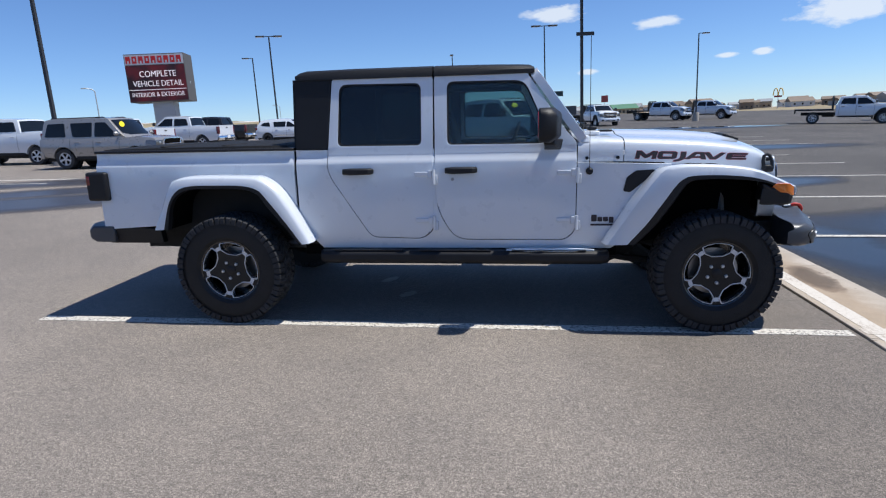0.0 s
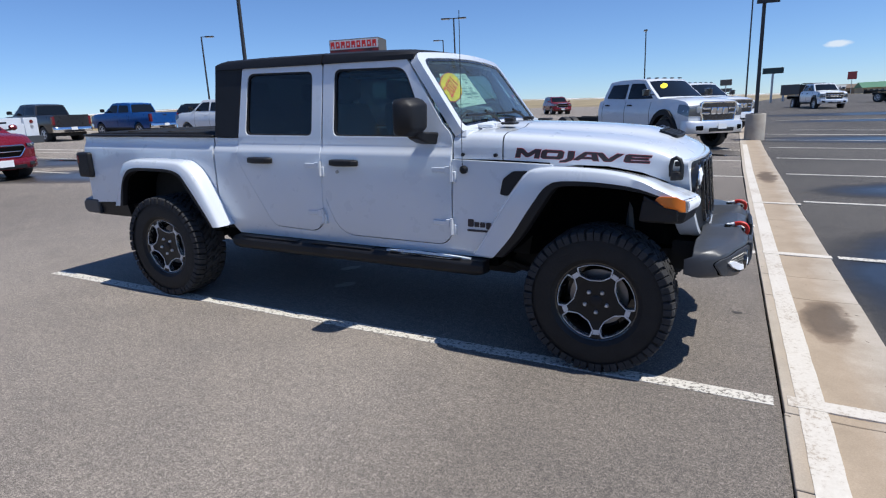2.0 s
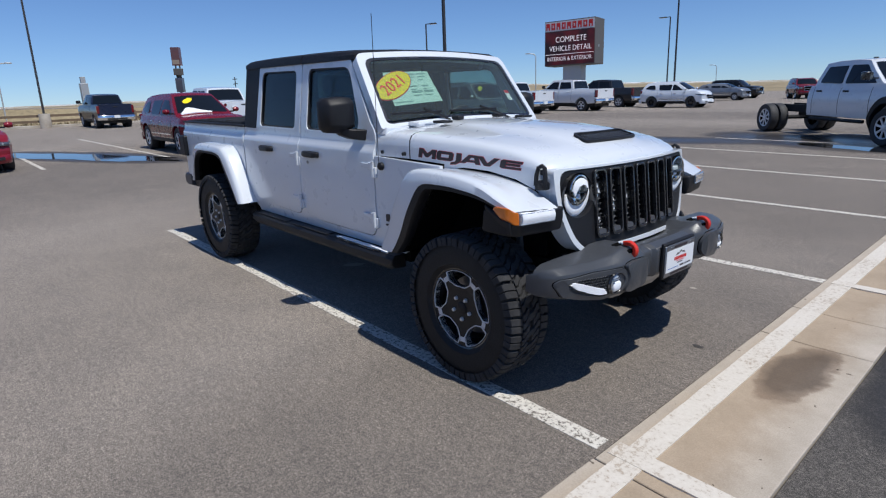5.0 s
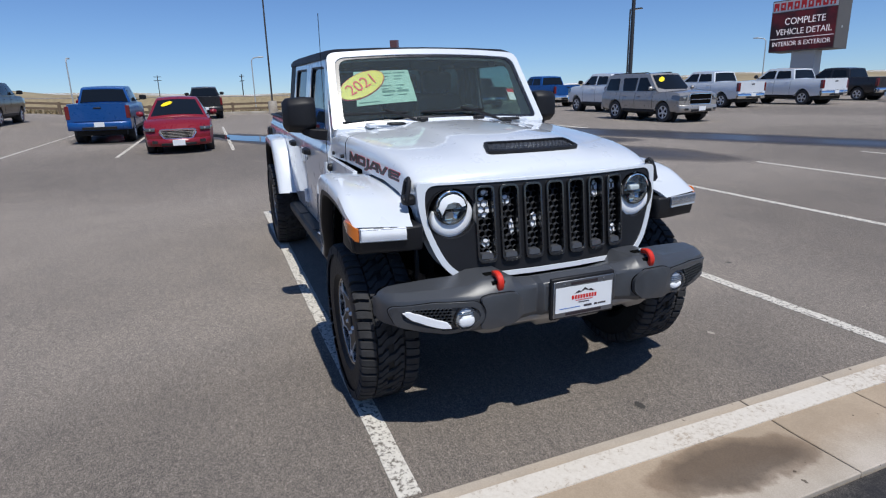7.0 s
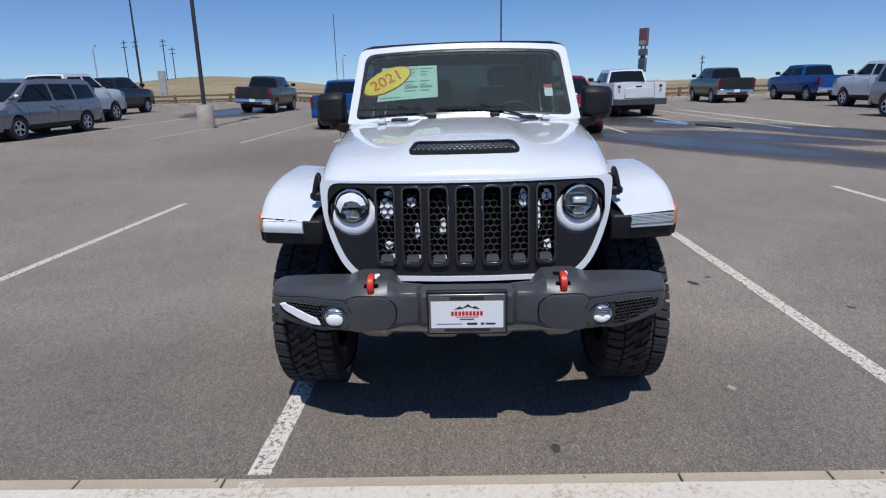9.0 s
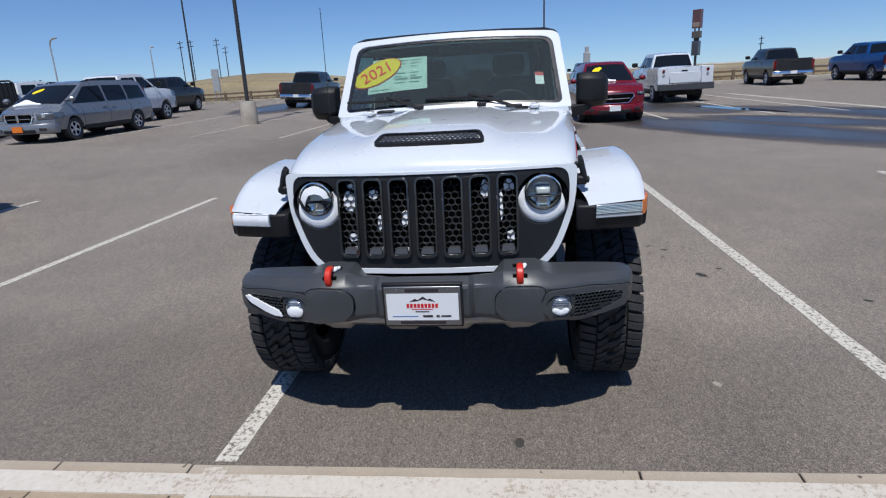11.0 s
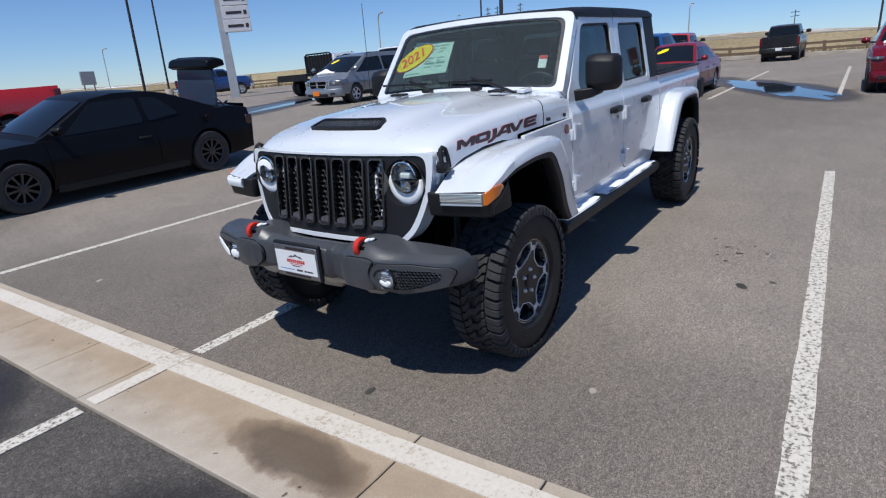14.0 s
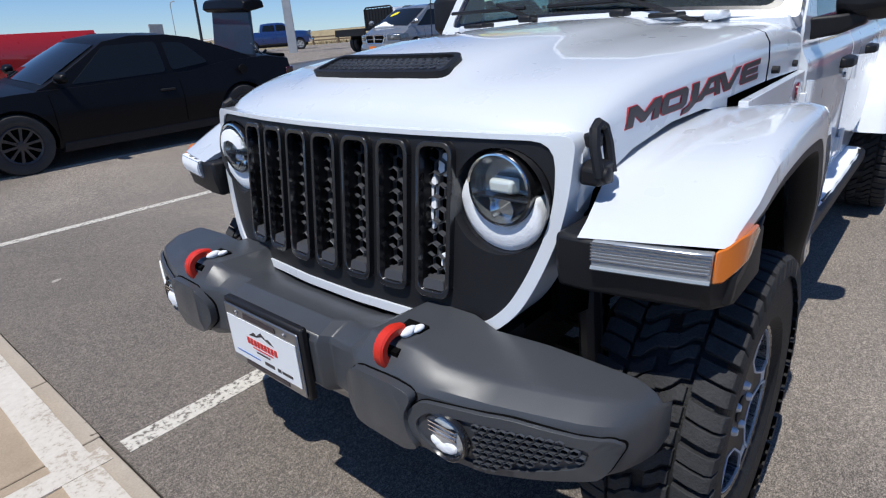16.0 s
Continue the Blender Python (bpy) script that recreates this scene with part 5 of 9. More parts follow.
for k in range(-3, 4):
    c = 0.119 * k
    big = rounded([(c - 0.047, 0.800), (c + 0.047, 0.800), (c + 0.047, 1.157), (c - 0.047, 1.157)], 0.03)
    bz = part("slot_bezel", on_grille(thick(sheet(big, [slots[k + 3]], [], [0.9, 1.0, 1.08]), lambda x, z: -0.012, lambda x, z: 0.04)), BLACK_GLOSS, grille, bevel=0.006)
    place = lambda u, v, d: Vector((gx(u, v) - 0.022 - d, u, v))
    part("slot_mesh", honeycomb(c - 0.024, c + 0.026, 0.845, 1.14, 0.032, 0.0026, place), MESH_GREY, bz)
    part("slot_foot", on_grille(thick(sheet(rounded([(c - 0.030, 0.817), (c + 0.030, 0.817), (c + 0.026, 0.842), (c - 0.026, 0.842)], 0.008)), lambda x, z: -0.004, lambda x, z: 0.03)), MESH_GREY, bz)
# Flat black sheet in place of the shaded depth behind the slots.
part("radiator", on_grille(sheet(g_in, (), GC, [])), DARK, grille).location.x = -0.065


def lump(name, pts, parent, label=""):
    """Snow: flattened, uneven blobs (x, y, z, rx, ry, rz) run together."""
    bm = bmesh.new()
    for x, y, z, a, b, c in pts:
        m = Matrix.Translation((x, y, z)) @ Matrix.Diagonal((a, b, c, 1))
        got = bmesh.ops.create_icosphere(bm, subdivisions=3, radius=1.0, matrix=m)
        for v in got["verts"]:
            v.co += 0.12 * min(a, b, c) * Vector((noise.noise(v.co * 70), noise.noise(v.co * 70 + Vector((9, 0, 0))), noise.noise(v.co * 70 + Vector((0, 9, 0)))))
    return tagged(part(name, bm, SNOW, parent, label), kind="stuff")


def snow_slab(ring, place, parent, label, thickness=0.012, wobble=0.12):
    """A flat patch of snow with an uneven rim, laid by place(u, v, depth)."""
    cu, cv = sum(p[0] for p in ring) / len(ring), sum(p[1] for p in ring) / len(ring)
    fine_ = []
    for a, b in zip(ring, ring[1:] + ring[:1]):
        for j in range(4):
            u, v = a[0] + (b[0] - a[0]) * j / 4, a[1] + (b[1] - a[1]) * j / 4
            k = 1 + wobble * noise.noise((u * 90, v * 90, cu * 7)) * 2
            fine_.append((cu + (u - cu) * k, cv + (v - cv) * k))
    bm = thick(sheet(fine_), lambda x, z: 0.0, lambda x, z: thickness)
    for v in bm.verts:
        v.co = place(v.co.x, v.co.z, v.co.y)
    return tagged(part("snow_patch", bm, SNOW, parent, label, bevel=0.004), kind="stuff")


on_slot = lambda u, v, d: Vector((gx(u, v) - 0.0285 - d, u, v))
for u0, u1, z0, z1 in ((-0.389, -0.327, 1.0, 1.095), (-0.366, -0.325, 1.10, 1.128), (-0.262, -0.222, 1.055, 1.10), (-0.228, -0.206, 0.915, 0.985), (-0.116, -0.088, 0.93, 1.01), (0.240, 0.274, 1.045, 1.13), (0.322, 0.336, 0.94, 1.08), (0.338, 0.386, 1.07, 1.125),
                       (-0.37, -0.33, 0.865, 0.905), (-0.235, -0.205, 0.820, 0.842), (-0.115, -0.088, 0.820, 0.840), (-0.350, -0.322, 0.820, 0.845), (0.352, 0.385, 0.85, 0.90)):
    w, h = u1 - u0, z1 - z0
    snow_slab([(u0, z0 + 0.3 * h), (u0 + 0.4 * w, z0), (u1, z0 + 0.15 * h), (u1, z1 - 0.2 * h), (u0 + 0.6 * w, z1), (u0 + 0.1 * w, z1 - 0.15 * h)], on_slot, grille, "snow caught in the grille")

# headlights
for s in (-1, 1):
    cy, cz = s * 0.512, 1.064
    by, bz, br = s * 0.510, 1.037, 0.113
    X = gx(cy, cz)
    lamp = part("headlight", revolve([(X - 0.002, 0.114), (X - 0.045, 0.110), (X - 0.06, 0.085), (X - 0.075, 0.0)], 40, "x", (0, by, bz)), BLACK_GLOSS, main_truck, "round headlight in a deep black bowl")
    part("lamp_ring", revolve([(X - 0.05, 0.080), (X + 0.004, 0.079), (X + 0.008, 0.075), (X - 0.01, 0.071)], 40, "x", (0, cy, cz)), BLACK_GLOSS, lamp)
    part("reflector", revolve([(X + 0.003, 0.073), (X - 0.03, 0.060), (X - 0.045, 0.0)], 32, "x", (0, cy, cz)), LAMP_DARK, lamp)
    part("lamp_eyebrow", tube([(X + 0.008, cy + 0.0755 * math.cos(radians(a)), cz + 0.0755 * math.sin(radians(a))) for a in range(10, 175, 9)], 0.0035, 6), CHROME, lamp)
    part("lamp_divider", box(X - 0.04, X + 0.004, cy - 0.070, cy + 0.070, cz - 0.020, cz - 0.015), BLACK_GLOSS, lamp, bevel=0.002)
    part("projector", loft([[(X - 0.03, cy - 0.034, cz - 0.012), (X - 0.03, cy + 0.034, cz - 0.012), (X - 0.03, cy + 0.034, cz + 0.024), (X - 0.03, cy - 0.034, cz + 0.024)], [(X + 0.0, cy - 0.028, cz - 0.008), (X + 0.0, cy + 0.028, cz - 0.008), (X + 0.0, cy + 0.028, cz + 0.018), (X + 0.0, cy - 0.028, cz + 0.018)]]), mat("projector_glass", (0.78, 0.82, 0.80), 0.12, 0.2, 1.0), lamp, bevel=0.006)
    part("lower_bowl", revolve([(X - 0.005, 0.030), (X - 0.025, 0.022), (X - 0.03, 0.0)], 20, "x", (0, cy, cz - 0.044)), CHROME, lamp)
    cover = part("lamp_glass", revolve([(X + 0.006, 0.074), (X + 0.016, 0.062), (X + 0.024, 0.038), (X + 0.026, 0.0)], 32, "x", (0, cy, cz)), glass("lamp_cover_glass", (0.92, 0.95, 0.95)), lamp)
    cover.visible_shadow = False
    # snow: a crescent lying in the bowl, and on one lens a cap
    a0, a1 = (158, 352) if s > 0 else (190, 382)
    rings = []
    for i in range(37):
        f = i / 36
        a = radians(a0 + (a1 - a0) * f)
        t = min(1.0, 1.5 * math.sin(math.pi * f) ** 0.7)
        dy, dz = by - cy, bz - cz
        along_ = dy * math.cos(a) + dz * math.sin(a)
        far = along_ + math.sqrt(max(0.0, br * br - (dy * dy + dz * dz - along_ * along_)))
        wob = 1 + 0.05 * noise.noise((6 * f, s, 0)) + 0.03 * noise.noise((23 * f, s, 4))
        ri = 0.0805
        ro = ri + max(0.003, (far - ri) * 0.97 * t * min(1.0, wob))
        xo = X - 0.012 + 0.008 * t * wob
        rings.append([(x, cy + r * math.cos(a), cz + r * math.sin(a)) for x, r in ((X - 0.05, ri), (xo - 0.003, ri), (xo, ri + 0.3 * (ro - ri)), (xo, ri + 0.75 * (ro - ri)), (xo - 0.008, ro), (X - 0.05, ro))])
    tagged(part("snow_patch", loft(rings), SNOW, lamp, "snow lying in the headlight bowl", angle=60), kind="stuff")
    if s < 0:
        cap = [(0.066 * math.cos(radians(a)), 0.062 * math.sin(radians(a))) for a in range(8, 190, 13)] + [(-0.050, -0.028), (-0.040, -0.002), (-0.026, 0.022), (0.004, 0.030), (0.030, 0.022), (0.046, 0.004)]
        snow_slab(cap, lambda u, v, d: Vector((X + 0.030 - 3.2 * (u * u + v * v) - d, cy + u, cz + v)), lamp, "snow stuck to the lens", 0.007, 0.03)


# fenders
def along(poly, n):
    """n points spread evenly along a line of (x, z) points."""
    p = [Vector(q) for q in poly]
    d = [0]
    for a, b in zip(p, p[1:]):
        d.append(d[-1] + (b - a).length)
    out = []
    for i in range(n):
        s = d[-1] * i / (n - 1)
        k = max(j for j in range(len(p) - 1) if d[j] <= s + 1e-9)
        out.append(p[k].lerp(p[k + 1], (s - d[k]) / (d[k + 1] - d[k])))
    return out


def smooth_line(points, n):
    """A soft line through points (Catmull-Rom), n points."""
    p = [Vector(q) for q in points]
    p = [2 * p[0] - p[1]] + p + [2 * p[-1] - p[-2]]
    out = []
    for i in range(1, len(p) - 2):
        for j in range(8):
            t = j / 8
            out.append(0.5 * (2 * p[i] + (p[i + 1] - p[i - 1]) * t + (2 * p[i - 1] - 5 * p[i] + 4 * p[i + 1] - p[i + 2]) * t * t + (3 * p[i] - p[i - 1] - 3 * p[i + 1] + p[i + 2]) * t ** 3))
    out.append(p[-2])
    return along(out, n)


def under(out, mid, k=0.72):
    """The lower line of a flare's black lip, from its upper line and the line where the paint ends."""
    return [o + (m - o) / k for o, m in zip(out, mid)]


F_OUT = smooth_line([(0.849, 0.608), (0.962, 0.789), (1.065, 0.958), (1.187, 1.122), (1.272, 1.152), (1.36, 1.160), (1.501, 1.157), (1.652, 1.146), (1.81, 1.116), (1.925, 1.062), (2.028, 1.012)], 36)
F_UN = under(F_OUT, smooth_line([(1.002, 0.612), (1.114, 0.751), (1.209, 0.899), (1.294, 1.026), (1.335, 1.063), (1.386, 1.081), (1.516, 1.086), (1.635, 1.081), (1.771, 1.066), (1.88, 1.036), (1.965, 1.000)], 36))
R_OUT = smooth_line([(-2.468, 0.717), (-2.386, 0.868), (-2.303, 1.054), (-2.243, 1.099), (-2.094, 1.118), (-1.679, 1.112), (-1.572, 1.090), (-1.470, 1.013), (-1.358, 0.842), (-1.236, 0.620)], 34)
R_UN = under(R_OUT, smooth_line([(-2.370, 0.722), (-2.303, 0.925), (-2.222, 1.019), (-2.12, 1.047), (-1.95, 1.050), (-1.736, 1.046), (-1.612, 1.016), (-1.543, 0.941), (-1.417, 0.774), (-1.306, 0.612)], 34))


def flare(name, out, un, s, y_in, y_out, crown=0.012):
    rings, lips = [], []
    n = len(out)
    for i, (o, u) in enumerate(zip(out, un)):
        yi, yo = y_in(i / (n - 1)), y_out(i / (n - 1))
        a, b = o.lerp(u, 0.24), o.lerp(u, 0.72)
        f = 0.2 * smooth_step(0.84, 1.0, i / (n - 1)) * (name == "front_fender")
        drop = 0.030 * smooth_step(0.2, 0.4, i / (n - 1)) * (1 - 0.7 * smooth_step(0.8, 1.0, i / (n - 1))) * (name == "front_fender")
        ring = [(o - Vector((0, drop)), yi), (o - Vector((0, 0.3 * drop)), yo - 0.10), (o.lerp(u, 0.03), yo - 0.040), (o.lerp(u, 0.10), yo - 0.012), (a, yo), (b, yo + 0.004), (b, yo - 0.03), (o.lerp(u, 0.55), yi)]
        rings.append([(p.x + f * max(0.0, yo - y), s * y, p.y) for p, y in ring])
        lip = [(b, yo + 0.003), (o.lerp(u, 0.95), yo + 0.003), (u, yo - 0.01), (u, yo - 0.06), (b, yo - 0.06)]
        lips.append([(p.x, s * y, p.y) for p, y in lip])
    f = part(name, loft(rings), WHITE, main_truck, angle=40)
    part("flare_lip", loft(lips), BLACK_PLASTIC, f, "black lip of the wheel flare", angle=40)
    return f


for s in (-1, 1):
    fen = flare("front_fender", F_OUT, F_UN, s, lambda t: 0.78 - 0.12 * smooth_step(0.15, 0.5, t) + 0.045 * smooth_step(0.85, 1, t), lambda t: 0.928 + 0.038 * smooth_step(0.0, 0.35, t) - 0.012 * smooth_step(0.9, 1, t))
    flare("rear_fender", R_OUT, R_UN, s, lambda t: 0.77, lambda t: 0.935)
    # front end: plastic nose, clear lamp, amber corner
    def front(y, z, back=0.0):
        """A point of the nose's front face: it sweeps back towards the outer corner."""
        return (2.076 - 0.20 * max(0.0, y - 0.73) - 1.6 * max(0.0, y - 0.935) - 0.30 * max(0.0, 0.93 - z) - back, s * y, z)

    def block(rows, ys_, back):
        return loft([[front(y, z0, back), front(y, z0), front(y, (z0 + z1) / 2), front(y, z1), front(y, z1, back)] for y in ys_ for z0, z1 in [rows(y)]])

    nose = part("fender_nose", block(lambda y: (0.886 + 0.10 * max(0.0, y - 0.945), 1.004), (0.655, 0.72, 0.80, 0.88, 0.93, 0.950, 0.965), 0.16), BLACK_PLASTIC, fen, "black plastic fender nose", bevel=0.010)
    part("nose_side", loft([[(x, s * 0.90, z0), (x, s * 0.962, z0), (x, s * 0.968, z1), (x, s * 0.90, z1)] for x, z0, z1 in ((2.00, 0.892, 0.960), (1.94, 0.905, 0.972), (1.88, 0.955, 1.000), (1.83, 0.995, 1.030))]), BLACK_PLASTIC, nose, bevel=0.008)
    lens = lambda y, z, out: tuple(Vector(front(y, z)) + Vector((out, 0, 0)))
    span = (0.735, 0.80, 0.86, 0.91, 0.936)
    part("fender_lamp", loft([[lens(y, 0.944, -0.03), lens(y, 0.944, 0.004), lens(y, 0.974, 0.010), lens(y, 1.004, 0.006), lens(y, 1.004, -0.03)] for y in span]), CLEAR, nose, "clear ribbed daytime lamp", bevel=0.004)
    for k in range(6):
        z = 1.000 - 0.0065 * k
        part("lamp_rib", tube([lens(y, z, 0.0085) for y in span], 0.0020, 5), CHROME, nose)
    part("lamp_sill", tube([lens(y, 0.950, 0.006) for y in span], 0.0045, 6), CLEAR, nose)
    part("side_marker", loft([[(x0, s * y, z0 + 0.75 * (z1 - z0)), (x0 + 0.05, s * y, z0 + 0.12 * (z1 - z0)), (x1, s * y, z0), (x1 - 0.006, s * y, z1), (x0 + 0.02, s * y, z1)] for y, x0, x1, z0, z1 in ((0.937, 1.90, 2.036, 0.945, 1.006), (0.952, 1.89, 2.020, 0.946, 1.012), (0.966, 1.885, 1.998, 0.962, 1.026), (0.974, 1.895, 1.970, 0.974, 1.028))]), AMBER, nose, "amber side marker", bevel=0.006)
    if s < 0:
        rings = []
        for j in range(13):
            y = 0.738 + 0.0160 * j
            lo, hi, o = 0.950 + 0.004 * noise.noise((j * 0.7, 1, 0)), 1.004 + 0.002 * noise.noise((j * 0.9, 5, 0)), 0.016 + 0.004 * noise.noise((j * 0.8, 9, 0))
            rings.append([lens(y, lo, -0.02), lens(y, lo, o * 0.6), lens(y, lo + 0.02, o), lens(y, hi - 0.02, o), lens(y, hi, o * 0.5), lens(y, hi, -0.02)])
        tagged(part("snow_patch", loft(rings), SNOW, nose, "snow on the fender lamp", angle=60), kind="stuff")
    # vent in the panel behind the fender
    flank("side_vent", rounded([(0.985, 0.965), (1.03, 0.955), (1.20, 1.095), (1.19, 1.112), (1.065, 1.106), (1.005, 1.06)], 0.012), BLACK_PLASTIC, main_truck, proud=0.008, depth=0.02, sides=(s,), label="black vent behind the fender")
    # bonnet latch
    lx, ly = 1.958, s * 0.664
    latch = part("bonnet_latch", loft([[(lx - 0.030, y, 1.072), (lx + 0.034, y, 1.078), (lx + 0.034, y, 1.112), (lx + 0.010, y, 1.124), (lx - 0.030, y, 1.120)] for y in (ly - s * 0.004, ly + s * 0.030, ly + s * 0.042)]), BLACK_PLASTIC, main_truck, "black rubber bonnet latch", bevel=0.007)
    part("latch_knob", revolve([(ly + s * 0.030, 0.017), (ly + s * 0.050, 0.016), (ly + s * 0.054, 0.010), (ly + s * 0.054, 0)], 16, centre=(lx + 0.014, 0, 1.098)), BLACK_PLASTIC, latch)
    loop = [(0.026, 1.095), (0.024, 1.150), (0.012, 1.184), (-0.006, 1.194), (-0.026, 1.184), (-0.032, 1.150), (-0.026, 1.095)]
    part("latch_loop", tube([(lx + a, ly + s * (0.036 - 0.22 * (z - 1.095)), z) for a, z in loop], 0.0115, 8), BLACK_PLASTIC, latch)
    part("latch_hook", box(lx - 0.014, lx + 0.012, ly - 0.01, ly + s * 0.024, 1.148, 1.176), BLACK_PLASTIC, latch, bevel=0.006)
    # mirror
    mm = part("wing_mirror", loft([[(0.405, s * 0.825, 1.335), (0.475, s * 0.825, 1.325), (0.52, s * 0.825, 1.36), (0.525, s * 0.825, 1.50), (0.49, s * 0.825, 1.532), (0.405, s * 0.825, 1.535)],
                                   [(0.395, s * 0.90, 1.315), (0.48, s * 0.90, 1.305), (0.545, s * 0.90, 1.35), (0.548, s * 0.90, 1.50), (0.50, s * 0.90, 1.54), (0.395, s * 0.90, 1.54)],
                                   [(0.39, s * 1.00, 1.32), (0.45, s * 1.00, 1.312), (0.51, s * 1.00, 1.36), (0.51, s * 1.00, 1.49), (0.47, s * 1.00, 1.53), (0.39, s * 1.00, 1.532)],
                                   [(0.395, s * 1.03, 1.345), (0.43, s * 1.03, 1.342), (0.455, s * 1.03, 1.38), (0.455, s * 1.03, 1.475), (0.43, s * 1.03, 1.505), (0.395, s * 1.03, 1.505)]]), BLACK_PLASTIC, main_truck, "black wing mirror", bevel=0.012, angle=50)
    part("mirror_glass", loft([[(0.387, s * 0.84, 1.345), (0.387, s * 1.005, 1.335), (0.387, s * 1.005, 1.515), (0.387, s * 0.84, 1.518)], [(0.392, s * 0.84, 1.345), (0.392, s * 1.005, 1.335), (0.392, s * 1.005, 1.515), (0.392, s * 0.84, 1.518)]]), mat("mirror_silver", (0.8, 0.82, 0.85), 0.02, 1.0), mm)
    part("mirror_arm", loft([[(0.44, s * 0.765, 1.255), (0.56, s * 0.765, 1.255), (0.575, s * 0.765, 1.33), (0.45, s * 0.765, 1.33)], [(0.44, s * 0.85, 1.27), (0.53, s * 0.85, 1.27), (0.535, s * 0.85, 1.335), (0.44, s * 0.85, 1.335)], [(0.43, s * 0.92, 1.30), (0.50, s * 0.92, 1.30), (0.50, s * 0.92, 1.345), (0.43, s * 0.92, 1.345)]]), BLACK_PLASTIC, mm, bevel=0.01)

# decal shapes on the bonnet's sides


def bonnet_side_y(x):
    for (xa, _, ya), (xb, _, yb) in zip(HX, HX[1:]):
        if xa <= x <= xb:
            return ya + (yb - ya) * (x - xa) / (xb - xa)
    return 0.66


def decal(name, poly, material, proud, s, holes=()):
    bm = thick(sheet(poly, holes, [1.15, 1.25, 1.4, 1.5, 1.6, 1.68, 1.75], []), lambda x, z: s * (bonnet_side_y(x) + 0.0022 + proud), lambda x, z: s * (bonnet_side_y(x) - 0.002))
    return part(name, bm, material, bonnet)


def shrunk(poly, e):
    """The outline moved inward by e (outward when negative)."""
    n = len(poly)
    area = sum(poly[k][0] * poly[(k + 1) % n][1] - poly[(k + 1) % n][0] * poly[k][1] for k in range(n))
    out = []
    for k in range(n):
        p, a, b = Vector(poly[k]), Vector(poly[k - 1]), Vector(poly[(k + 1) % n])
        u, w = (p - a).normalized(), (b - p).normalized()
        nu, nw = Vector((-u.y, u.x)), Vector((-w.y, w.x))
        d = (nu + nw).normalized()
        step = e / max(0.45, d.dot(nu)) * (1 if area > 0 else -1)
        out.append(tuple(p + d * step))
    return out


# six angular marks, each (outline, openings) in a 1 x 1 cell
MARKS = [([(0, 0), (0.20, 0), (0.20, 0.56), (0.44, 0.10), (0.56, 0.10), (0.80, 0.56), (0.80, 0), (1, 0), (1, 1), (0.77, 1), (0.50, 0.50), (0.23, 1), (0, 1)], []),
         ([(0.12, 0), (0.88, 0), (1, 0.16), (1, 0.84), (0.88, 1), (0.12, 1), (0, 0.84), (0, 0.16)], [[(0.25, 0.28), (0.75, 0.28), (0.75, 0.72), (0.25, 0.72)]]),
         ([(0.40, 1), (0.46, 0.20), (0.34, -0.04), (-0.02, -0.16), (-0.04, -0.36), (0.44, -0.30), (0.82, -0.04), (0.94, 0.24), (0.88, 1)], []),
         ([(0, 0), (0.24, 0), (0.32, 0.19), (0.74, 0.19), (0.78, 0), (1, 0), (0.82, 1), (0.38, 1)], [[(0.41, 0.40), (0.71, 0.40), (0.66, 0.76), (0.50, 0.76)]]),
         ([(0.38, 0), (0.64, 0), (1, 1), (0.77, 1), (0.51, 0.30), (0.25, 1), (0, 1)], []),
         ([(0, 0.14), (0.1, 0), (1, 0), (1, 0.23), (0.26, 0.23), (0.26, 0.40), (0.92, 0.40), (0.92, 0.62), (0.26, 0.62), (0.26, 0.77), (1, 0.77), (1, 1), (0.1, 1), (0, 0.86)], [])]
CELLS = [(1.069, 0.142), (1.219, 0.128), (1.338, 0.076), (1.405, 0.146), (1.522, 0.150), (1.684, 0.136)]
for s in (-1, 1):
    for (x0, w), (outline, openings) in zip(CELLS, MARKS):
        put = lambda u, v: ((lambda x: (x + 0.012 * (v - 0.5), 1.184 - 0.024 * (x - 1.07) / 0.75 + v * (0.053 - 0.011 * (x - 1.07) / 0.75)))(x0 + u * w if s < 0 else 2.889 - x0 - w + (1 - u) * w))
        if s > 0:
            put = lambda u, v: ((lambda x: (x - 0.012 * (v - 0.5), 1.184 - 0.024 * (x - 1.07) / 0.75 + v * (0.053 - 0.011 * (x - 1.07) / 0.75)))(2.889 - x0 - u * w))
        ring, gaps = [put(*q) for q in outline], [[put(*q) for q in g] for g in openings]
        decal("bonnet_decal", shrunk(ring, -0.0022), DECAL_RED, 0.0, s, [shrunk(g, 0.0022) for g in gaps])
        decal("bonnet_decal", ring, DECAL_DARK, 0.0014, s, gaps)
    for x0, x1, z0, z1 in ((0.775, 0.812, 0.752, 0.800), (0.818, 0.850, 0.752, 0.784), (0.856, 0.890, 0.752, 0.784), (0.896, 0.928, 0.742, 0.784), (0.770, 0.935, 0.722, 0.735)):
        flank("side_badge", rounded([(x0, z0), (x1, z0), (x1, z1), (x0, z1)], 0.006), DECAL_DARK, main_truck, proud=0.004, depth=0.006, sides=(s,), bevel=0)
yb = -ys(0.751, 1.107)
part("antenna_base", revolve([(yb, 0.026), (yb - 0.018, 0.024), (yb - 0.026, 0.014), (yb - 0.026, 0)], 16, centre=(0.751, 0, 1.107)), BLACK_PLASTIC, main_truck)
part("antenna", tube([(0.751, yb - 0.018, 1.107), (0.749, yb - 0.022, 1.14), (0.735, yb - 0.012, 2.02)], 0.0022, 5), BLACK_PLASTIC, main_truck)
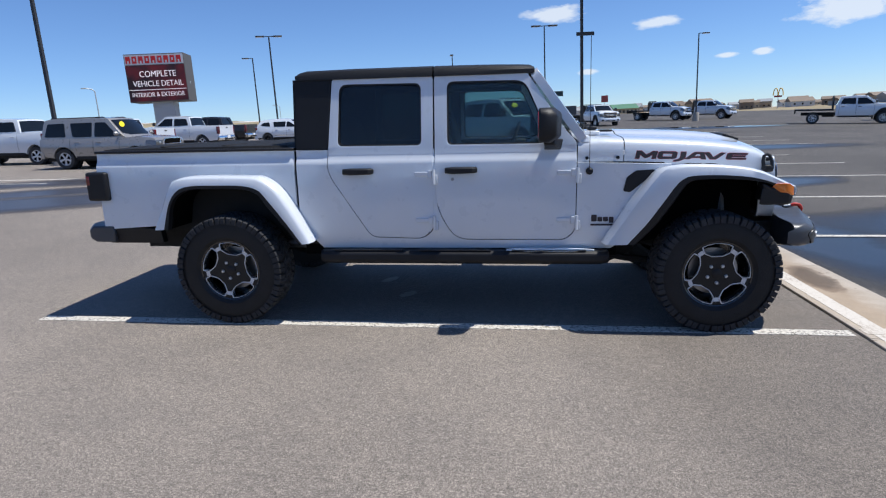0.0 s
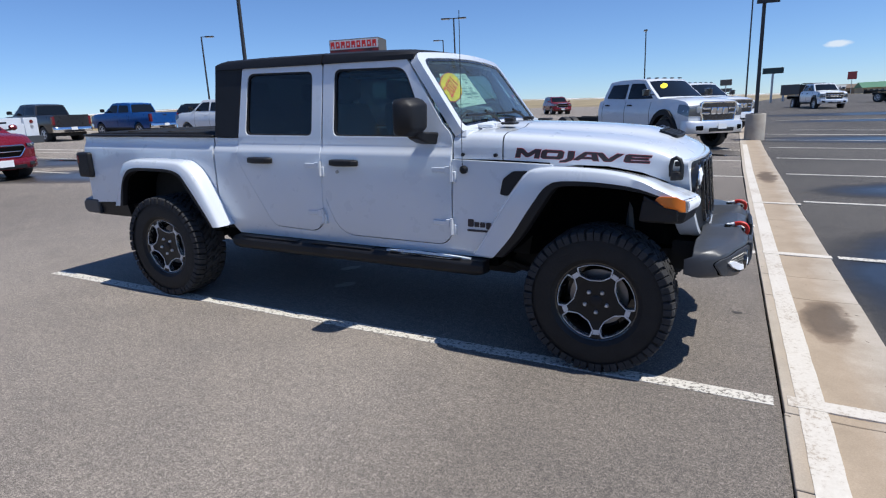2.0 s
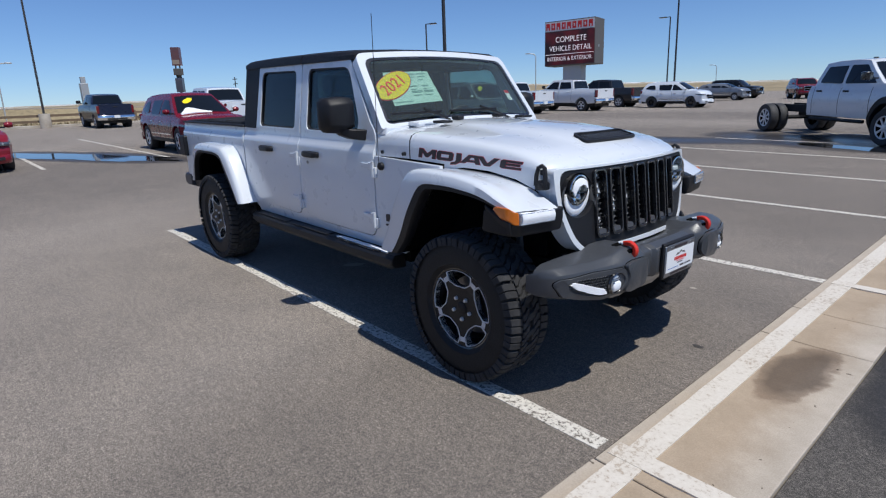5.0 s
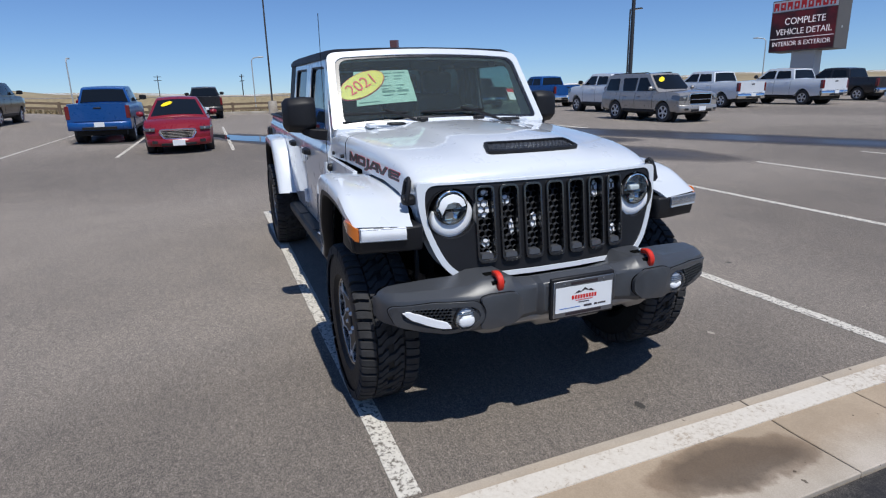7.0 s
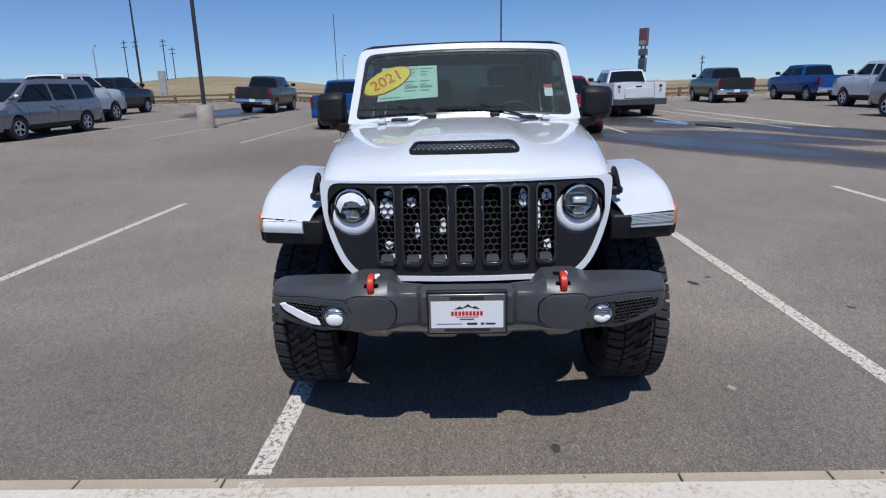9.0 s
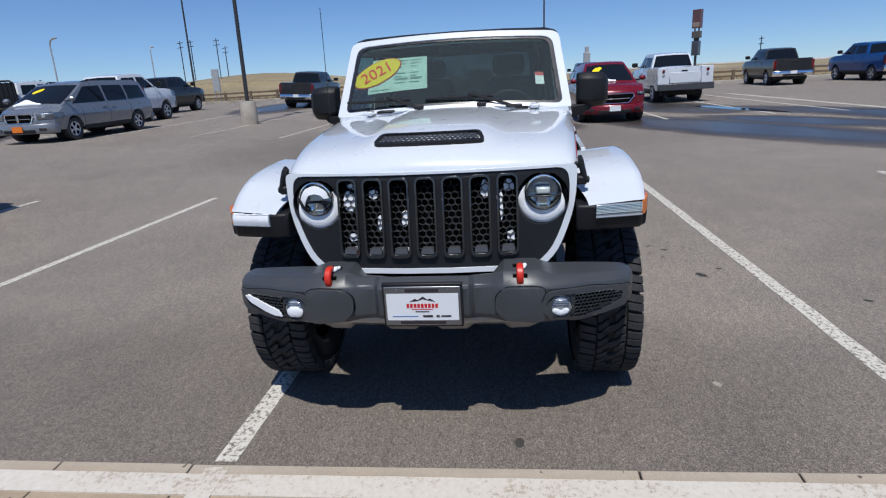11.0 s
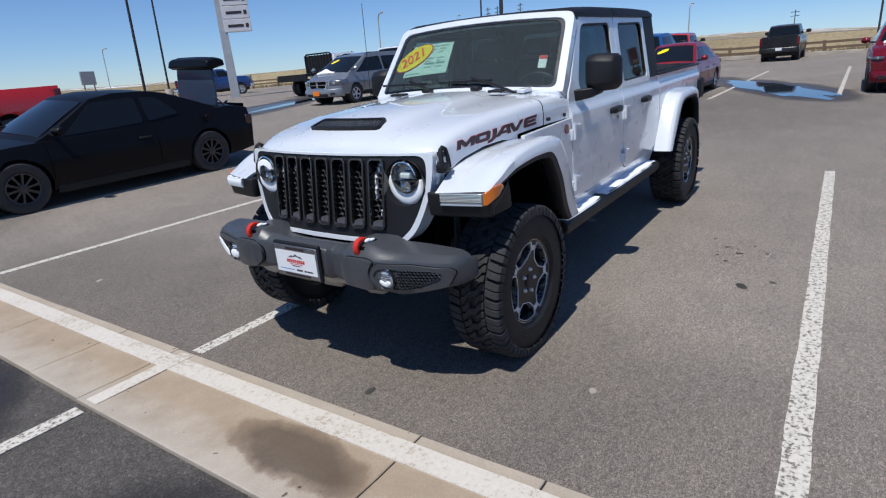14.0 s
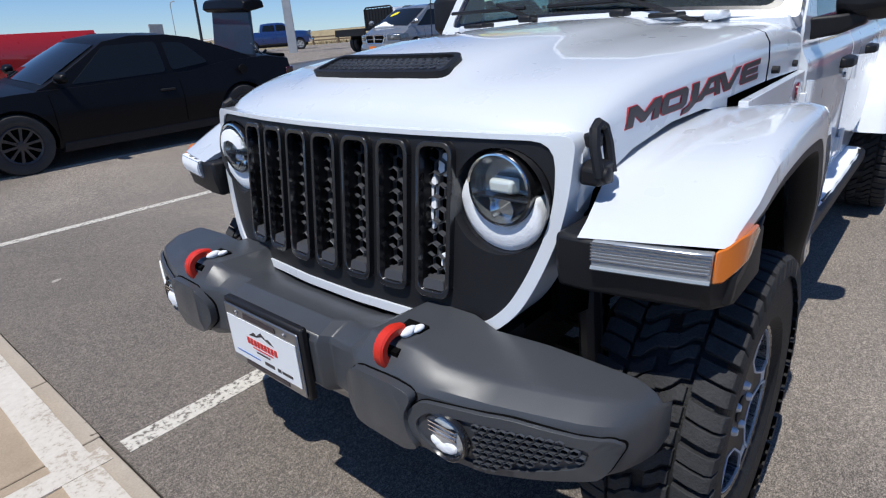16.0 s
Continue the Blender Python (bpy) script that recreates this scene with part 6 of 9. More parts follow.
part("round_badge", revolve([(-yb, 0.030), (-yb + 0.006, 0.029), (-yb + 0.006, 0)], 20, centre=(0.751, 0, 1.107)), RED_LENS, main_truck, "round red badge")
for s in (-1, 1):
    inner = [(1.27, 1.12), (1.42, 1.145), (1.60, 1.14), (1.78, 1.11), (1.92, 1.06), (1.985, 1.02), (1.985, 1.166), (1.27, 1.166)]
    part("inner_fender", thick(sheet(inner, (), [1.4, 1.5, 1.6, 1.68, 1.75, 1.85]), lambda x, z: s * (bonnet_side_y(x) - 0.004), lambda x, z: s * (bonnet_side_y(x) - 0.03)), WHITE, main_truck)

# bed
bed_side = [(-2.955, 0.70), (-2.955, 1.284), (-1.376, 1.284), (-1.376, 0.66)] + [(p.x, p.y + 0.012) for p in R_UN[::-1]]
bed = flank("bed_side", bed_side, WHITE, main_truck)[0]
part("tailgate", box(-2.975, -2.93, -0.66, 0.66, 0.72, 1.285), WHITE, main_truck, bevel=0.012)
part("bed_front", box(-1.395, -1.376, -0.76, 0.76, 0.7, 1.275), UNDER, main_truck)
part("bed_floor", box(-2.95, -1.39, -0.62, 0.62, 0.66, 1.0), UNDER, main_truck)
bm = bmesh.new()
for x0, x1 in ((-2.965, -1.372),):
    box(x0, x1, -0.786, -0.70, 1.284, 1.304, bm), box(x0, x1, 0.70, 0.786, 1.284, 1.304, bm), box(x0, x0 + 0.07, -0.7, 0.7, 1.284, 1.304, bm)
part("bed_rail", bm, BLACK_PLASTIC, main_truck, "black cap on the bed rail", bevel=0.008)
rings = []
for x, h in ((-2.93, 1.300), (-2.90, 1.316), (-2.5, 1.322), (-2.0, 1.324), (-1.45, 1.326), (-1.40, 1.30)):
    rings.append([(x, y, z) for y, z in ((-0.745, 1.298), (-0.735, h - 0.004), (-0.60, h), (-0.3, h + 0.004), (0, h + 0.006), (0.3, h + 0.004), (0.6, h), (0.735, h - 0.004), (0.745, 1.298))])
tonneau = part("tonneau_cover", loft(rings), CLOTH, main_truck, "black soft tonneau cover over the bed", angle=40)
for x in (-2.45, -1.95):
    part("cover_rib", box(x - 0.02, x + 0.02, -0.70, 0.70, 1.318, 1.331), CLOTH, tonneau, bevel=0.008)
for s in (-1, 1):
    tl = part("tail_lamp", box(-3.035, -2.865, s * 0.655, s * 0.835, 0.928, 1.148), BLACK_PLASTIC, main_truck, "black-cased tail lamp", bevel=0.02, segments=3)
    part("tail_lens", box(-3.043, -3.00, s * 0.675, s * 0.815, 0.985, 1.125), RED_LENS, tl, bevel=0.01)
    part("marker_lens", box(-3.028, -2.995, s * 0.80, s * 0.8385, 1.05, 1.12), RED_LENS, tl, bevel=0.008)
    part("reverse_lens", box(-3.041, -3.00, s * 0.70, s * 0.79, 0.945, 0.975), CLEAR, tl, bevel=0.006)
bm = bmesh.new()
rings = [[(-3.0 - d, y, z) for d, z in ((-0.12, zb), (0.10 + o, zb), (0.15 + o, zb + 0.03), (0.15 + o, zt - 0.03), (0.11 + o, zt), (-0.12, zt))] for y, o, zb, zt in ((-0.80, -0.06, 0.60, 0.725), (-0.70, 0.0, 0.585, 0.735), (-0.35, 0.01, 0.575, 0.735), (0.35, 0.01, 0.575, 0.735), (0.70, 0.0, 0.585, 0.735), (0.80, -0.06, 0.60, 0.725))]
part("rear_bumper", loft(rings), GREY_PLASTIC, main_truck, bevel=0.012)
flank("rear_valance", [(-2.95, 0.585), (-2.50, 0.585), (-2.50, 0.70), (-2.95, 0.72)], BLACK_PLASTIC, main_truck, proud=-0.01, depth=0.06)
flank("bed_sill", [(-1.33, 0.552), (-1.2, 0.552), (-1.30, 0.65), (-1.36, 0.65)], UNDER, main_truck, proud=-0.02)

# side rails
for s in (-1, 1):
    rail = part("rock_rail", loft([[(x, s * 0.74, z0), (x, s * 0.835, z0 + 0.008), (x, s * 0.858, z0 + 0.035), (x, s * 0.855, z1 - 0.02), (x, s * 0.83, z1), (x, s * 0.74, z1)] for x, z0, z1 in ((-1.20, 0.455, 0.545), (-1.15, 0.44, 0.545), (0.84, 0.44, 0.545), (0.90, 0.455, 0.545))]), BLACK_PLASTIC, main_truck, "black steel rock rail", bevel=0.008)
    for x0 in (-1.1, -0.45, 0.22):
        part("step_pad", box(x0, x0 + 0.52, s * 0.775, s * 0.842, 0.546, 0.551), BLACK_PLASTIC, rail)


def rail_snow(x0, x1, sg, y0, y1, seed):
    """Snow lying flat on the top of a side rail, with an uneven outer edge."""
    rings = []
    n = max(8, round((x1 - x0) / 0.035))
    for i in range(n + 1):
        x = x0 + (x1 - x0) * i / n
        end = min(1.0, 4.0 * min(i, n - i) / n + 0.15)
        o = (0.010 + 0.006 * noise.noise((x * 7, seed, 3))) * end
        e = y1 - 0.010 * max(0.0, noise.noise((x * 6, seed, 9))) - 0.015 * (1 - end)
        rings.append([(x, sg * y0, 0.540), (x, sg * y0, 0.552 + o), (x, sg * (y0 + 0.03), 0.553 + o), (x, sg * (e - 0.012), 0.551 + o * 0.8), (x, sg * e, 0.545), (x, sg * e, 0.540)])
    tagged(part("snow_patch", loft(rings), SNOW, main_truck, "snow lying along the side rail", angle=60), kind="stuff")


rail_snow(-1.14, 0.14, 1, 0.745, 0.848, 1)
rail_snow(0.24, 0.86, 1, 0.745, 0.848, 2)
rail_snow(0.18, 0.80, -1, 0.80, 0.835, 3)

# front bumper
# stations across the bumper: y, front x, underside, top of the fascia, top of the slope above it, top at the back
BST = [(0.0, 2.345, 0.578, 0.742, 0.764, 0.700), (0.19, 2.345, 0.578, 0.742, 0.764, 0.700), (0.212, 2.318, 0.575, 0.735, 0.756, 0.705), (0.285, 2.324, 0.570, 0.736, 0.762, 0.712), (0.335, 2.348, 0.566, 0.740, 0.788, 0.780), (0.47, 2.346, 0.560, 0.738, 0.788, 0.780), (0.53, 2.333, 0.558, 0.734, 0.764, 0.758),
       (0.65, 2.302, 0.562, 0.728, 0.752, 0.752), (0.74, 2.270, 0.574, 0.723, 0.748, 0.750), (0.80, 2.247, 0.584, 0.719, 0.745, 0.748), (0.838, 2.226, 0.590, 0.716, 0.742, 0.746), (0.862, 2.198, 0.594, 0.710, 0.735, 0.738), (0.880, 2.160, 0.598, 0.704, 0.726, 0.727), (0.891, 2.118, 0.604, 0.694, 0.712, 0.712), (0.896, 2.07, 0.614, 0.680, 0.694, 0.694)]


def bumper_x(y):
    y = abs(y)
    for (a, xa, *_), (b, xb, *_) in zip(BST, BST[1:]):
        if a <= y <= b:
            return xa + (xb - xa) * (y - a) / (b - a)
    return 2.07


rings = []
for y, x, z0, zf, zt, zk in [(-a, *r) for a, *r in BST[:0:-1]] + BST:
    back = min(2.10, x - 0.03) if abs(y) < 0.6 else min(2.08, x - 0.03)
    k = min(1.0, (x - back) / 0.12)
    rings.append([(back, y, z0), (x - 0.06 * k, y, z0), (x - 0.018 * k, y, z0 + 0.012), (x - 0.002 * k, y, z0 + 0.036), (x, y, zf - 0.012), (x - 0.008 * k, y, zf + 0.003), (x - 0.050 * k, y, zt - 0.004), (x - 0.060 * k, y, zt), (x - 0.075 * k, y, zt + 0.05 * (zk - zt)), (back, y, zk)])
bumper = part("front_bumper", loft(rings), GREY_PLASTIC, main_truck, "charcoal plastic front bumper with red tow hooks", bevel=0.005, segments=3, angle=28)
lip_z = [(-0.49, 0.530), (-0.44, 0.505), (-0.36, 0.502), (-0.33, 0.524), (-0.20, 0.526), (-0.17, 0.504), (-0.06, 0.504), (-0.03, 0.526), (0.03, 0.526), (0.06, 0.504), (0.17, 0.504), (0.20, 0.526), (0.33, 0.524), (0.36, 0.502), (0.44, 0.505), (0.49, 0.530)]
part("skid_lip", loft([[(2.12, y, z), (2.255 - 0.05 * abs(y), y, z), (2.285 - 0.05 * abs(y), y, 0.548), (2.285 - 0.05 * abs(y), y, 0.576), (2.12, y, 0.60)] for y, z in lip_z]), STEEL, bumper, "grey lower skid lip", bevel=0.006)
part("valance", box(1.95, 2.12, -0.50, 0.50, 0.60, 0.70), UNDER, bumper)


def on_bumper(bm, lift, s):
    for v in bm.verts:
        y, d, z = v.co.x, v.co.y, v.co.z
        v.co = (bumper_x(y) + lift - d - 0.30 * max(0, z - 0.715) - 0.25 * max(0, 0.625 - z), s * y, z)
    return bm


pod_out = rounded([(0.480, 0.672), (0.490, 0.628), (0.520, 0.588), (0.634, 0.568), (0.740, 0.585), (0.848, 0.612), (0.872, 0.674), (0.856, 0.699), (0.69, 0.718), (0.515, 0.714)], 0.02)
pod_in = rounded([(0.502, 0.660), (0.510, 0.630), (0.535, 0.604), (0.630, 0.588), (0.735, 0.608), (0.818, 0.640), (0.830, 0.678), (0.69, 0.694), (0.530, 0.692)], 0.018)
PC = [0.52, 0.58, 0.65, 0.72, 0.77, 0.81, 0.85]
for s in (-1, 1):
    pod = part("fog_pod", on_bumper(thick(sheet(pod_out, [pod_in], PC, [0.69]), lambda x, z: -0.012, lambda x, z: 0.03), 0.0, s), GREY_PLASTIC, bumper, "angular fog lamp surround", bevel=0.008)
    # Near-black sheets stand in for shade in the joint and behind the mesh.
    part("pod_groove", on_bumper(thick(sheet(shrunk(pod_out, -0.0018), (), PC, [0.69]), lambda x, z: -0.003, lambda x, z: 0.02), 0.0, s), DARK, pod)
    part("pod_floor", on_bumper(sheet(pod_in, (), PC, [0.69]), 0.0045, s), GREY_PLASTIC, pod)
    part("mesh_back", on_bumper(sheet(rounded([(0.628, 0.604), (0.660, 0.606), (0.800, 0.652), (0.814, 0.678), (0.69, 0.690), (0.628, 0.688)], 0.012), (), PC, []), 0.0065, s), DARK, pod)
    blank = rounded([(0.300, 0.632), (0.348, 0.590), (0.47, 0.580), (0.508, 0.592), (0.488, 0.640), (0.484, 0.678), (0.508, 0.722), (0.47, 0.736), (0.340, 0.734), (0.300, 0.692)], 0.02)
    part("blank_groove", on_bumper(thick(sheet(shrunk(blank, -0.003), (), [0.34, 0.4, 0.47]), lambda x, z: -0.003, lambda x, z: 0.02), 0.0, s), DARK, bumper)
    part("blank_panel", on_bumper(thick(sheet(blank, (), [0.34, 0.4, 0.47]), lambda x, z: -0.022, lambda x, z: 0.02), 0.0, s), GREY_PLASTIC, bumper, bevel=0.014)
    fx = bumper_x(0.565)
    fog = part("fog_lamp", revolve([(fx + 0.000, 0.056), (fx + 0.014, 0.054), (fx + 0.016, 0.051), (fx + 0.008, 0.046), (fx - 0.012, 0.043), (fx - 0.014, 0.0)], 28, "x", (0, s * 0.565, 0.642)), BLACK_GLOSS, pod)
    part("fog_lens", revolve([(fx + 0.004, 0.046), (fx + 0.012, 0.036), (fx + 0.016, 0.018), (fx + 0.017, 0.0)], 24, "x", (0, s * 0.565, 0.642)), CLEAR, fog)
    for k in range(3):
        part("lamp_fin", box(fx + 0.012, fx + 0.0185, s * 0.565 - 0.034, s * 0.565 + 0.034, 0.650 + 0.010 * k, 0.6525 + 0.010 * k), CHROME, fog)
    part("pod_mesh", honeycomb(0.632, 0.815, 0.60, 0.70, 0.0165, 0.0020, lambda u, v, d: Vector((bumper_x(u) + 0.016 - d, s * u, v)), lambda u, v: v > 0.598 + 0.38 * max(0, u - 0.66) and v < 0.691 - 0.05 * max(0, u - 0.69)), GREY_PLASTIC, pod)
    if s < 0:
        lump("snow_patch", [(fx + 0.014, -0.565 + 0.010 * j, 0.632 - 0.001 * j * j, 0.009, 0.026, 0.026) for j in (-1, 0, 1)], pod, "snow packed on the fog lamp")
        wedge = [(0.632, 0.604), (0.67, 0.604), (0.73, 0.622), (0.80, 0.652), (0.822, 0.676), (0.80, 0.684), (0.75, 0.668), (0.69, 0.645), (0.640, 0.630)]
        snow_slab(wedge, lambda u, v, d: Vector((bumper_x(u) + 0.022 - d, -u, v)), pod, "snow packed in the fog lamp surround", 0.012, 0.05)
    else:
        lump("snow_patch", [(fx + 0.013, 0.565 + 0.008 * j, 0.620 + 0.0016 * j * j, 0.006, 0.018, 0.014) for j in (-2, -1, 0, 1, 2)], pod, "snow under the fog lamp")
    hy = s * 0.403
    line = smooth_line([(2.326, 0.746), (2.334, 0.766), (2.332, 0.786), (2.318, 0.802), (2.296, 0.808), (2.268, 0.802)], 14)
    rings = []
    for k, p in enumerate(line):
        d = (line[min(k + 1, 13)] - line[max(k - 1, 0)]).normalized()
        w, h = Vector((-d.y, d.x)) * 0.0110, 0.0140 - 0.003 * smooth_step(10, 13, k)
        rings.append([((p + w * e).x, hy + f * h, (p + w * e).y) for e, f in ((-1, -0.7), (-0.6, -1), (0.6, -1), (1, -0.7), (1, 0.7), (0.6, 1), (-0.6, 1), (-1, 0.7))])
    hook = part("tow_hook", loft(rings), RED_HOOK, bumper, "bright red steel tow hook", angle=40)
    part("hook_recess", loft([[(2.215, hy - 0.030, 0.7915), (2.318, hy - 0.030, 0.776), (2.318, hy + 0.030, 0.776), (2.215, hy + 0.030, 0.7915)], [(2.215, hy - 0.030, 0.776), (2.316, hy - 0.030, 0.762), (2.316, hy + 0.030, 0.762), (2.215, hy + 0.030, 0.776)]]), DARK, bumper)
    lump("snow_patch", [(2.262, hy + 0.014, 0.796, 0.024, 0.011, 0.010), (2.240, hy + 0.020, 0.794, 0.018, 0.010, 0.007)], hook, "snow behind the tow hook")

# dealer plate
plate = part("plate_holder", box(2.345, 2.366, -0.168, 0.168, 0.570, 0.765), BLACK_PLASTIC, bumper, "black plate holder", bevel=0.006)
part("plate_frame", box(2.366, 2.372, -0.159, 0.159, 0.580, 0.752), STEEL, plate, "grey plate frame", bevel=0.004)
part("plate_face", box(2.3722, 2.3740, -0.150, 0.150, 0.604, 0.722), PLATE, plate, "white dealer plate")


def bar(y0, y1, z0, z1, material, name="print_bar", x=2.3742):
    return part(name, box(x, x + 0.0012, min(y0, y1), max(y0, y1), z0, z1), material, plate)


for k in range(9):
    bar(-0.066 + 0.0150 * k, -0.055 + 0.0150 * k, 0.660, 0.678, RED_INK)
bar(-0.045, 0.045, 0.652, 0.6545, RED_INK)
bar(-0.030, 0.028, 0.641, 0.645, DECAL_DARK)
bar(-0.128, -0.02, 0.621, 0.6235, BLUE_INK)
bar(0.0, 0.042, 0.618, 0.627, DECAL_DARK), bar(0.056, 0.070, 0.618, 0.627, DECAL_DARK), bar(0.076, 0.118, 0.619, 0.626, DECAL_DARK)
bar(-0.07, 0.07, 0.728, 0.742, DECAL_DARK, x=2.3722), bar(-0.095, 0.095, 0.587, 0.599, DECAL_DARK, x=2.3722)
part("printed_peaks", thick(sheet([(-0.055, 0.686), (-0.030, 0.700), (-0.018, 0.694), (0.004, 0.710), (0.022, 0.696), (0.034, 0.701), (0.056, 0.686), (0.03, 0.690), (0.004, 0.698), (-0.02, 0.689)]), lambda x, z: 0.0, lambda x, z: 0.001), DECAL_DARK, plate).matrix_local = Matrix.Translation((2.3745, 0, 0)) @ Matrix.Rotation(radians(90), 4, "Z")
for y in (-0.105, 0.105):
    part("plate_screw", revolve([(2.372, 0.007), (2.376, 0.006), (2.376, 0)], 10, "x", (0, y, 0.735)), STEEL, plate)

# wheels
R, TW = 0.415, 0.278


def tyre_mesh():
    h = TW / 2
    bm = revolve([(-h * 0.80, 0.225), (-h * 0.97, 0.255), (-h, 0.32), (-h * 0.96, 0.372), (-h * 0.86, 0.396), (-h * 0.3, 0.400), (h * 0.3, 0.400), (h * 0.86, 0.396), (h * 0.96, 0.372), (h, 0.32), (h * 0.97, 0.255), (h * 0.80, 0.225)], 48)

    def lug(a, line, half, r0, r1):
        """One tread block: it follows a bent line of (angle, y) across the tread, half as wide each side."""
        rows = []
        for k, (da, y, rr) in enumerate(line):
            rows.append([bm.verts.new((q * math.cos(a + da + e), y, q * math.sin(a + da + e))) for e, q in ((-half, r0), (-half * 0.9, r1 - rr), (half * 0.9, r1 - rr), (half, r0))])
        for p, q in zip(rows, rows[1:]):
            for k in range(3):
                bm.faces.new((p[k], p[k + 1], q[k + 1], q[k]))
        bm.faces.new(rows[0][::-1]), bm.faces.new(rows[-1])

    carcass, bm = finish(bm, 30), bmesh.new()
    n = 28
    for i in range(n):
        a = 2 * math.pi * i / n
        o = math.pi / n
        e = 0.010 if i % 2 else 0.003
        for sg in (-1, 1):
            b = a + (o if sg > 0 else 0)
            # shoulder block in two halves with a narrow cut, running down the sidewall
            for d, hw in ((-0.051, 0.047), (0.049, 0.047)):
                lug(b + d, [(0.03 * sg, sg * h * 0.52, 0.0), (0.012 * sg, sg * h * 0.74, 0.0), (0.0, sg * h * 0.94, 0.003), (0.0, sg * h * (1.03 + e), 0.012), (0.0, sg * h * (1.045 + e), 0.040)], hw, 0.36, 0.4155)
            # curved inner block, interlocking with its neighbour
            lug(b - 0.01, [(-0.052 * sg, sg * h * -0.02, 0.0), (-0.048 * sg, sg * h * 0.12, 0.0), (-0.01 * sg, sg * h * 0.24, 0.0), (0.035 * sg, sg * h * 0.34, 0.0), (0.042 * sg, sg * h * 0.47, 0.0)], 0.047, 0.385, 0.4150)
            lug(b + 0.098, [(-0.030 * sg, sg * h * 0.10, 0.0), (-0.004 * sg, sg * h * 0.22, 0.0), (0.034 * sg, sg * h * 0.33, 0.0), (0.040 * sg, sg * h * 0.45, 0.0)], 0.043, 0.385, 0.4145)
    tread = finish(bm, 30)
    carcass.materials.append(WALL)
    tread.materials.append(TREAD_RUBBER)
    return carcass, tread


# One rubber in two tones: sidewall darkened for shade, tread lightened for sun.
WALL = varied(mat("shaded_sidewall_rubber", (0.014, 0.014, 0.015), 0.62, spec=0.35), (0.014, 0.014, 0.015), 0.3, 8, 120, relief=0.3)
TREAD_RUBBER = varied(mat("sunlit_tread_rubber", (0.05, 0.048, 0.046), 0.8, spec=0.25), (0.038, 0.038, 0.040), 0.35, 14, 160, relief=0.3)
TYRE, TREAD = tyre_mesh()
MACHINED = mat("machined_edge_metal", (0.66, 0.67, 0.69), 0.4, 0.15)
RIM_BLACK = mat("satin_black_rim", (0.012, 0.012, 0.013), 0.42, 0, 0.0, 0.35)


def pocket(k):
    """Outline of one of the five openings of the rim."""
    a0 = 2 * math.pi * k / 5 + math.pi / 2
    pts = [(0.213, a0 + radians(d)) for d in (-26, -17, -8, 0, 8, 17, 26)] + [(0.170, a0 + radians(29)), (0.128, a0 + radians(15)), (0.128, a0 - radians(15)), (0.170, a0 - radians(29))]
    return rounded([(r * math.cos(a), r * math.sin(a)) for r, a in pts], 0.008, 2)


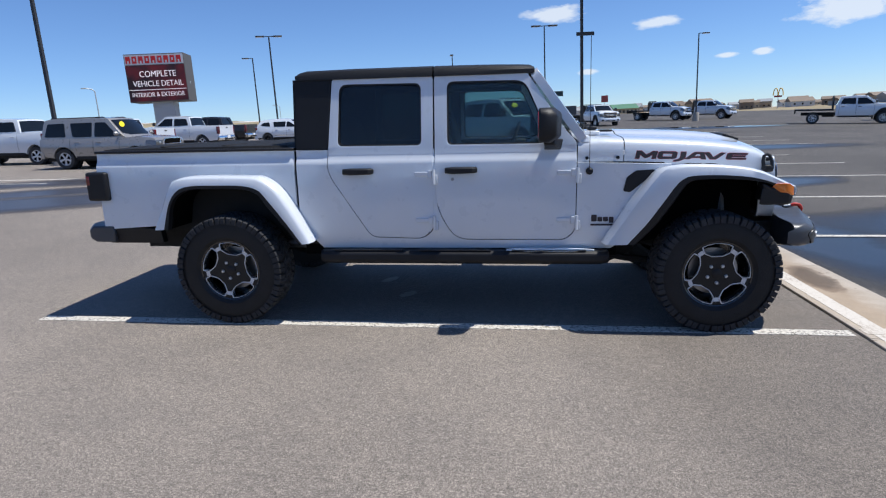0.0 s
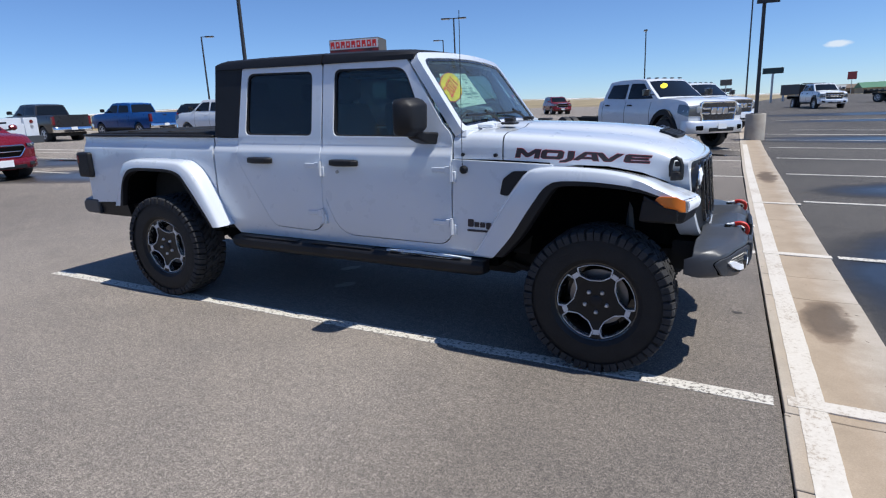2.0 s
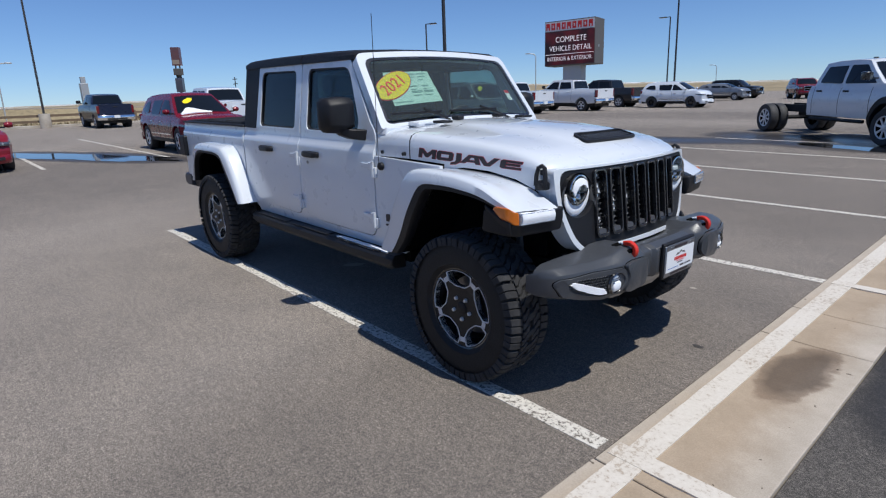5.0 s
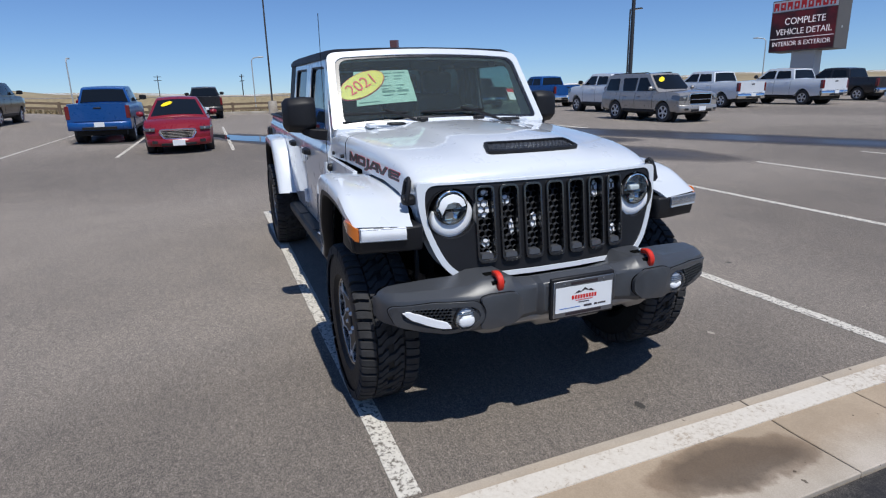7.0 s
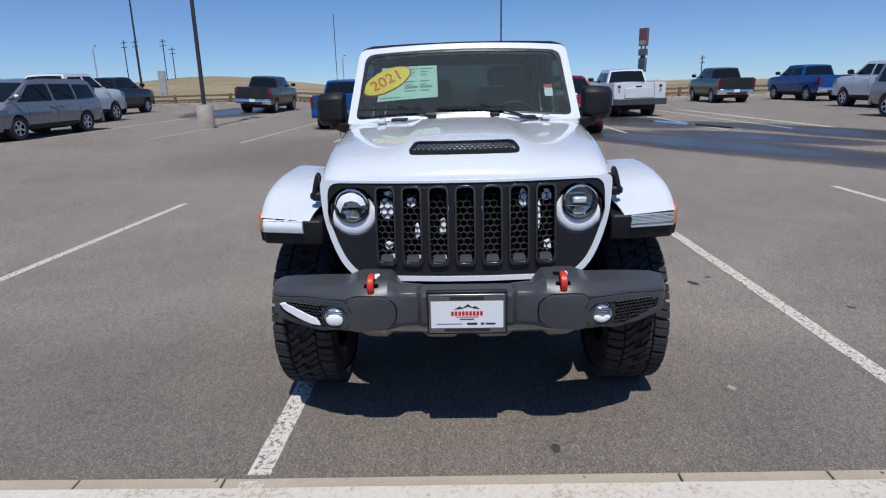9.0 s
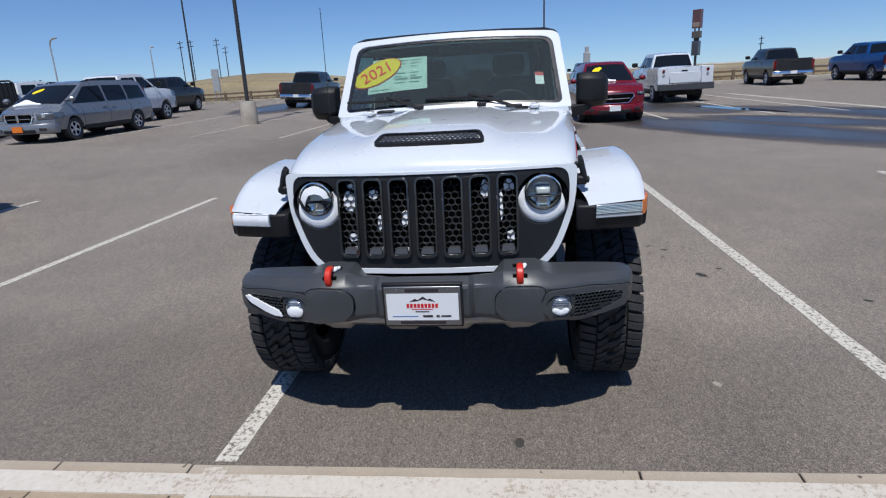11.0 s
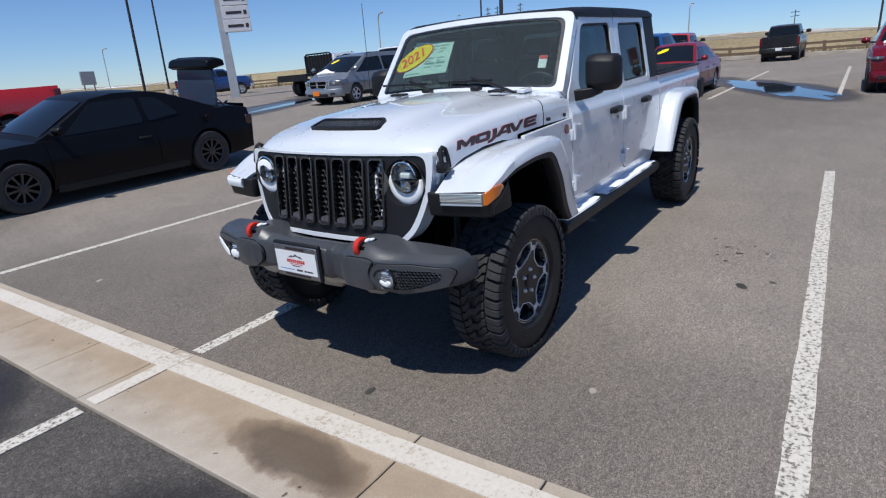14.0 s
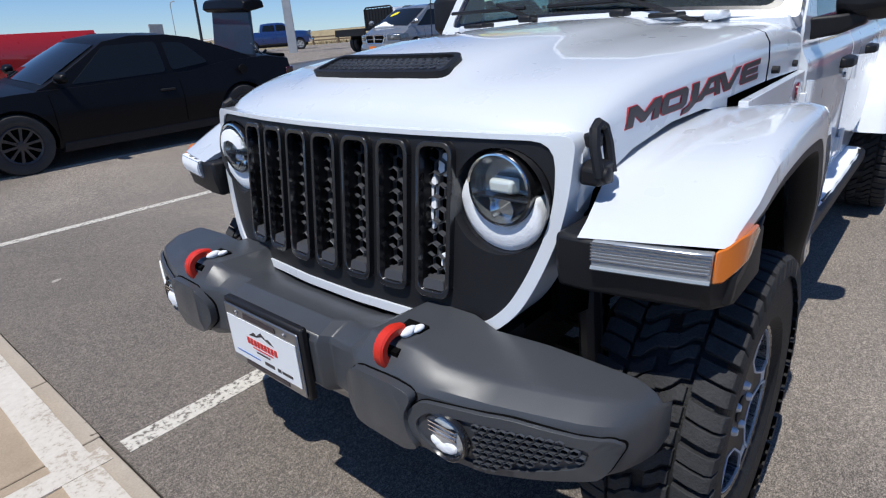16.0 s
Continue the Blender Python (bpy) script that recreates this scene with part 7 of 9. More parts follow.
def offroad_wheel(x, y, turn):
    s = 1 if y > 0 else -1
    w = new("wheel", TYRE)
    tagged(w, "knobbly mud-terrain tyre on a black rim")
    w.parent = main_truck
    w.matrix_local = Matrix.Translation((x, y, R)) @ Matrix.Rotation(radians(turn), 4, "Y")
    h = TW / 2
    lugs = tagged(new("tread_rubber", TREAD), "chunky black lugged tread", kind="stuff")
    soft_ = lugs.modifiers.new("bevel", "BEVEL")
    soft_.width, soft_.segments, soft_.limit_method = 0.0022, 2, "ANGLE"
    lugs.parent = w
    part("rim_barrel", revolve([(s * h * 0.80, 0.229), (s * h * 0.84, 0.234), (s * h * 0.80, 0.222), (s * h * 0.3, 0.205), (-s * h * 0.5, 0.2), (-s * h * 0.5, 0.05)], 40), BLACK_GLOSS, w)
    face = thick(sheet([(0.221 * math.cos(2 * math.pi * i / 48), 0.221 * math.sin(2 * math.pi * i / 48)) for i in range(48)], [pocket(k) for k in range(5)]),
                 lambda a, b: s * (h * 0.66 + 0.018 * smooth_step(0.06, 0.2, math.hypot(a, b))), lambda a, b: s * (h * 0.45))
    f = part("rim_face", face, RIM_BLACK, w, bevel=0.003)
    for k in range(5):
        p = pocket(k)
        c = (sum(q[0] for q in p) / len(p), sum(q[1] for q in p) / len(p))
        big = [(c[0] + (q[0] - c[0]) * 1.085, c[1] + (q[1] - c[1]) * 1.085) for q in p]
        big = [(q[0] * min(1, 0.2205 / math.hypot(*q)), q[1] * min(1, 0.2205 / math.hypot(*q))) for q in big]
        up = lambda a, b: s * (h * 0.66 + 0.018 * smooth_step(0.06, 0.2, math.hypot(a, b)) + 0.003)
        part("machined_edge", thick(sheet(big, [p]), up, lambda a, b: s * h * 0.5), MACHINED, f, "bright machined edge")
        a = 2 * math.pi * (k + 0.5) / 5 + math.pi / 2
        tie = [(r * math.cos(a + d), r * math.sin(a + d)) for r, d in ((0.168, -0.085), (0.196, -0.095), (0.196, 0.095), (0.168, 0.085))]
        part("machined_tie", thick(sheet(tie), lambda a, b: up(a, b) - s * 0.0015, lambda a, b: s * h * 0.5), MACHINED, f, "bright machined tie between the openings")
        a = 2 * math.pi * (k + 0.5) / 5 + math.pi / 2
        q = (0.0635 * math.cos(a), 0.0635 * math.sin(a))
        part("lug_nut", revolve([(s * h * 0.6, 0.013), (s * (h * 0.66 + 0.014), 0.012), (s * (h * 0.66 + 0.022), 0.008), (s * (h * 0.66 + 0.022), 0)], 8, centre=(q[0], 0, q[1])), ALLOY, w)
    part("hub_cap", revolve([(s * h * 0.5, 0.038), (s * (h * 0.66 + 0.012), 0.036), (s * (h * 0.66 + 0.016), 0.028), (s * (h * 0.66 + 0.016), 0)], 20), BLACK_PLASTIC, w)
    part("brake_disc", revolve([(s * h * 0.05, 0.165), (s * h * 0.12, 0.165), (s * h * 0.12, 0.05)], 32), STEEL, w)
    return w


for x, turn in ((1.606, 8), (-1.887, 20)):
    for s in (-1, 1):
        offroad_wheel(x, 0.826 if s > 0 else -0.816, turn + 11 * s)

# chassis
frame_bm = mirrored(box(-2.9, 2.1, 0.36, 0.46, 0.52, 0.64))
box(-1.2, 0.6, -0.34, 0.34, 0.44, 0.6, frame_bm), box(-2.8, -2.2, -0.5, 0.5, 0.5, 0.66, frame_bm), box(0.9, 2.0, -0.36, 0.36, 0.5, 0.9, frame_bm)
part("chassis", frame_bm, UNDER, main_truck)
for x in (1.606, -1.887):
    bm = tube([(x, -0.7, R), (x, 0.7, R)], 0.045, 10)
    bmesh.ops.create_icosphere(bm, subdivisions=2, radius=0.14, matrix=Matrix.Translation((x, -0.12, R)))
    part("axle", bm, UNDER, main_truck)
    for s in (-1, 1):
        coil = [(x + 0.02 + 0.062 * math.cos(a / 8 * 2 * math.pi), s * 0.50 + 0.062 * math.sin(a / 8 * 2 * math.pi), 0.52 + 0.36 * a / 56) for a in range(57)]
        part("coil_spring", tube(coil, 0.0095, 6), UNDER, main_truck)
        part("shock_absorber", tube([(x + 0.13, s * 0.58, 0.45), (x + 0.10, s * 0.53, 1.02)], 0.032, 10), GREY_PLASTIC, main_truck)
    ra = F_UN if x > 0 else R_UN
    for s in (-1, 1):
        # Black liner and inner wall, darkened further to hold the arch's shade.
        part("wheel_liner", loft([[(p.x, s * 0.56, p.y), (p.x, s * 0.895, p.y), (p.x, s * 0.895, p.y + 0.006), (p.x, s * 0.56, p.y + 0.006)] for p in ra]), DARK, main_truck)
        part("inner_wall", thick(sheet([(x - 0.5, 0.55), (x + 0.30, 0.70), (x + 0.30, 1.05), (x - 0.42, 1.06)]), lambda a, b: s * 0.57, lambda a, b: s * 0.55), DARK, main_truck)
part("skid_plate", loft([[(x, -0.42, z), (x, 0.42, z), (x, 0.36, 0.52), (x, -0.36, 0.52)] for x, z in ((-0.15, 0.44), (0.05, 0.36), (0.95, 0.36), (1.15, 0.46))]), UNDER, main_truck, bevel=0.01)
for s in (-1, 1):
    part("control_arm", tube([(1.58, s * 0.44, 0.36), (1.1, s * 0.42, 0.40), (0.72, s * 0.41, 0.47)], 0.026, 8), UNDER, main_truck)
part("steering_link", tube([(1.75, -0.62, 0.44), (1.76, 0.62, 0.44)], 0.018, 8), UNDER, main_truck)
part("track_bar", tube([(1.80, -0.5, 0.58), (1.82, 0.55, 0.47)], 0.02, 8), UNDER, main_truck)
part("exhaust", tube([(-2.6, -0.45, 0.52), (-2.2, -0.5, 0.55), (-1.2, -0.42, 0.5), (0.3, -0.38, 0.46)], 0.035, 8), STEEL, main_truck)

# cabin inside
for y in (-0.37, 0.37):
    for x, nm in ((-0.02, "front_seat"), (-0.92, "rear_seat")):
        seat = part(nm, box(x - 0.24, x + 0.28, y - 0.25, y + 0.25, 0.95, 1.09), SEAT, main_truck, bevel=0.05, segments=3)
        part("backrest", loft([[(x - 0.18, y - 0.25, 1.05), (x - 0.30, y - 0.25, 1.05), (x - 0.30, y + 0.25, 1.05), (x - 0.18, y + 0.25, 1.05)], [(x - 0.26, y - 0.24, 1.38), (x - 0.38, y - 0.24, 1.38), (x - 0.38, y + 0.24, 1.38), (x - 0.26, y + 0.24, 1.38)], [(x - 0.30, y - 0.19, 1.52), (x - 0.40, y - 0.19, 1.52), (x - 0.40, y + 0.19, 1.52), (x - 0.30, y + 0.19, 1.52)]]), SEAT, seat, bevel=0.04, segments=3)
        part("headrest", box(x - 0.42, x - 0.31, y - 0.13, y + 0.13, 1.54, 1.70), SEAT, seat, bevel=0.04, segments=3)
dash = part("dashboard", loft([[(0.36, y, 1.02), (0.34, y, 1.24), (0.42, y, 1.31), (0.66, y, 1.30), (0.70, y, 1.02)] for y in (-0.73, -0.3, 0.3, 0.73)]), BLACK_PLASTIC, main_truck, bevel=0.02)
part("steering_wheel", tube([(0.22 + 0.06 * math.sin(a), 0.37 + 0.185 * math.cos(a), 1.26 + 0.175 * math.sin(a)) for a in [2 * math.pi * i / 28 for i in range(28)]], 0.015, 8, closed=True), BLACK_PLASTIC, dash)
part("steering_hub", box(0.23, 0.34, 0.30, 0.44, 1.20, 1.30), BLACK_PLASTIC, dash, bevel=0.02)
part("rear_view_mirror", box(0.34, 0.37, -0.11, 0.11, 1.70, 1.76), BLACK_PLASTIC, main_truck, bevel=0.012)
part("headliner", box(-1.30, 0.32, -0.66, 0.66, 1.770, 1.80), SEAT, main_truck)
for s in (-1, 1):
    part("roll_bar", tube([(-0.36, s * 0.60, 1.0), (-0.38, s * 0.60, 1.68), (-0.36, s * 0.56, 1.75), (0.30, s * 0.56, 1.75)], 0.035, 8), BLACK_PLASTIC, main_truck)

# the body leans a little to its left on its springs; wheels and axles stay level
LEAN = Matrix.Translation((0, 0, 0.8)) @ Matrix.Rotation(radians(-0.4), 4, "X") @ Matrix.Translation((0, 0, -0.8))
for ob in main_truck.children:
    if ob.name.split(".")[0] not in ("wheel", "axle", "steering_link", "track_bar"):
        ob.matrix_basis = LEAN @ ob.matrix_basis

# ---------------- parked vehicles, row by row ----------------
suv(at(-14.45, 20.35, 0, 0.95), SILVER, "silver full-size SUV with a yellow windscreen sticker", sticker=-0.8, handle_mat=SILVER)
pickup(at(-21.5, 23.5, 180, 0.97), OFFWHITE, "white crew-cab pickup parked nose to the fence")
pickup(at(-21.8, 30.7, 180, 0.97), WHITE, "white crew-cab pickup with its tailgate to the aisle")
pickup(at(-20.8, 35.6, 180), OFFWHITE, "white heavy pickup with a chrome rear bumper")
pickup(at(-22.2, 42.3, 180), CHAR, "dark graphite pickup near the tall sign")
crossover(at(-15.8, 41.1, 3), WHITE, "white compact SUV on black wheels", wb=2.72, h=1.68, width=1.86, rim_mat=BLACK_GLOSS, tyre=0.36)
crossover(at(-19.8, 58.0, 0, 0.97), GREYV, "grey-blue compact car in the far row", wb=2.7, h=1.52, width=1.8, tyre=0.33)
suv(at(-21.4, 64.8), BLACK, "black boxy SUV in the far row", wb=2.8, h=1.8)
suv(at(-14.6, 62.5, -60), MAROON, "dark red SUV at the edge of the lot", wb=2.8, h=1.75)
pickup(at(-31.8, 25.7, 180), BLUE, "bright blue crew-cab pickup by the fence")
suv(at(-33.0, 31.5, 180), BLACK, "black SUV in the back row")
pickup(at(-33.0, 21.0, 176), CHAR, "charcoal pickup by the fence")
pickup(at(-36.6, 10.6, 180, 0.95), DKBLUE, "dark navy pickup with a chrome bumper")
pickup(at(-37.0, 3.45, 180, 0.96), BLACK, "black pickup facing the fence", bumper_mat=BLACK)
pickup(at(-29.8, -6.3, 180, 0.96), CHAR, "charcoal pickup facing the fence")
pickup(at(-20.8, 0.12, 180, 0.94), BLUE, "bright blue pickup with its tailgate to the aisle", bumper_mat=BLUE)
crossover(at(-14.8, 8.35, 0, 0.94), MAROON, "dark red three-row SUV with snow on its windscreen", wb=3.07, h=1.75, sticker=-0.75, sunshade=True)
pickup(at(-33.5, -1.8, 180, 0.96), CANDY, "bright red pickup parked tail to the aisle by the fence", bumper_mat=CHROME)
pickup(at(-19.1, -11.2, 180), OFFWHITE, "white pickup parked behind the minivan")
pickup(at(-28.1, -14.6, 180), BLACK, "black pickup by the timber fence", bumper_mat=BLACK)
pickup(at(0.9, -9.0, 0), CANDY, "red pickup parked beyond the black coupe")
pickup(at(-24.4, -34.6, 150), MIDBLUE, "dark blue pickup near the brand pylon")


def minivan_spec():
    f, xr = 1.54, -1.54
    return dict(width=1.98, wb=3.08, front=0.95, rear=1.1, tyre=0.33, sill=0.34, belt=1.02, nose=0.16, tailr=0.08, soft=0.07,
                top=[(xr - 1.1, 0.55), (xr - 1.1, 1.02), (f - 0.25, 1.02), (f + 0.3, 0.98), (f + 0.55, 0.92), (f + 0.8, 0.83), (f + 0.91, 0.75), (f + 0.95, 0.64)],
                bow=0.34, bow_r=0.18, roof_soft=0.1, cab=[(xr - 1.05, 1.02), (xr - 0.78, 1.58), (f - 0.85, 1.60), (f + 0.30, 1.0)], roof=[(xr - 0.4, 1.66), (f - 1.5, 1.67)],
                windows=[[(xr - 0.8, 1.08), (xr + 0.25, 1.06), (xr + 0.25, 1.51), (xr - 0.62, 1.49)], [(xr + 0.35, 1.06), (xr + 1.35, 1.05), (xr + 1.35, 1.53), (xr + 0.35, 1.52)], [(xr + 1.45, 1.05), (f - 0.12, 1.04), (f - 0.80, 1.51), (xr + 1.45, 1.53)]],
                doors=[xr + 0.3, xr + 1.4, f - 0.45], handles=[xr + 1.2, xr + 1.62], lamp=(0.66, 0.85), lamp_in=0.38, tail_lamp=(0.9, 1.4), tail_w=0.12, grille=(0.6, 0.8, 0.42), bars=1, cross_bar=True, bumper=(0.28, 0.56), sticker=-0.7, sunshade=True, plate_mat="orange", rails=True)


def sedan_spec():
    f, xr = 1.4, -1.4
    return dict(width=1.86, wb=2.8, front=0.95, rear=1.1, tyre=0.33, sill=0.26, belt=0.92, nose=0.2, tailr=0.12, soft=0.07,
                bow=0.42, bow_r=0.25, roof_soft=0.16, tumble=0.29, crown=0.085, grille_taper=0.75, lamp_d=0.75, lens=0.028, top=[(xr - 1.05, 0.5), (xr - 1.1, 0.7), (xr - 1.05, 0.98), (xr - 0.5, 1.02), (f - 0.3, 0.93), (f + 0.1, 0.91), (f + 0.45, 0.86), (f + 0.7, 0.79), (f + 0.87, 0.69), (f + 0.95, 0.55)],
                cab=[(xr - 0.65, 1.0), (xr + 0.25, 1.42), (f - 1.15, 1.44), (f - 0.15, 0.94)], roof=[(xr + 0.8, 1.48), (f - 1.5, 1.475)],
                windows=[[(xr + 0.05, 1.02), (xr + 1.2, 0.99), (xr + 1.2, 1.37), (xr + 0.45, 1.35)], [(xr + 1.3, 0.99), (f - 0.5, 0.97), (f - 1.1, 1.37), (xr + 1.3, 1.38)]],
                doors=[xr + 0.25, xr + 1.25, f - 0.45], handles=[xr + 0.45, xr + 1.5], lamp=(0.64, 0.75), lamp_in=0.26, tail_lamp=(0.7, 0.92), grille=(0.46, 0.66, 0.46), bars=5, bumper=(0.24, 0.44), sticker=-0.8, grille_mat=CHROME, bar_mat=DARK)


vehicle("sedan", at(-14.75, 2.74, 0, 0.95), sedan_spec(), RED, "red sedan with chrome grille and yellow sticker", "car")
vehicle("minivan", at(-13.1, -8.5), minivan_spec(), GREYV, "grey minivan with snow on its windscreen", "minivan")


def chassis_truck(m, label, paint_mat=OFFWHITE, bed=True, wb=4.4, **more):
    """A crew-cab work truck: bare rails, or a black flatbed with headache rack."""
    f, xr = wb / 2, -wb / 2
    s = pickup_spec(wb=wb, **more)
    s["top"] = [(f - 2.98, 0.7), (f - 2.98, 1.22), (f - 2.9, 1.24), (f - 0.28, 1.27), (f + 0.1, 1.27), (f + 0.45, 1.235), (f + 0.76, 1.18), (f + 0.93, 1.09), (f + 0.98, 0.95)]
    s.update(tyre=0.43, sill=0.55, no_rear_bumper=True, flare=False, rear=-1.1)
    car = thing("work_truck", m, label, "truck", "work trucks")
    form = car_form(s)
    W, xf, _, w_low, w_cab, bend = form
    ra = s["tyre"] * 1.2
    # cab on a short body: the rear arch falls behind the cab and is left open
    low = [(f - 2.98, 0.6)] + arc(f, 0.43, ra, 162, 18, 12) + [(xf - 0.05, 0.6), (xf, 0.72)] + s["top"][::-1]
    zc = [0.68, 0.78, 0.88, 0.98, 1.08, 1.16]
    part("body", bend(thick(sheet(low, (), [xf - 0.85, xf - 0.6, xf - 0.4, xf - 0.22, xf - 0.1], zc), w_low, lambda x, z: -w_low(x, z))), paint_mat, car, bevel=0.05, segments=3, angle=50)
    cab = s["cab"]
    part("cabin", bend(thick(sheet([(cab[0][0], 1.16), cab[0], cab[1], *s["roof"], cab[2], cab[3], (cab[3][0] + 0.04, 1.18)], (), [cab[2][0] - 0.6, cab[2][0] - 0.3, cab[2][0]], [1.4, 1.65]), w_cab, lambda x, z: -w_cab(x, z))), paint_mat, car, bevel=0.07, segments=4, angle=50)
    for sg in (-1, 1):
        for win in s["windows"]:
            part("side_window", bend(thick(sheet(rounded(win, 0.05), (), [cab[2][0] - 0.3, cab[2][0]], [1.4, 1.65]), lambda x, z: sg * (w_cab(x, z) + 0.007), lambda x, z: sg * (w_cab(x, z) - 0.02)), False), GLASS_DARK, car)
        mirror = part("wing_mirror", loft([[(f - 0.62, y, 1.36 + o), (f - 0.52 + k, y, 1.36 + o), (f - 0.50 + k, y, 1.62 - o), (f - 0.62, y, 1.64 - o)] for y, k, o in ((sg * 1.08, 0.0, 0.02), (sg * 1.18, 0.04, 0.0), (sg * 1.31, 0.0, 0.02))]), BLACK_GLOSS, car, bevel=0.02)
        part("mirror_stalk", box(f - 0.60, f - 0.54, sg * 0.92, sg * 1.10, 1.40, 1.44), BLACK_PLASTIC, mirror)
        lx = [(xf - 0.42, 0.96), (xf - 0.012, 0.89), (xf - 0.012, 1.06), (xf - 0.15, 1.11), (xf - 0.42, 1.12)]
        bm = thick(sheet(rounded(lx, 0.03), (), [xf - 0.22, xf - 0.1], []), lambda x, z: sg * (w_low(x, z) + 0.008), lambda x, z: sg * (w_low(x, z) - 0.36))
        for v in bm.verts:
            if v.co.x > xf - 0.05:
                v.co.x += 0.026
        lamp = part("headlight", bend(bm), CAR_LAMP, car, bevel=0.012)
        part("lamp_lens", bend(revolve([(xf + 0.005, 0.06), (xf + 0.028, 0.055), (xf + 0.034, 0.0)], 14, "x", (0, sg * 0.72, 1.01)), False), CLEAR, lamp)
        part("wheel_flare", bend(thick(sheet(arc(f, 0.43, ra + 0.085, 195, -15, 18) + arc(f, 0.43, ra - 0.02, -15, 195, 18)), lambda a, b: sg * (w_low(a, b) + 0.07), lambda a, b: sg * (W - 0.12)), False), BLACK_PLASTIC, car, bevel=0.025)
        part("step_bar", tube([(f - 2.8, sg * 0.98, 0.52), (f - 0.75, sg * 0.98, 0.52)], 0.045, 8), BLACK_PLASTIC, car)
        for x, tw in ((f, 0.25), (xr, 0.25)):
            wheel(car, "wheel", x, sg * (W + 0.03), 0.43, tw, ALLOY, 8)
            if x == xr:
                wheel(car, "inner_wheel", x, sg * (W - 0.27), 0.43, tw, ALLOY, 8)
        part("chassis_rail", box(xr - 0.8, f + 0.6, sg * 0.36, sg * 0.46, 0.62, 0.82), UNDER, car)
        for hx in s["handles"]:
            part("door_handle", box(hx - 0.1, hx + 0.1, sg * w_low(hx, 1.1), sg * (w_low(hx, 1.1) + 0.03), 1.09, 1.125), BLACK_PLASTIC, car, bevel=0.01)
        for dx in s["doors"]:
            part("door_seam", thick(sheet([(dx - 0.006, 0.66), (dx + 0.006, 0.66), (dx + 0.006, 1.2), (dx - 0.006, 1.2)], (), [], zc), lambda x, z: sg * (w_low(x, z) + 0.003), lambda x, z: sg * (w_low(x, z) - 0.03)), DARK, car)
    screens(car, dict(s, no_back=True), form)
    part("grille", bend(box(xf - 0.1, xf + 0.02, -0.62, 0.62, 0.80, 1.12)), BLACK_GLOSS, car, bevel=0.03)
    part("grille_rim", bend(tube([(xf + 0.016, y, z) for y, z in rounded([(-0.57, 0.80), (0.57, 0.80), (0.64, 1.0), (0.62, 1.13), (-0.62, 1.13), (-0.64, 1.0)], 0.04)], 0.026, 6, closed=True), False), CHROME, car)
    for i in range(2):
        for sg in (-1, 1):
            z = 0.945 + 0.075 * i
            part("grille_bar", bend(box(xf, xf + 0.036, sg * 0.34, sg * 0.60, z - 0.013, z + 0.013)), CHROME, car, bevel=0.01)
    for i in range(3):
        part("grille_badge", bend(box(xf, xf + 0.038, -0.30 + 0.21 * i, -0.12 + 0.21 * i, 0.93, 1.035)), CHROME, car, "plain chrome badge shape", bevel=0.02)
    part("lower_grille", bend(box(xf - 0.1, xf + 0.03, -0.55, 0.55, 0.735, 0.775), False), DARK, car)
    part("front_bumper", bend(loft([[(xf + d - 0.22, y, 0.48), (xf + d - 0.02, y, 0.48), (xf + d + 0.02, y, 0.56), (xf + d + 0.01, y, 0.72), (xf + d - 0.04, y, 0.80), (xf + d - 0.22, y, 0.80)] for y, d in ((-1.03, 0.02), (-0.96, 0.08), (-0.8, 0.12), (-0.4, 0.13), (0, 0.13), (0.4, 0.13), (0.8, 0.12), (0.96, 0.08), (1.03, 0.02))]), False), ALLOY, car, bevel=0.012, angle=45)
    part("bumper_intake", bend(box(xf + 0.06, xf + 0.158, -0.45, 0.45, 0.53, 0.63)), BLACK_PLASTIC, car, bevel=0.01)
    for sg in (-1, 1):
        part("fog_lamp", bend(box(xf + 0.04, xf + 0.146, sg * 0.62, sg * 0.84, 0.56, 0.70)), DARK, car, bevel=0.03)
    part("number_plate", box(xf + 0.155, xf + 0.17, -0.16, 0.16, 0.60, 0.74), PLATE, car)
    part("axle", tube([(xr, -0.9, 0.43), (xr, 0.9, 0.43)], 0.06, 8), UNDER, car)
    part("fuel_tank", box(xr + 0.6, xr + 1.4, -0.34, 0.34, 0.5, 0.72), UNDER, car, bevel=0.04)
    for i in range(5):
        part("roof_marker", box(f - 1.22, f - 1.12, -0.6 + 0.3 * i - 0.04, -0.6 + 0.3 * i + 0.04, 1.985, 2.02), BLACK_GLOSS, car, bevel=0.012)
    high_waist(car)
    if bed:
        x0, x1 = xr - 1.25, f - 3.1
        part("flatbed", box(x0, x1, -1.08, 1.08, 0.98, 1.1), BLACK_PLASTIC, car, "black steel flatbed", bevel=0.015)
        part("bed_skirt", box(x0, x0 + 0.08, -1.08, 1.08, 0.78, 1.0), BLACK_PLASTIC, car)
        rack = part("headache_rack", tube([(x1 - 0.05, -1.0, 1.1), (x1 - 0.05, -1.0, 1.95), (x1 - 0.05, -0.85, 2.05), (x1 - 0.05, 0.85, 2.05), (x1 - 0.05, 1.0, 1.95), (x1 - 0.05, 1.0, 1.1)], 0.04, 8), BLACK_PLASTIC, car)
        for i in range(9):
            y = -0.88 + 0.22 * i
            part("rack_bar", tube([(x1 - 0.05, y, 1.1), (x1 - 0.05, y, 2.04)], 0.018, 6), BLACK_PLASTIC, rack)
        part("rack_panel", box(x1 - 0.04, x1 - 0.02, -0.98, 0.98, 1.1, 1.98), BLACK_PLASTIC, rack)
    return car


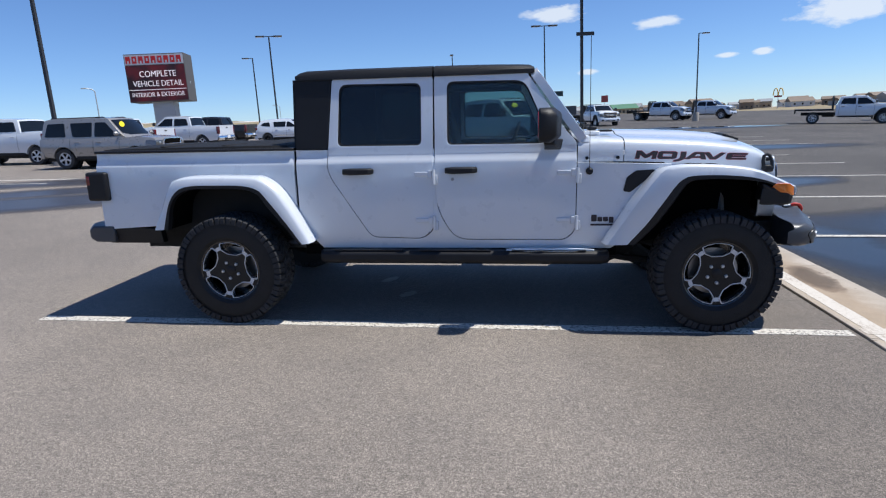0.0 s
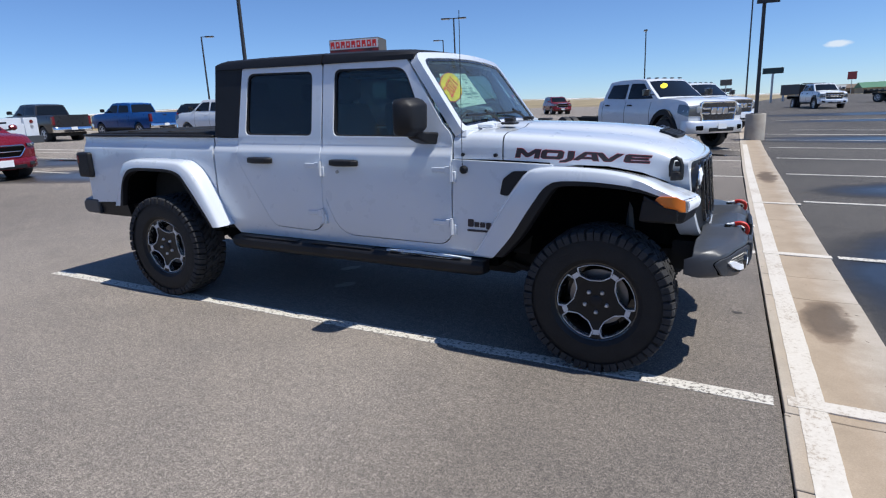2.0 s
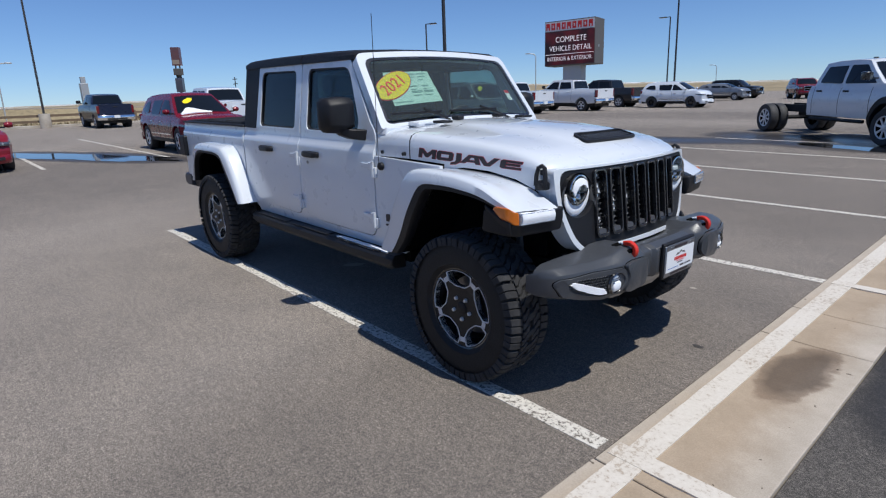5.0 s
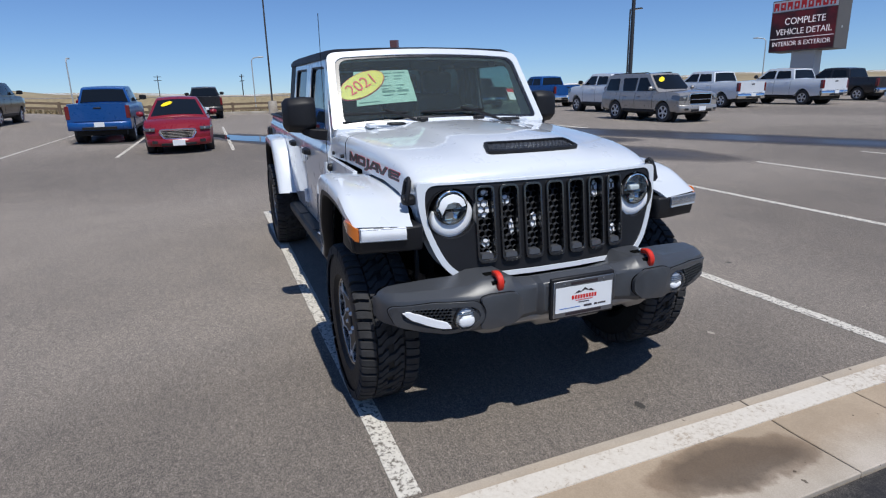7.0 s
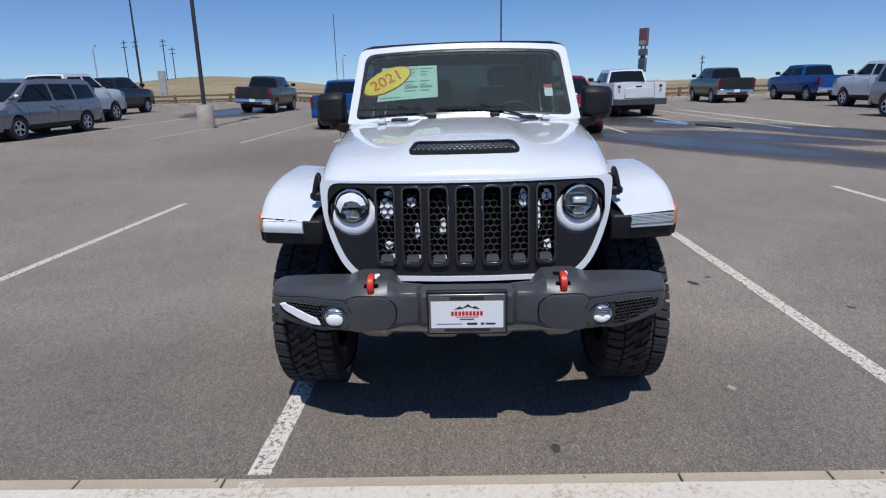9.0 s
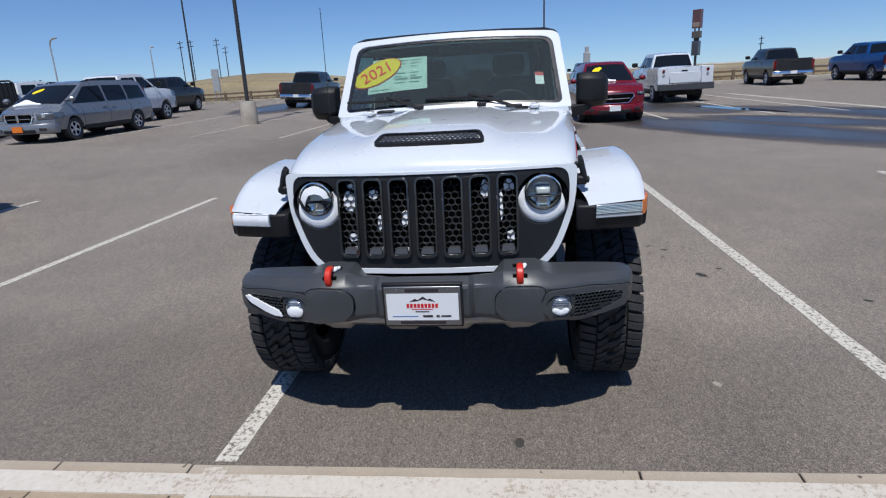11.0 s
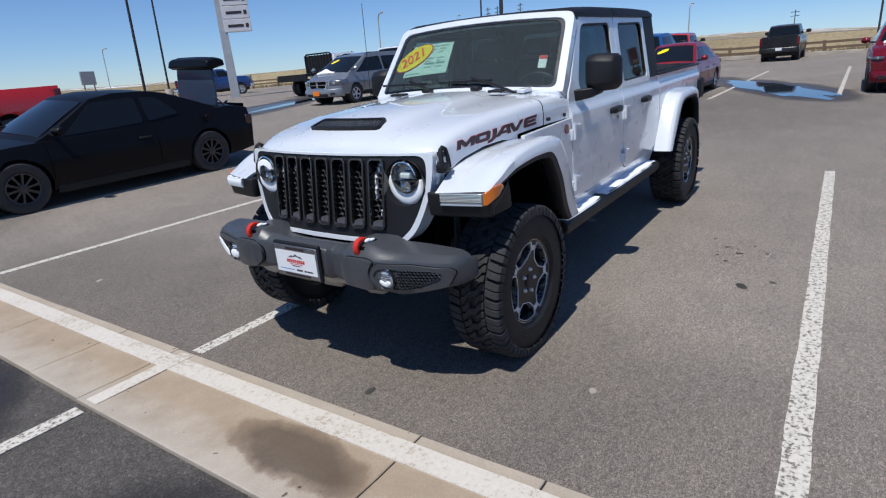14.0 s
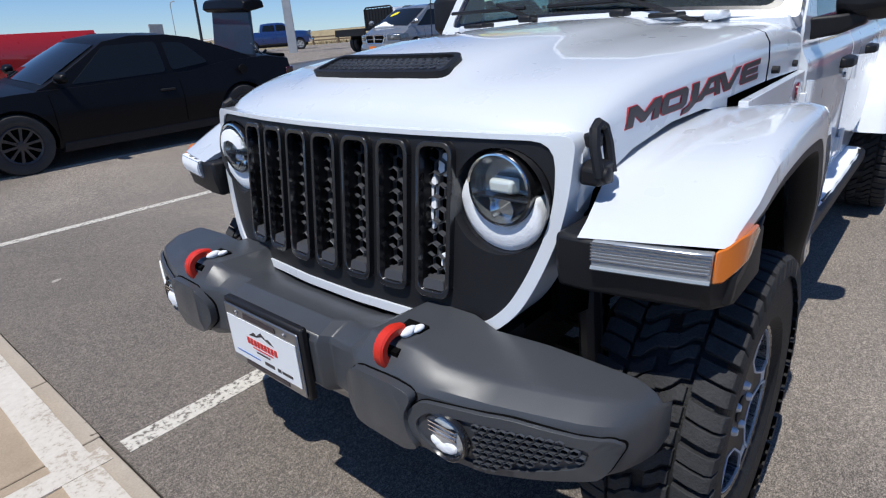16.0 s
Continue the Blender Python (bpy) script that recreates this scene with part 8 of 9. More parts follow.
chassis_truck(at(-0.7, 21.2, -41), "white crew-cab chassis truck with bare frame rails", bed=False, wb=5.0, sticker=-0.7, sunshade=False)
chassis_truck(at(-0.1, 29.6, -41), "white crew-cab chassis truck parked behind another", bed=False, wb=5.0)
chassis_truck(at(-19.4, -16.2, 180), "white work truck with black flatbed", wb=3.9)
chassis_truck(at(8.3, 58.5, -75), "white work truck with black flatbed facing the aisle")
chassis_truck(at(16.6, 68.5, -38), "white work truck with black flatbed")
chassis_truck(at(21.8, 70.0, -38), "white work truck with black flatbed")
chassis_truck(at(25.6, 48.5, -25), "white crew-cab work truck with flatbed")
chassis_truck(at(33.5, 53.0, -25), "white work truck with black flatbed")

# service truck
ut = pickup(at(-22.9, 12.3, 180, 0.97), WHITE, "white service truck with utility body")
x0, x1 = -1.785 - 1.35, -1.15
for s in (-1, 1):
    locker = part("utility_locker", box(x0, x1, s * 0.62, s * 1.08, 0.72, 1.42), WHITE, ut, "white utility body locker", bevel=0.015)
    for xa, xb in ((x0 + 0.05, x0 + 0.65), (x0 + 0.7, x1 - 0.05)):
        part("locker_door", box(xa, xb, s * 1.075, s * 1.092, 0.8, 1.36), WHITE, locker, bevel=0.006)
    part("tail_lamp", revolve([(x0 - 0.02, 0.0), (x0 - 0.02, 0.06), (x0 + 0.02, 0.06)], 14, "x", (0, s * 0.86, 1.28)), RED_LENS, locker)
    part("reverse_lamp", revolve([(x0 - 0.02, 0.0), (x0 - 0.02, 0.05), (x0 + 0.02, 0.05)], 14, "x", (0, s * 0.86, 1.12)), CLEAR, locker)
part("step_bumper", box(x0 - 0.22, x0 + 0.05, -1.08, 1.08, 0.52, 0.78), GREY_PLASTIC, ut, "dark step bumper", bevel=0.02)
part("utility_tailgate", box(x0 - 0.01, x0 + 0.05, -0.6, 0.6, 0.8, 1.22), WHITE, ut, bevel=0.01)

# black coupe with its boot open
cf, cr = 1.475, -1.475
coupe_spec = dict(width=1.92, wb=2.95, front=0.94, rear=1.12, tyre=0.355, sill=0.24, belt=0.90, nose=0.12, tailr=0.08, soft=0.075, arch=1.13, inset=-0.005, tyre_w=0.26, spokes=10,
                  bow=0.34, bow_r=0.2, crown=0.035, roof_soft=0.09, handle_mat=BLACK_PLASTIC, rim_trim=BLACK_GLOSS, top=[(cr - 1.10, 0.42), (cr - 1.12, 0.72), (cr - 1.06, 1.0), (cr - 0.55, 1.065), (cr + 0.15, 1.05), (cr + 0.7, 0.97), (cf - 0.9, 0.925), (cf - 0.1, 0.915), (cf + 0.5, 0.88), (cf + 0.9, 0.80), (cf + 0.94, 0.62)],
                  cab=[(cr - 0.42, 1.02), (cr + 0.55, 1.385), (cf - 1.18, 1.40), (cf - 0.30, 0.93)], roof=[(cr + 0.85, 1.435), (cf - 1.6, 1.45)], tumble=0.22,
                  windows=[[(cr + 0.42, 1.06), (cr + 0.98, 1.0), (cr + 0.98, 1.355), (cr + 0.70, 1.33)], [(cr + 1.06, 0.99), (cf - 0.62, 0.955), (cf - 1.15, 1.35), (cr + 1.06, 1.365)]],
                  doors=[cr + 0.92, cf - 0.42], handles=[cr + 1.12], lamp=(0.6, 0.72), tail_lamp=(0.72, 0.88), tail_w=0.5, grille=(0.56, 0.72, 0.6), bars=1, bar_mat=DARK, bumper=(0.2, 0.46), mirror_h=0.13, no_rear_bumper=True)
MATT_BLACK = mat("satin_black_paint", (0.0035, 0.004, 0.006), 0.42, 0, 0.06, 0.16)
# The lid's black paint with sky reflection and sun mixed into its colour.
LID_SKYLIT = varied(mat("skylit_black_lid", (0.026, 0.042, 0.072), 0.35, 0, 0.3, 0.3), (0.026, 0.042, 0.072), 0.15, 4, 60)
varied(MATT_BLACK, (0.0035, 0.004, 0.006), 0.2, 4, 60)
DARK_RIM = mat("gunmetal_rim", (0.07, 0.07, 0.075), 0.35, 0.6)
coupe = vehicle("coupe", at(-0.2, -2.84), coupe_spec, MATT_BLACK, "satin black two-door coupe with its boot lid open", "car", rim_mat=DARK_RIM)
lid = part("boot_lid", loft([[(cr - 0.52 - 0.06 * k + o, y * (1 - 0.08 * k), 1.02 + 0.76 * k) for y, o in ((-0.60, 0.0), (-0.3, -0.03), (0.3, -0.03), (0.60, 0.0), (0.59, 0.05), (-0.59, 0.05))] for k in (0.0, 0.35, 0.7, 0.95)]), LID_SKYLIT, coupe, "raised boot lid", bevel=0.02, segments=3)
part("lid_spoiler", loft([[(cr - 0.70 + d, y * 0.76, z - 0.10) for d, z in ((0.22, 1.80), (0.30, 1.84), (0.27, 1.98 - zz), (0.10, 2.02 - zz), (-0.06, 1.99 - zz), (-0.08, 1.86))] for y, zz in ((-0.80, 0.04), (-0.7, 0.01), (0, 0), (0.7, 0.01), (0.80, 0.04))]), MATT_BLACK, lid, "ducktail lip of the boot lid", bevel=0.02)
for s in (-1, 1):
    part("lid_arm", tube([(cr - 0.95, s * 0.62, 1.0), (cr - 0.62, s * 0.62, 1.08), (cr - 0.44, s * 0.62, 1.25)], 0.012, 6), STEEL, lid)
part("boot_opening", box(cr - 1.0, cr - 0.46, -0.66, 0.66, 0.98, 1.068), DARK, coupe)
part("boot_cargo", tube([(cr - 0.85, 0.3, 1.07), (cr - 0.80, 0.45, 1.12), (cr - 0.68, 0.5, 1.07)], 0.02, 6), BLACK_PLASTIC, coupe)
part("fuel_flap", revolve([(0.93, 0.07), (0.952, 0.066), (0.952, 0)], 18, centre=(cr - 0.05, 0, 0.93)), MATT_BLACK, coupe)
SMOKED = mat("smoked_red_lens", (0.03, 0.002, 0.003), 0.15, 0, 1.0)
for ob in coupe.children:
    if ob.name.startswith("tail_lamp"):
        ob.data.materials[0] = SMOKED

# ---------------- kerb strip, bay lines, wet patches ----------------
joints = [LY0, -38, -32, -26, -20, -15, -12, -9.0, -6.2, -3.4, -1.2, 0.9, 2.46, 3.38, 4.01, 5.90, 6.50, 9.0, 11.6, 14.4, 17.2, 20.0]
pan = setting("kerb_strip", strip(PX0 + 0.01, PX0 + 0.02, [LY0, -44.1], -0.02, 0.01), PAN, "concrete gutter strip between two lots", "concrete strip")
rng = random.Random(11)
for a, b in zip(joints, joints[1:]):
    e0, e1 = rng.uniform(-0.006, 0.006), rng.uniform(-0.008, 0.008)
    cuts = [a + 0.004 + (b - a - 0.008) * i / 6 for i in range(7)]
    rings = [[(x + kerb_dx(y), y, z) for x, y, z in ring] for ring in [[(PX0 + 0.012 + e0 + 0.004 * noise.noise((0, y * 3, 1)), y, lot_h(y) - 0.02), (PX0 + 0.012 + e0 + 0.004 * noise.noise((0, y * 3, 1)), y, lot_h(y) + 0.016), ((PX0 + PX1) / 2, y, lot_h(y) + 0.008), (PX1 - 0.012 + e1 + 0.006 * noise.noise((5, y * 3, 1)), y, lot_h(y) + 0.014), (PX1 - 0.012 + e1, y, lot_h(y) - 0.03)] for y in cuts]]
    part("slab", loft(rings), PAN, pan, bevel=0.005)
for y0 in (20.0, 24.4, 30, 36, 42, 48, 56):
    part("slab", strip(PX0 + 0.012, PX1 - 0.012, [y0 + 0.004, y0 + (4.4 if y0 < 24 else 6) - 0.004], 0.012, 0.04), PAN, pan, bevel=0.005)


def bay_line(x0, x1, y, w=0.10, dz=0.003, material=LINE, label="worn white parking bay line", n=24, skew=0.0):
    bm = bmesh.new()
    rows = []
    for i in range(n + 1):
        x = x0 + (x1 - x0) * i / n
        j = 0.006 * noise.noise((x * 4, y, 0)) + skew * (x - x1)
        h = lot_h(y, x)
        rows.append([(x, y - w / 2 + j, h + dz), (x, y + w / 2 + j, h + dz), (x, y + w / 2 + j, h - 0.002), (x, y - w / 2 + j, h - 0.002)])
    return setting("parking_line", loft(rows, bm=bm), material, label, "road marking")


BAYS = [4.15 + 3.07 * k for k in range(-5, -1)] + [0.70, 4.14, 7.29, 10.22, 13.12, 16.08, 19.1, 22.1]
for y in BAYS:
    bay_line(-3.45, PX0 - 0.03, y, skew={7.29: 0.0215, 0.70: -0.042}.get(y, 0.0))
for k in range(-5, 8):
    bay_line(PX1 + 0.03, 9.2, 4.13 + 3.09 * k + 0.12 * k * (k > 0), 0.10)
for k in range(-4, 6):
    bay_line(-18.6, -12.6, 1.2 + 2.88 * k)
for k in range(-3, 6):
    bay_line(-24.8, -18.7, 1.2 + 2.88 * k)
for y in (14.5, 15.7):
    bay_line(-24.5, -12.4, y)
for k in range(0, 5):
    bay_line(4.5, 13.5, 26.5 + 3.3 * k, 0.12)
for i in range(8):
    y0 = -3.4 + 3.05 * i
    cuts = [y0 + 3.05 * j / 40 for j in range(41)]
    rows = [[(x + kerb_dx(y), y, z) for x, y, z in row] for row in [[(PX0 + 0.072 + 0.003 * noise.noise((1, y * 6, 0)), y, lot_h(y) + 0.0165), (PX0 + 0.198 + 0.004 * noise.noise((4, y * 5, 0)), y, lot_h(y) + 0.0165), (PX0 + 0.198, y, lot_h(y) + 0.008), (PX0 + 0.072, y, lot_h(y) + 0.008)] for y in cuts]]
    setting("kerb_paint", loft(rows), BAND, "flaking white paint band on the concrete", "road marking")
setting("kerb_paint", box(PX0 + 0.03, PX1 - 0.03, 4.085, 4.19, 0.005, 0.0185), BAND, "white bay line carried across the concrete", "road marking")
for y in (0.70, 7.27, 10.22):
    setting("kerb_paint", box(PX0 + 0.03, PX1 - 0.03, y - 0.05, y + 0.05, lot_h(y) + 0.005, lot_h(y) + 0.0185), BAND, "white bay line carried across the concrete", "road marking")


def pool(name, cx, cy, rx, ry, turn, material, label, seed, dz=0.0025, rough=0.35, category="wet patch"):
    """A flat patch with an uneven rim."""
    bm = bmesh.new()
    n = 72
    c, s = math.cos(radians(turn)), math.sin(radians(turn))
    ring = []
    for i in range(n):
        a = 2 * math.pi * i / n
        k = 1 + rough * noise.noise((2.2 * math.cos(a) + seed, 2.2 * math.sin(a), seed)) + 0.3 * rough * noise.noise((7 * math.cos(a) + seed, 7 * math.sin(a), seed))
        u, v = rx * k * math.cos(a), ry * k * math.sin(a)
        x, y = cx + c * u - s * v, cy + s * u + c * v
        ring.append(bm.verts.new((x, y, lot_h(y, x) + dz)))
    f = bm.faces.new(ring)
    bmesh.ops.triangulate(bm, faces=[f])
    return setting(name, bm, material, label, category)


pool("puddle", -15.7, 5.15, 4.1, 0.62, 23, WATER, "shallow meltwater puddle reflecting the sky", 4, 0.005, category="puddle")
pool("puddle", -15.2, 12.6, 2.4, 0.28, 14, WATER, "thin meltwater puddle", 6, 0.005, category="puddle")
pool("puddle", 0.6, 17.9, 1.8, 0.4, -20, WATER, "shallow puddle by the chassis truck", 8, 0.005, category="puddle")
pool("puddle", -12.5, -12.0, 4.0, 0.35, 26, WATER, "thin meltwater puddle", 11, 0.005, category="puddle")
pool("puddle", 7.2, 9.4, 1.5, 0.3, 10, WATER, "small puddle on the darker asphalt", 16, 0.003, category="puddle")
pool("puddle", 12.5, 47, 8.0, 1.0, 3, WATER, "long puddle by the work trucks", 18, 0.004, category="puddle")
for i, (x, y, r) in enumerate(((2.447, 5.43, 0.035), (0.35, 6.83, 0.05), (0.22, 7.0, 0.025), (-0.3, 6.72, 0.03), (-0.42, 6.62, 0.022), (-0.22, 6.58, 0.018), (-0.5, 6.8, 0.016), (-0.35, 6.9, 0.014), (0.9, 7.7, 0.028), (-0.6, 6.5, 0.02), (-0.1, 6.66, 0.02), (3.0, 1.2, 0.03))):
    pool("oil_spot", x, y, r, r * 0.6, 30 * i, OIL, "small dark oil spot on the asphalt", 40 + i, 0.0022, category="stain")
pool("pale_spot", 1.945, 6.425, 0.024, 0.017, 20, CONCRETE, "pale scuff on the asphalt", 60, 0.0022, category="stain")
# Two pale concrete-toned spots laid on the asphalt below the pickup.
pool("pale_spot", -0.84, 5.33, 0.10, 0.05, 60, CONCRETE, "pale mark on the asphalt under the pickup", 62, 0.0022, category="stain")
pool("pale_spot", -0.585, 4.89, 0.10, 0.05, 60, CONCRETE, "pale mark on the asphalt under the pickup", 63, 0.0022, category="stain")
pool("pale_spot", 2.2, 2.0, 0.035, 0.022, 20, CONCRETE, "pale scuff on the asphalt", 61, 0.0022, category="stain")


# ---------------- lamp poles, signs, fence ----------------
def lamp_pole(x, y, height, arms=(), base=True, dim=0.058):
    """A dark square pole, upright in the true world, with flat lamp heads on short arms."""
    foot = LOT @ Vector((x, y, lot_h(y, x)))
    ob = new("lamp_pole")
    ob.matrix_world = Matrix.Translation(foot)
    tagged(ob, "dark bronze parking-lot lamp pole on a concrete base" if base else "dark bronze parking-lot lamp pole", "lamp post", "parking-lot lamps")
    z0 = 0.0
    if base:
        part("concrete_base", revolve([(-0.1, 0.31), (0.84, 0.31), (0.87, 0.29), (0.87, 0.0)], 28, "z"), CONCRETE, ob)
        z0 = 0.85
    d = dim
    part("pole", loft([[(-d, -d, z0), (d, -d, z0), (d, d, z0), (-d, d, z0)], [(-d * 0.75, -d * 0.75, height), (d * 0.75, -d * 0.75, height), (d * 0.75, d * 0.75, height), (-d * 0.75, d * 0.75, height)]]), POLE, ob)
    part("base_plate", box(-0.16, 0.16, -0.16, 0.16, z0, z0 + 0.04), POLE, ob, bevel=0.01)
    for a in arms:
        c, s = math.cos(radians(a)), math.sin(radians(a))
        head = part("lamp_head", box(0.35, 1.05, -0.17, 0.17, height - 0.05, height + 0.05), POLE, ob, bevel=0.02)
        head.rotation_euler.z = radians(a)
        part("lamp_lens", box(0.45, 1.0, -0.13, 0.13, height - 0.058, height - 0.048), CLEAR, head)
        part("arm", box(0.0, 0.36, -0.03, 0.03, height - 0.03, height + 0.03), POLE, ob).rotation_euler.z = radians(a)
    return ob


lamp_pole(-18.1, 21.95, 12.5, (), dim=0.066)
for x, y, h, arms in ((-39.5, 39.0, 7.6, (30,)), (-19.2, 47.35, 8.3, (20, 200)), (-26.6, 60.3, 8.1, (200,)), (3.0, 49.5, 8.4, (10, 190)), (18.8, 62.8, 8.5, (10,)), (-5.8, 62.4, 7.8, (100,)), (2.98, 23.3, 12.0, (0, 180)), (-39.6, 7.9, 12.0, (0,)), (-17.3, -4.7, 12.0, (0, 180)), (-43.0, -21.0, 10.5, ()), (-14.3, -26.85, 11.0, ()), (-22.6, -38.4, 12.0, ())):
    lamp_pole(x, y, h, arms)
setting("pole_sign", box(-0.35, 0.3, -0.02, 0.02, 0, 0.13), POLE, "small dark blade sign on the lamp pole", "sign", pose(2.98, 23.15, 4.25), kind="")


def street_light(x, y, h, reach, turn):
    """A galvanised roadside light with a curved arm."""
    foot = LOT @ Vector((x, y, land(x, y)))
    ob = new("street_light")
    ob.matrix_world = Matrix.Translation(foot) @ Matrix.Rotation(radians(turn), 4, "Z")
    tagged(ob, "galvanised roadside light with a curved arm", "street light", "road lights")
    part("column", tube([(0, 0, -0.3), (0, 0, h * 0.7), (0, 0, h - 0.5), (reach * 0.3, 0, h - 0.12), (reach, 0, h)], 0.075, 8), GALV, ob)
    part("lantern", box(reach - 0.1, reach + 0.6, -0.13, 0.13, h - 0.08, h + 0.08), GALV, ob, bevel=0.03)


for x, y, h, turn in ((-53.5, -42.0, 7.3, 60), (-73.6, -43.6, 8.0, 200), (-85, 10, 8.0, 90), (-81, -12, 7.1, 180), (-52, -108, 9, 90), (-60, 80, 7.6, 217), (-60, 148, 7.0, 200)):
    street_light(x, y, h, 1.1, turn)

# big roadside sign with a lit message board
SIGN_GREY = varied(mat("sign_cabinet_grey", (0.10, 0.094, 0.09), 0.6), (0.10, 0.094, 0.09), 0.1, 1)
LED = mat("led_board", (0.05, 0.006, 0.01), 0.5)
led_tone = ramp(LED, noise_of(LED, 0.55, 3, 0.5), [(0.42, (0.014, 0.004, 0.007)), (0.62, (0.10, 0.006, 0.010))])
link(LED, led_tone, shader(LED).inputs["Base Color"])
link(LED, led_tone, shader(LED).inputs["Emission Color"])
shader(LED).inputs["Emission Strength"].default_value = 0.3
LED_TEXT = mat("led_text", (0.8, 0.75, 0.75), 0.5)
shader(LED_TEXT).inputs["Emission Color"].default_value = (0.9, 0.8, 0.82, 1)
shader(LED_TEXT).inputs["Emission Strength"].default_value = 0.35
HEADER = varied(mat("sign_header_white", (0.6, 0.6, 0.62), 0.4), (0.6, 0.6, 0.62), 0.05, 2)
sign_yaw = math.degrees(math.atan2(1.15, 4.8))
big = thing("roadside_sign", Matrix.Translation((-30.1, 48.35, -0.15)) @ Matrix.Rotation(radians(sign_yaw), 4, "Z"), "tall grey sign with a red lit message board", "sign")
big.rotation_euler = (0, 0, radians(sign_yaw))
SW = 2.46
part("cabinet", box(-SW, SW, 0.0, 2.3, 3.42, 7.42), SIGN_GREY, big, bevel=0.02)
part("post", box(-0.75, 1.05, 0.35, 1.55, -0.4, 3.45), mat("sign_post_grey", (0.42, 0.43, 0.44), 0.6), big, bevel=0.02)
part("header_panel", box(-SW + 0.05, SW - 0.05, -0.03, 0.01, 6.52, 7.34), HEADER, big)
board = part("message_board", box(-SW + 0.05, SW - 0.05, -0.03, 0.01, 3.5, 6.46), LED, big, "dark red LED board with white words")
for k in range(9):
    xx = -SW + 0.34 + 0.52 * k
    part("header_mark", box(xx - 0.19, xx + 0.19, -0.045, -0.028, 6.64, 7.22), RED_INK, big)
    part("header_gap", box(xx - 0.06, xx + 0.06, -0.05, -0.04, 6.82 if k % 2 else 6.64, 7.06 if k % 2 else 6.86), HEADER, big)
up = Matrix.Rotation(radians(90), 4, "X")
for text, size, z, x in (("COMPLETE", 0.72, 5.72, 0.15), ("VEHICLE DETAIL", 0.66, 4.93, 0.1), ("INTERIOR & EXTERIOR", 0.50, 4.02, 0.0)):
    letters("message_line", text, size, 0.01, LED_TEXT, board, Matrix.Translation((x, -0.045, z)) @ up @ Matrix.Diagonal((0.86, 1, 1, 1)))
part("message_rule", box(-SW + 0.1, SW - 0.1, -0.045, -0.028, 4.42, 4.47), LED_TEXT, board)
part("vent_cap", box(SW, SW + 0.02, 0.9, 1.05, 4.9, 5.1), GALV, big)

# brand pylon with four panels
py = thing("brand_pylon", Matrix.Translation((-19.9, -26.1, 0.4)) @ Matrix.Rotation(radians(-38), 4, "Z"), "grey pylon with stacked white brand panels", "sign")
part("mast", loft([[(-0.28, -0.16, -0.3), (0.28, -0.16, -0.3), (0.28, 0.16, -0.3), (-0.28, 0.16, -0.3)], [(-0.2, -0.14, 9.0), (0.2, -0.14, 9.0), (0.2, 0.14, 9.0), (-0.2, 0.14, 9.0)]]), GALV, py, bevel=0.02)
for k in range(5):
    z = 4.0 + 0.78 * k
    panel = part("panel", box(-1.75, -0.1, -0.2, 0.2, z, z + 0.745), HEADER, py, bevel=0.02)
    part("panel_mark", box(-1.3, -0.35, 0.2, 0.215, z + 0.28, z + 0.44), DECAL_DARK, panel)
    part("panel_mark", box(-1.6, -1.42, 0.2, 0.215, z + 0.24, z + 0.48), DECAL_DARK, panel)

# tall stacked roadside boards to the west
tw = thing("stacked_sign", Matrix.Translation((-108.9, 38.8, -1.3)) @ Matrix.Rotation(radians(48), 4, "Z") @ Matrix.Scale(0.82, 4), "tall stack of red and brown roadside boards", "sign")
part("mast", box(-0.2, 0.2, -0.2, 0.2, -3.0, 9.0), POLE, tw)
part("mast", box(-0.55, -0.35, -0.15, 0.15, 4.0, 12.5), POLE, tw), part("mast", box(0.35, 0.55, -0.15, 0.15, 4.0, 12.5), POLE, tw)
for z0, z1, w, m_ in ((9.6, 13.4, 0.9, paint("faded_red_board", (0.10, 0.022, 0.028), 0, 0.5)), (7.6, 9.0, 0.85, SIGN_GREY), (4.0, 7.0, 0.75, paint("navy_board", (0.03, 0.04, 0.075), 0, 0.5))):
    part("board", box(-w, w, -0.6, 0.6, z0, z1), m_, tw, bevel=0.04)
part("board_print", box(-0.75, 0.75, -0.62, -0.6, 9.9, 10.8), mat("pale_print", (0.3, 0.24, 0.2), 0.6), tw)
ob = thing("utility_cabinet", pose(-49.5, 12.2, 0.0), "pale grey steel cabinet by the fence", "cabinet")
part("cabinet_body", box(-0.3, 0.3, -0.26, 0.26, -0.3, 2.6), GALV, ob, bevel=0.02)
part("cabinet_cap", box(-0.2, 0.2, -0.16, 0.16, 2.6, 3.1), GALV, ob, bevel=0.02)

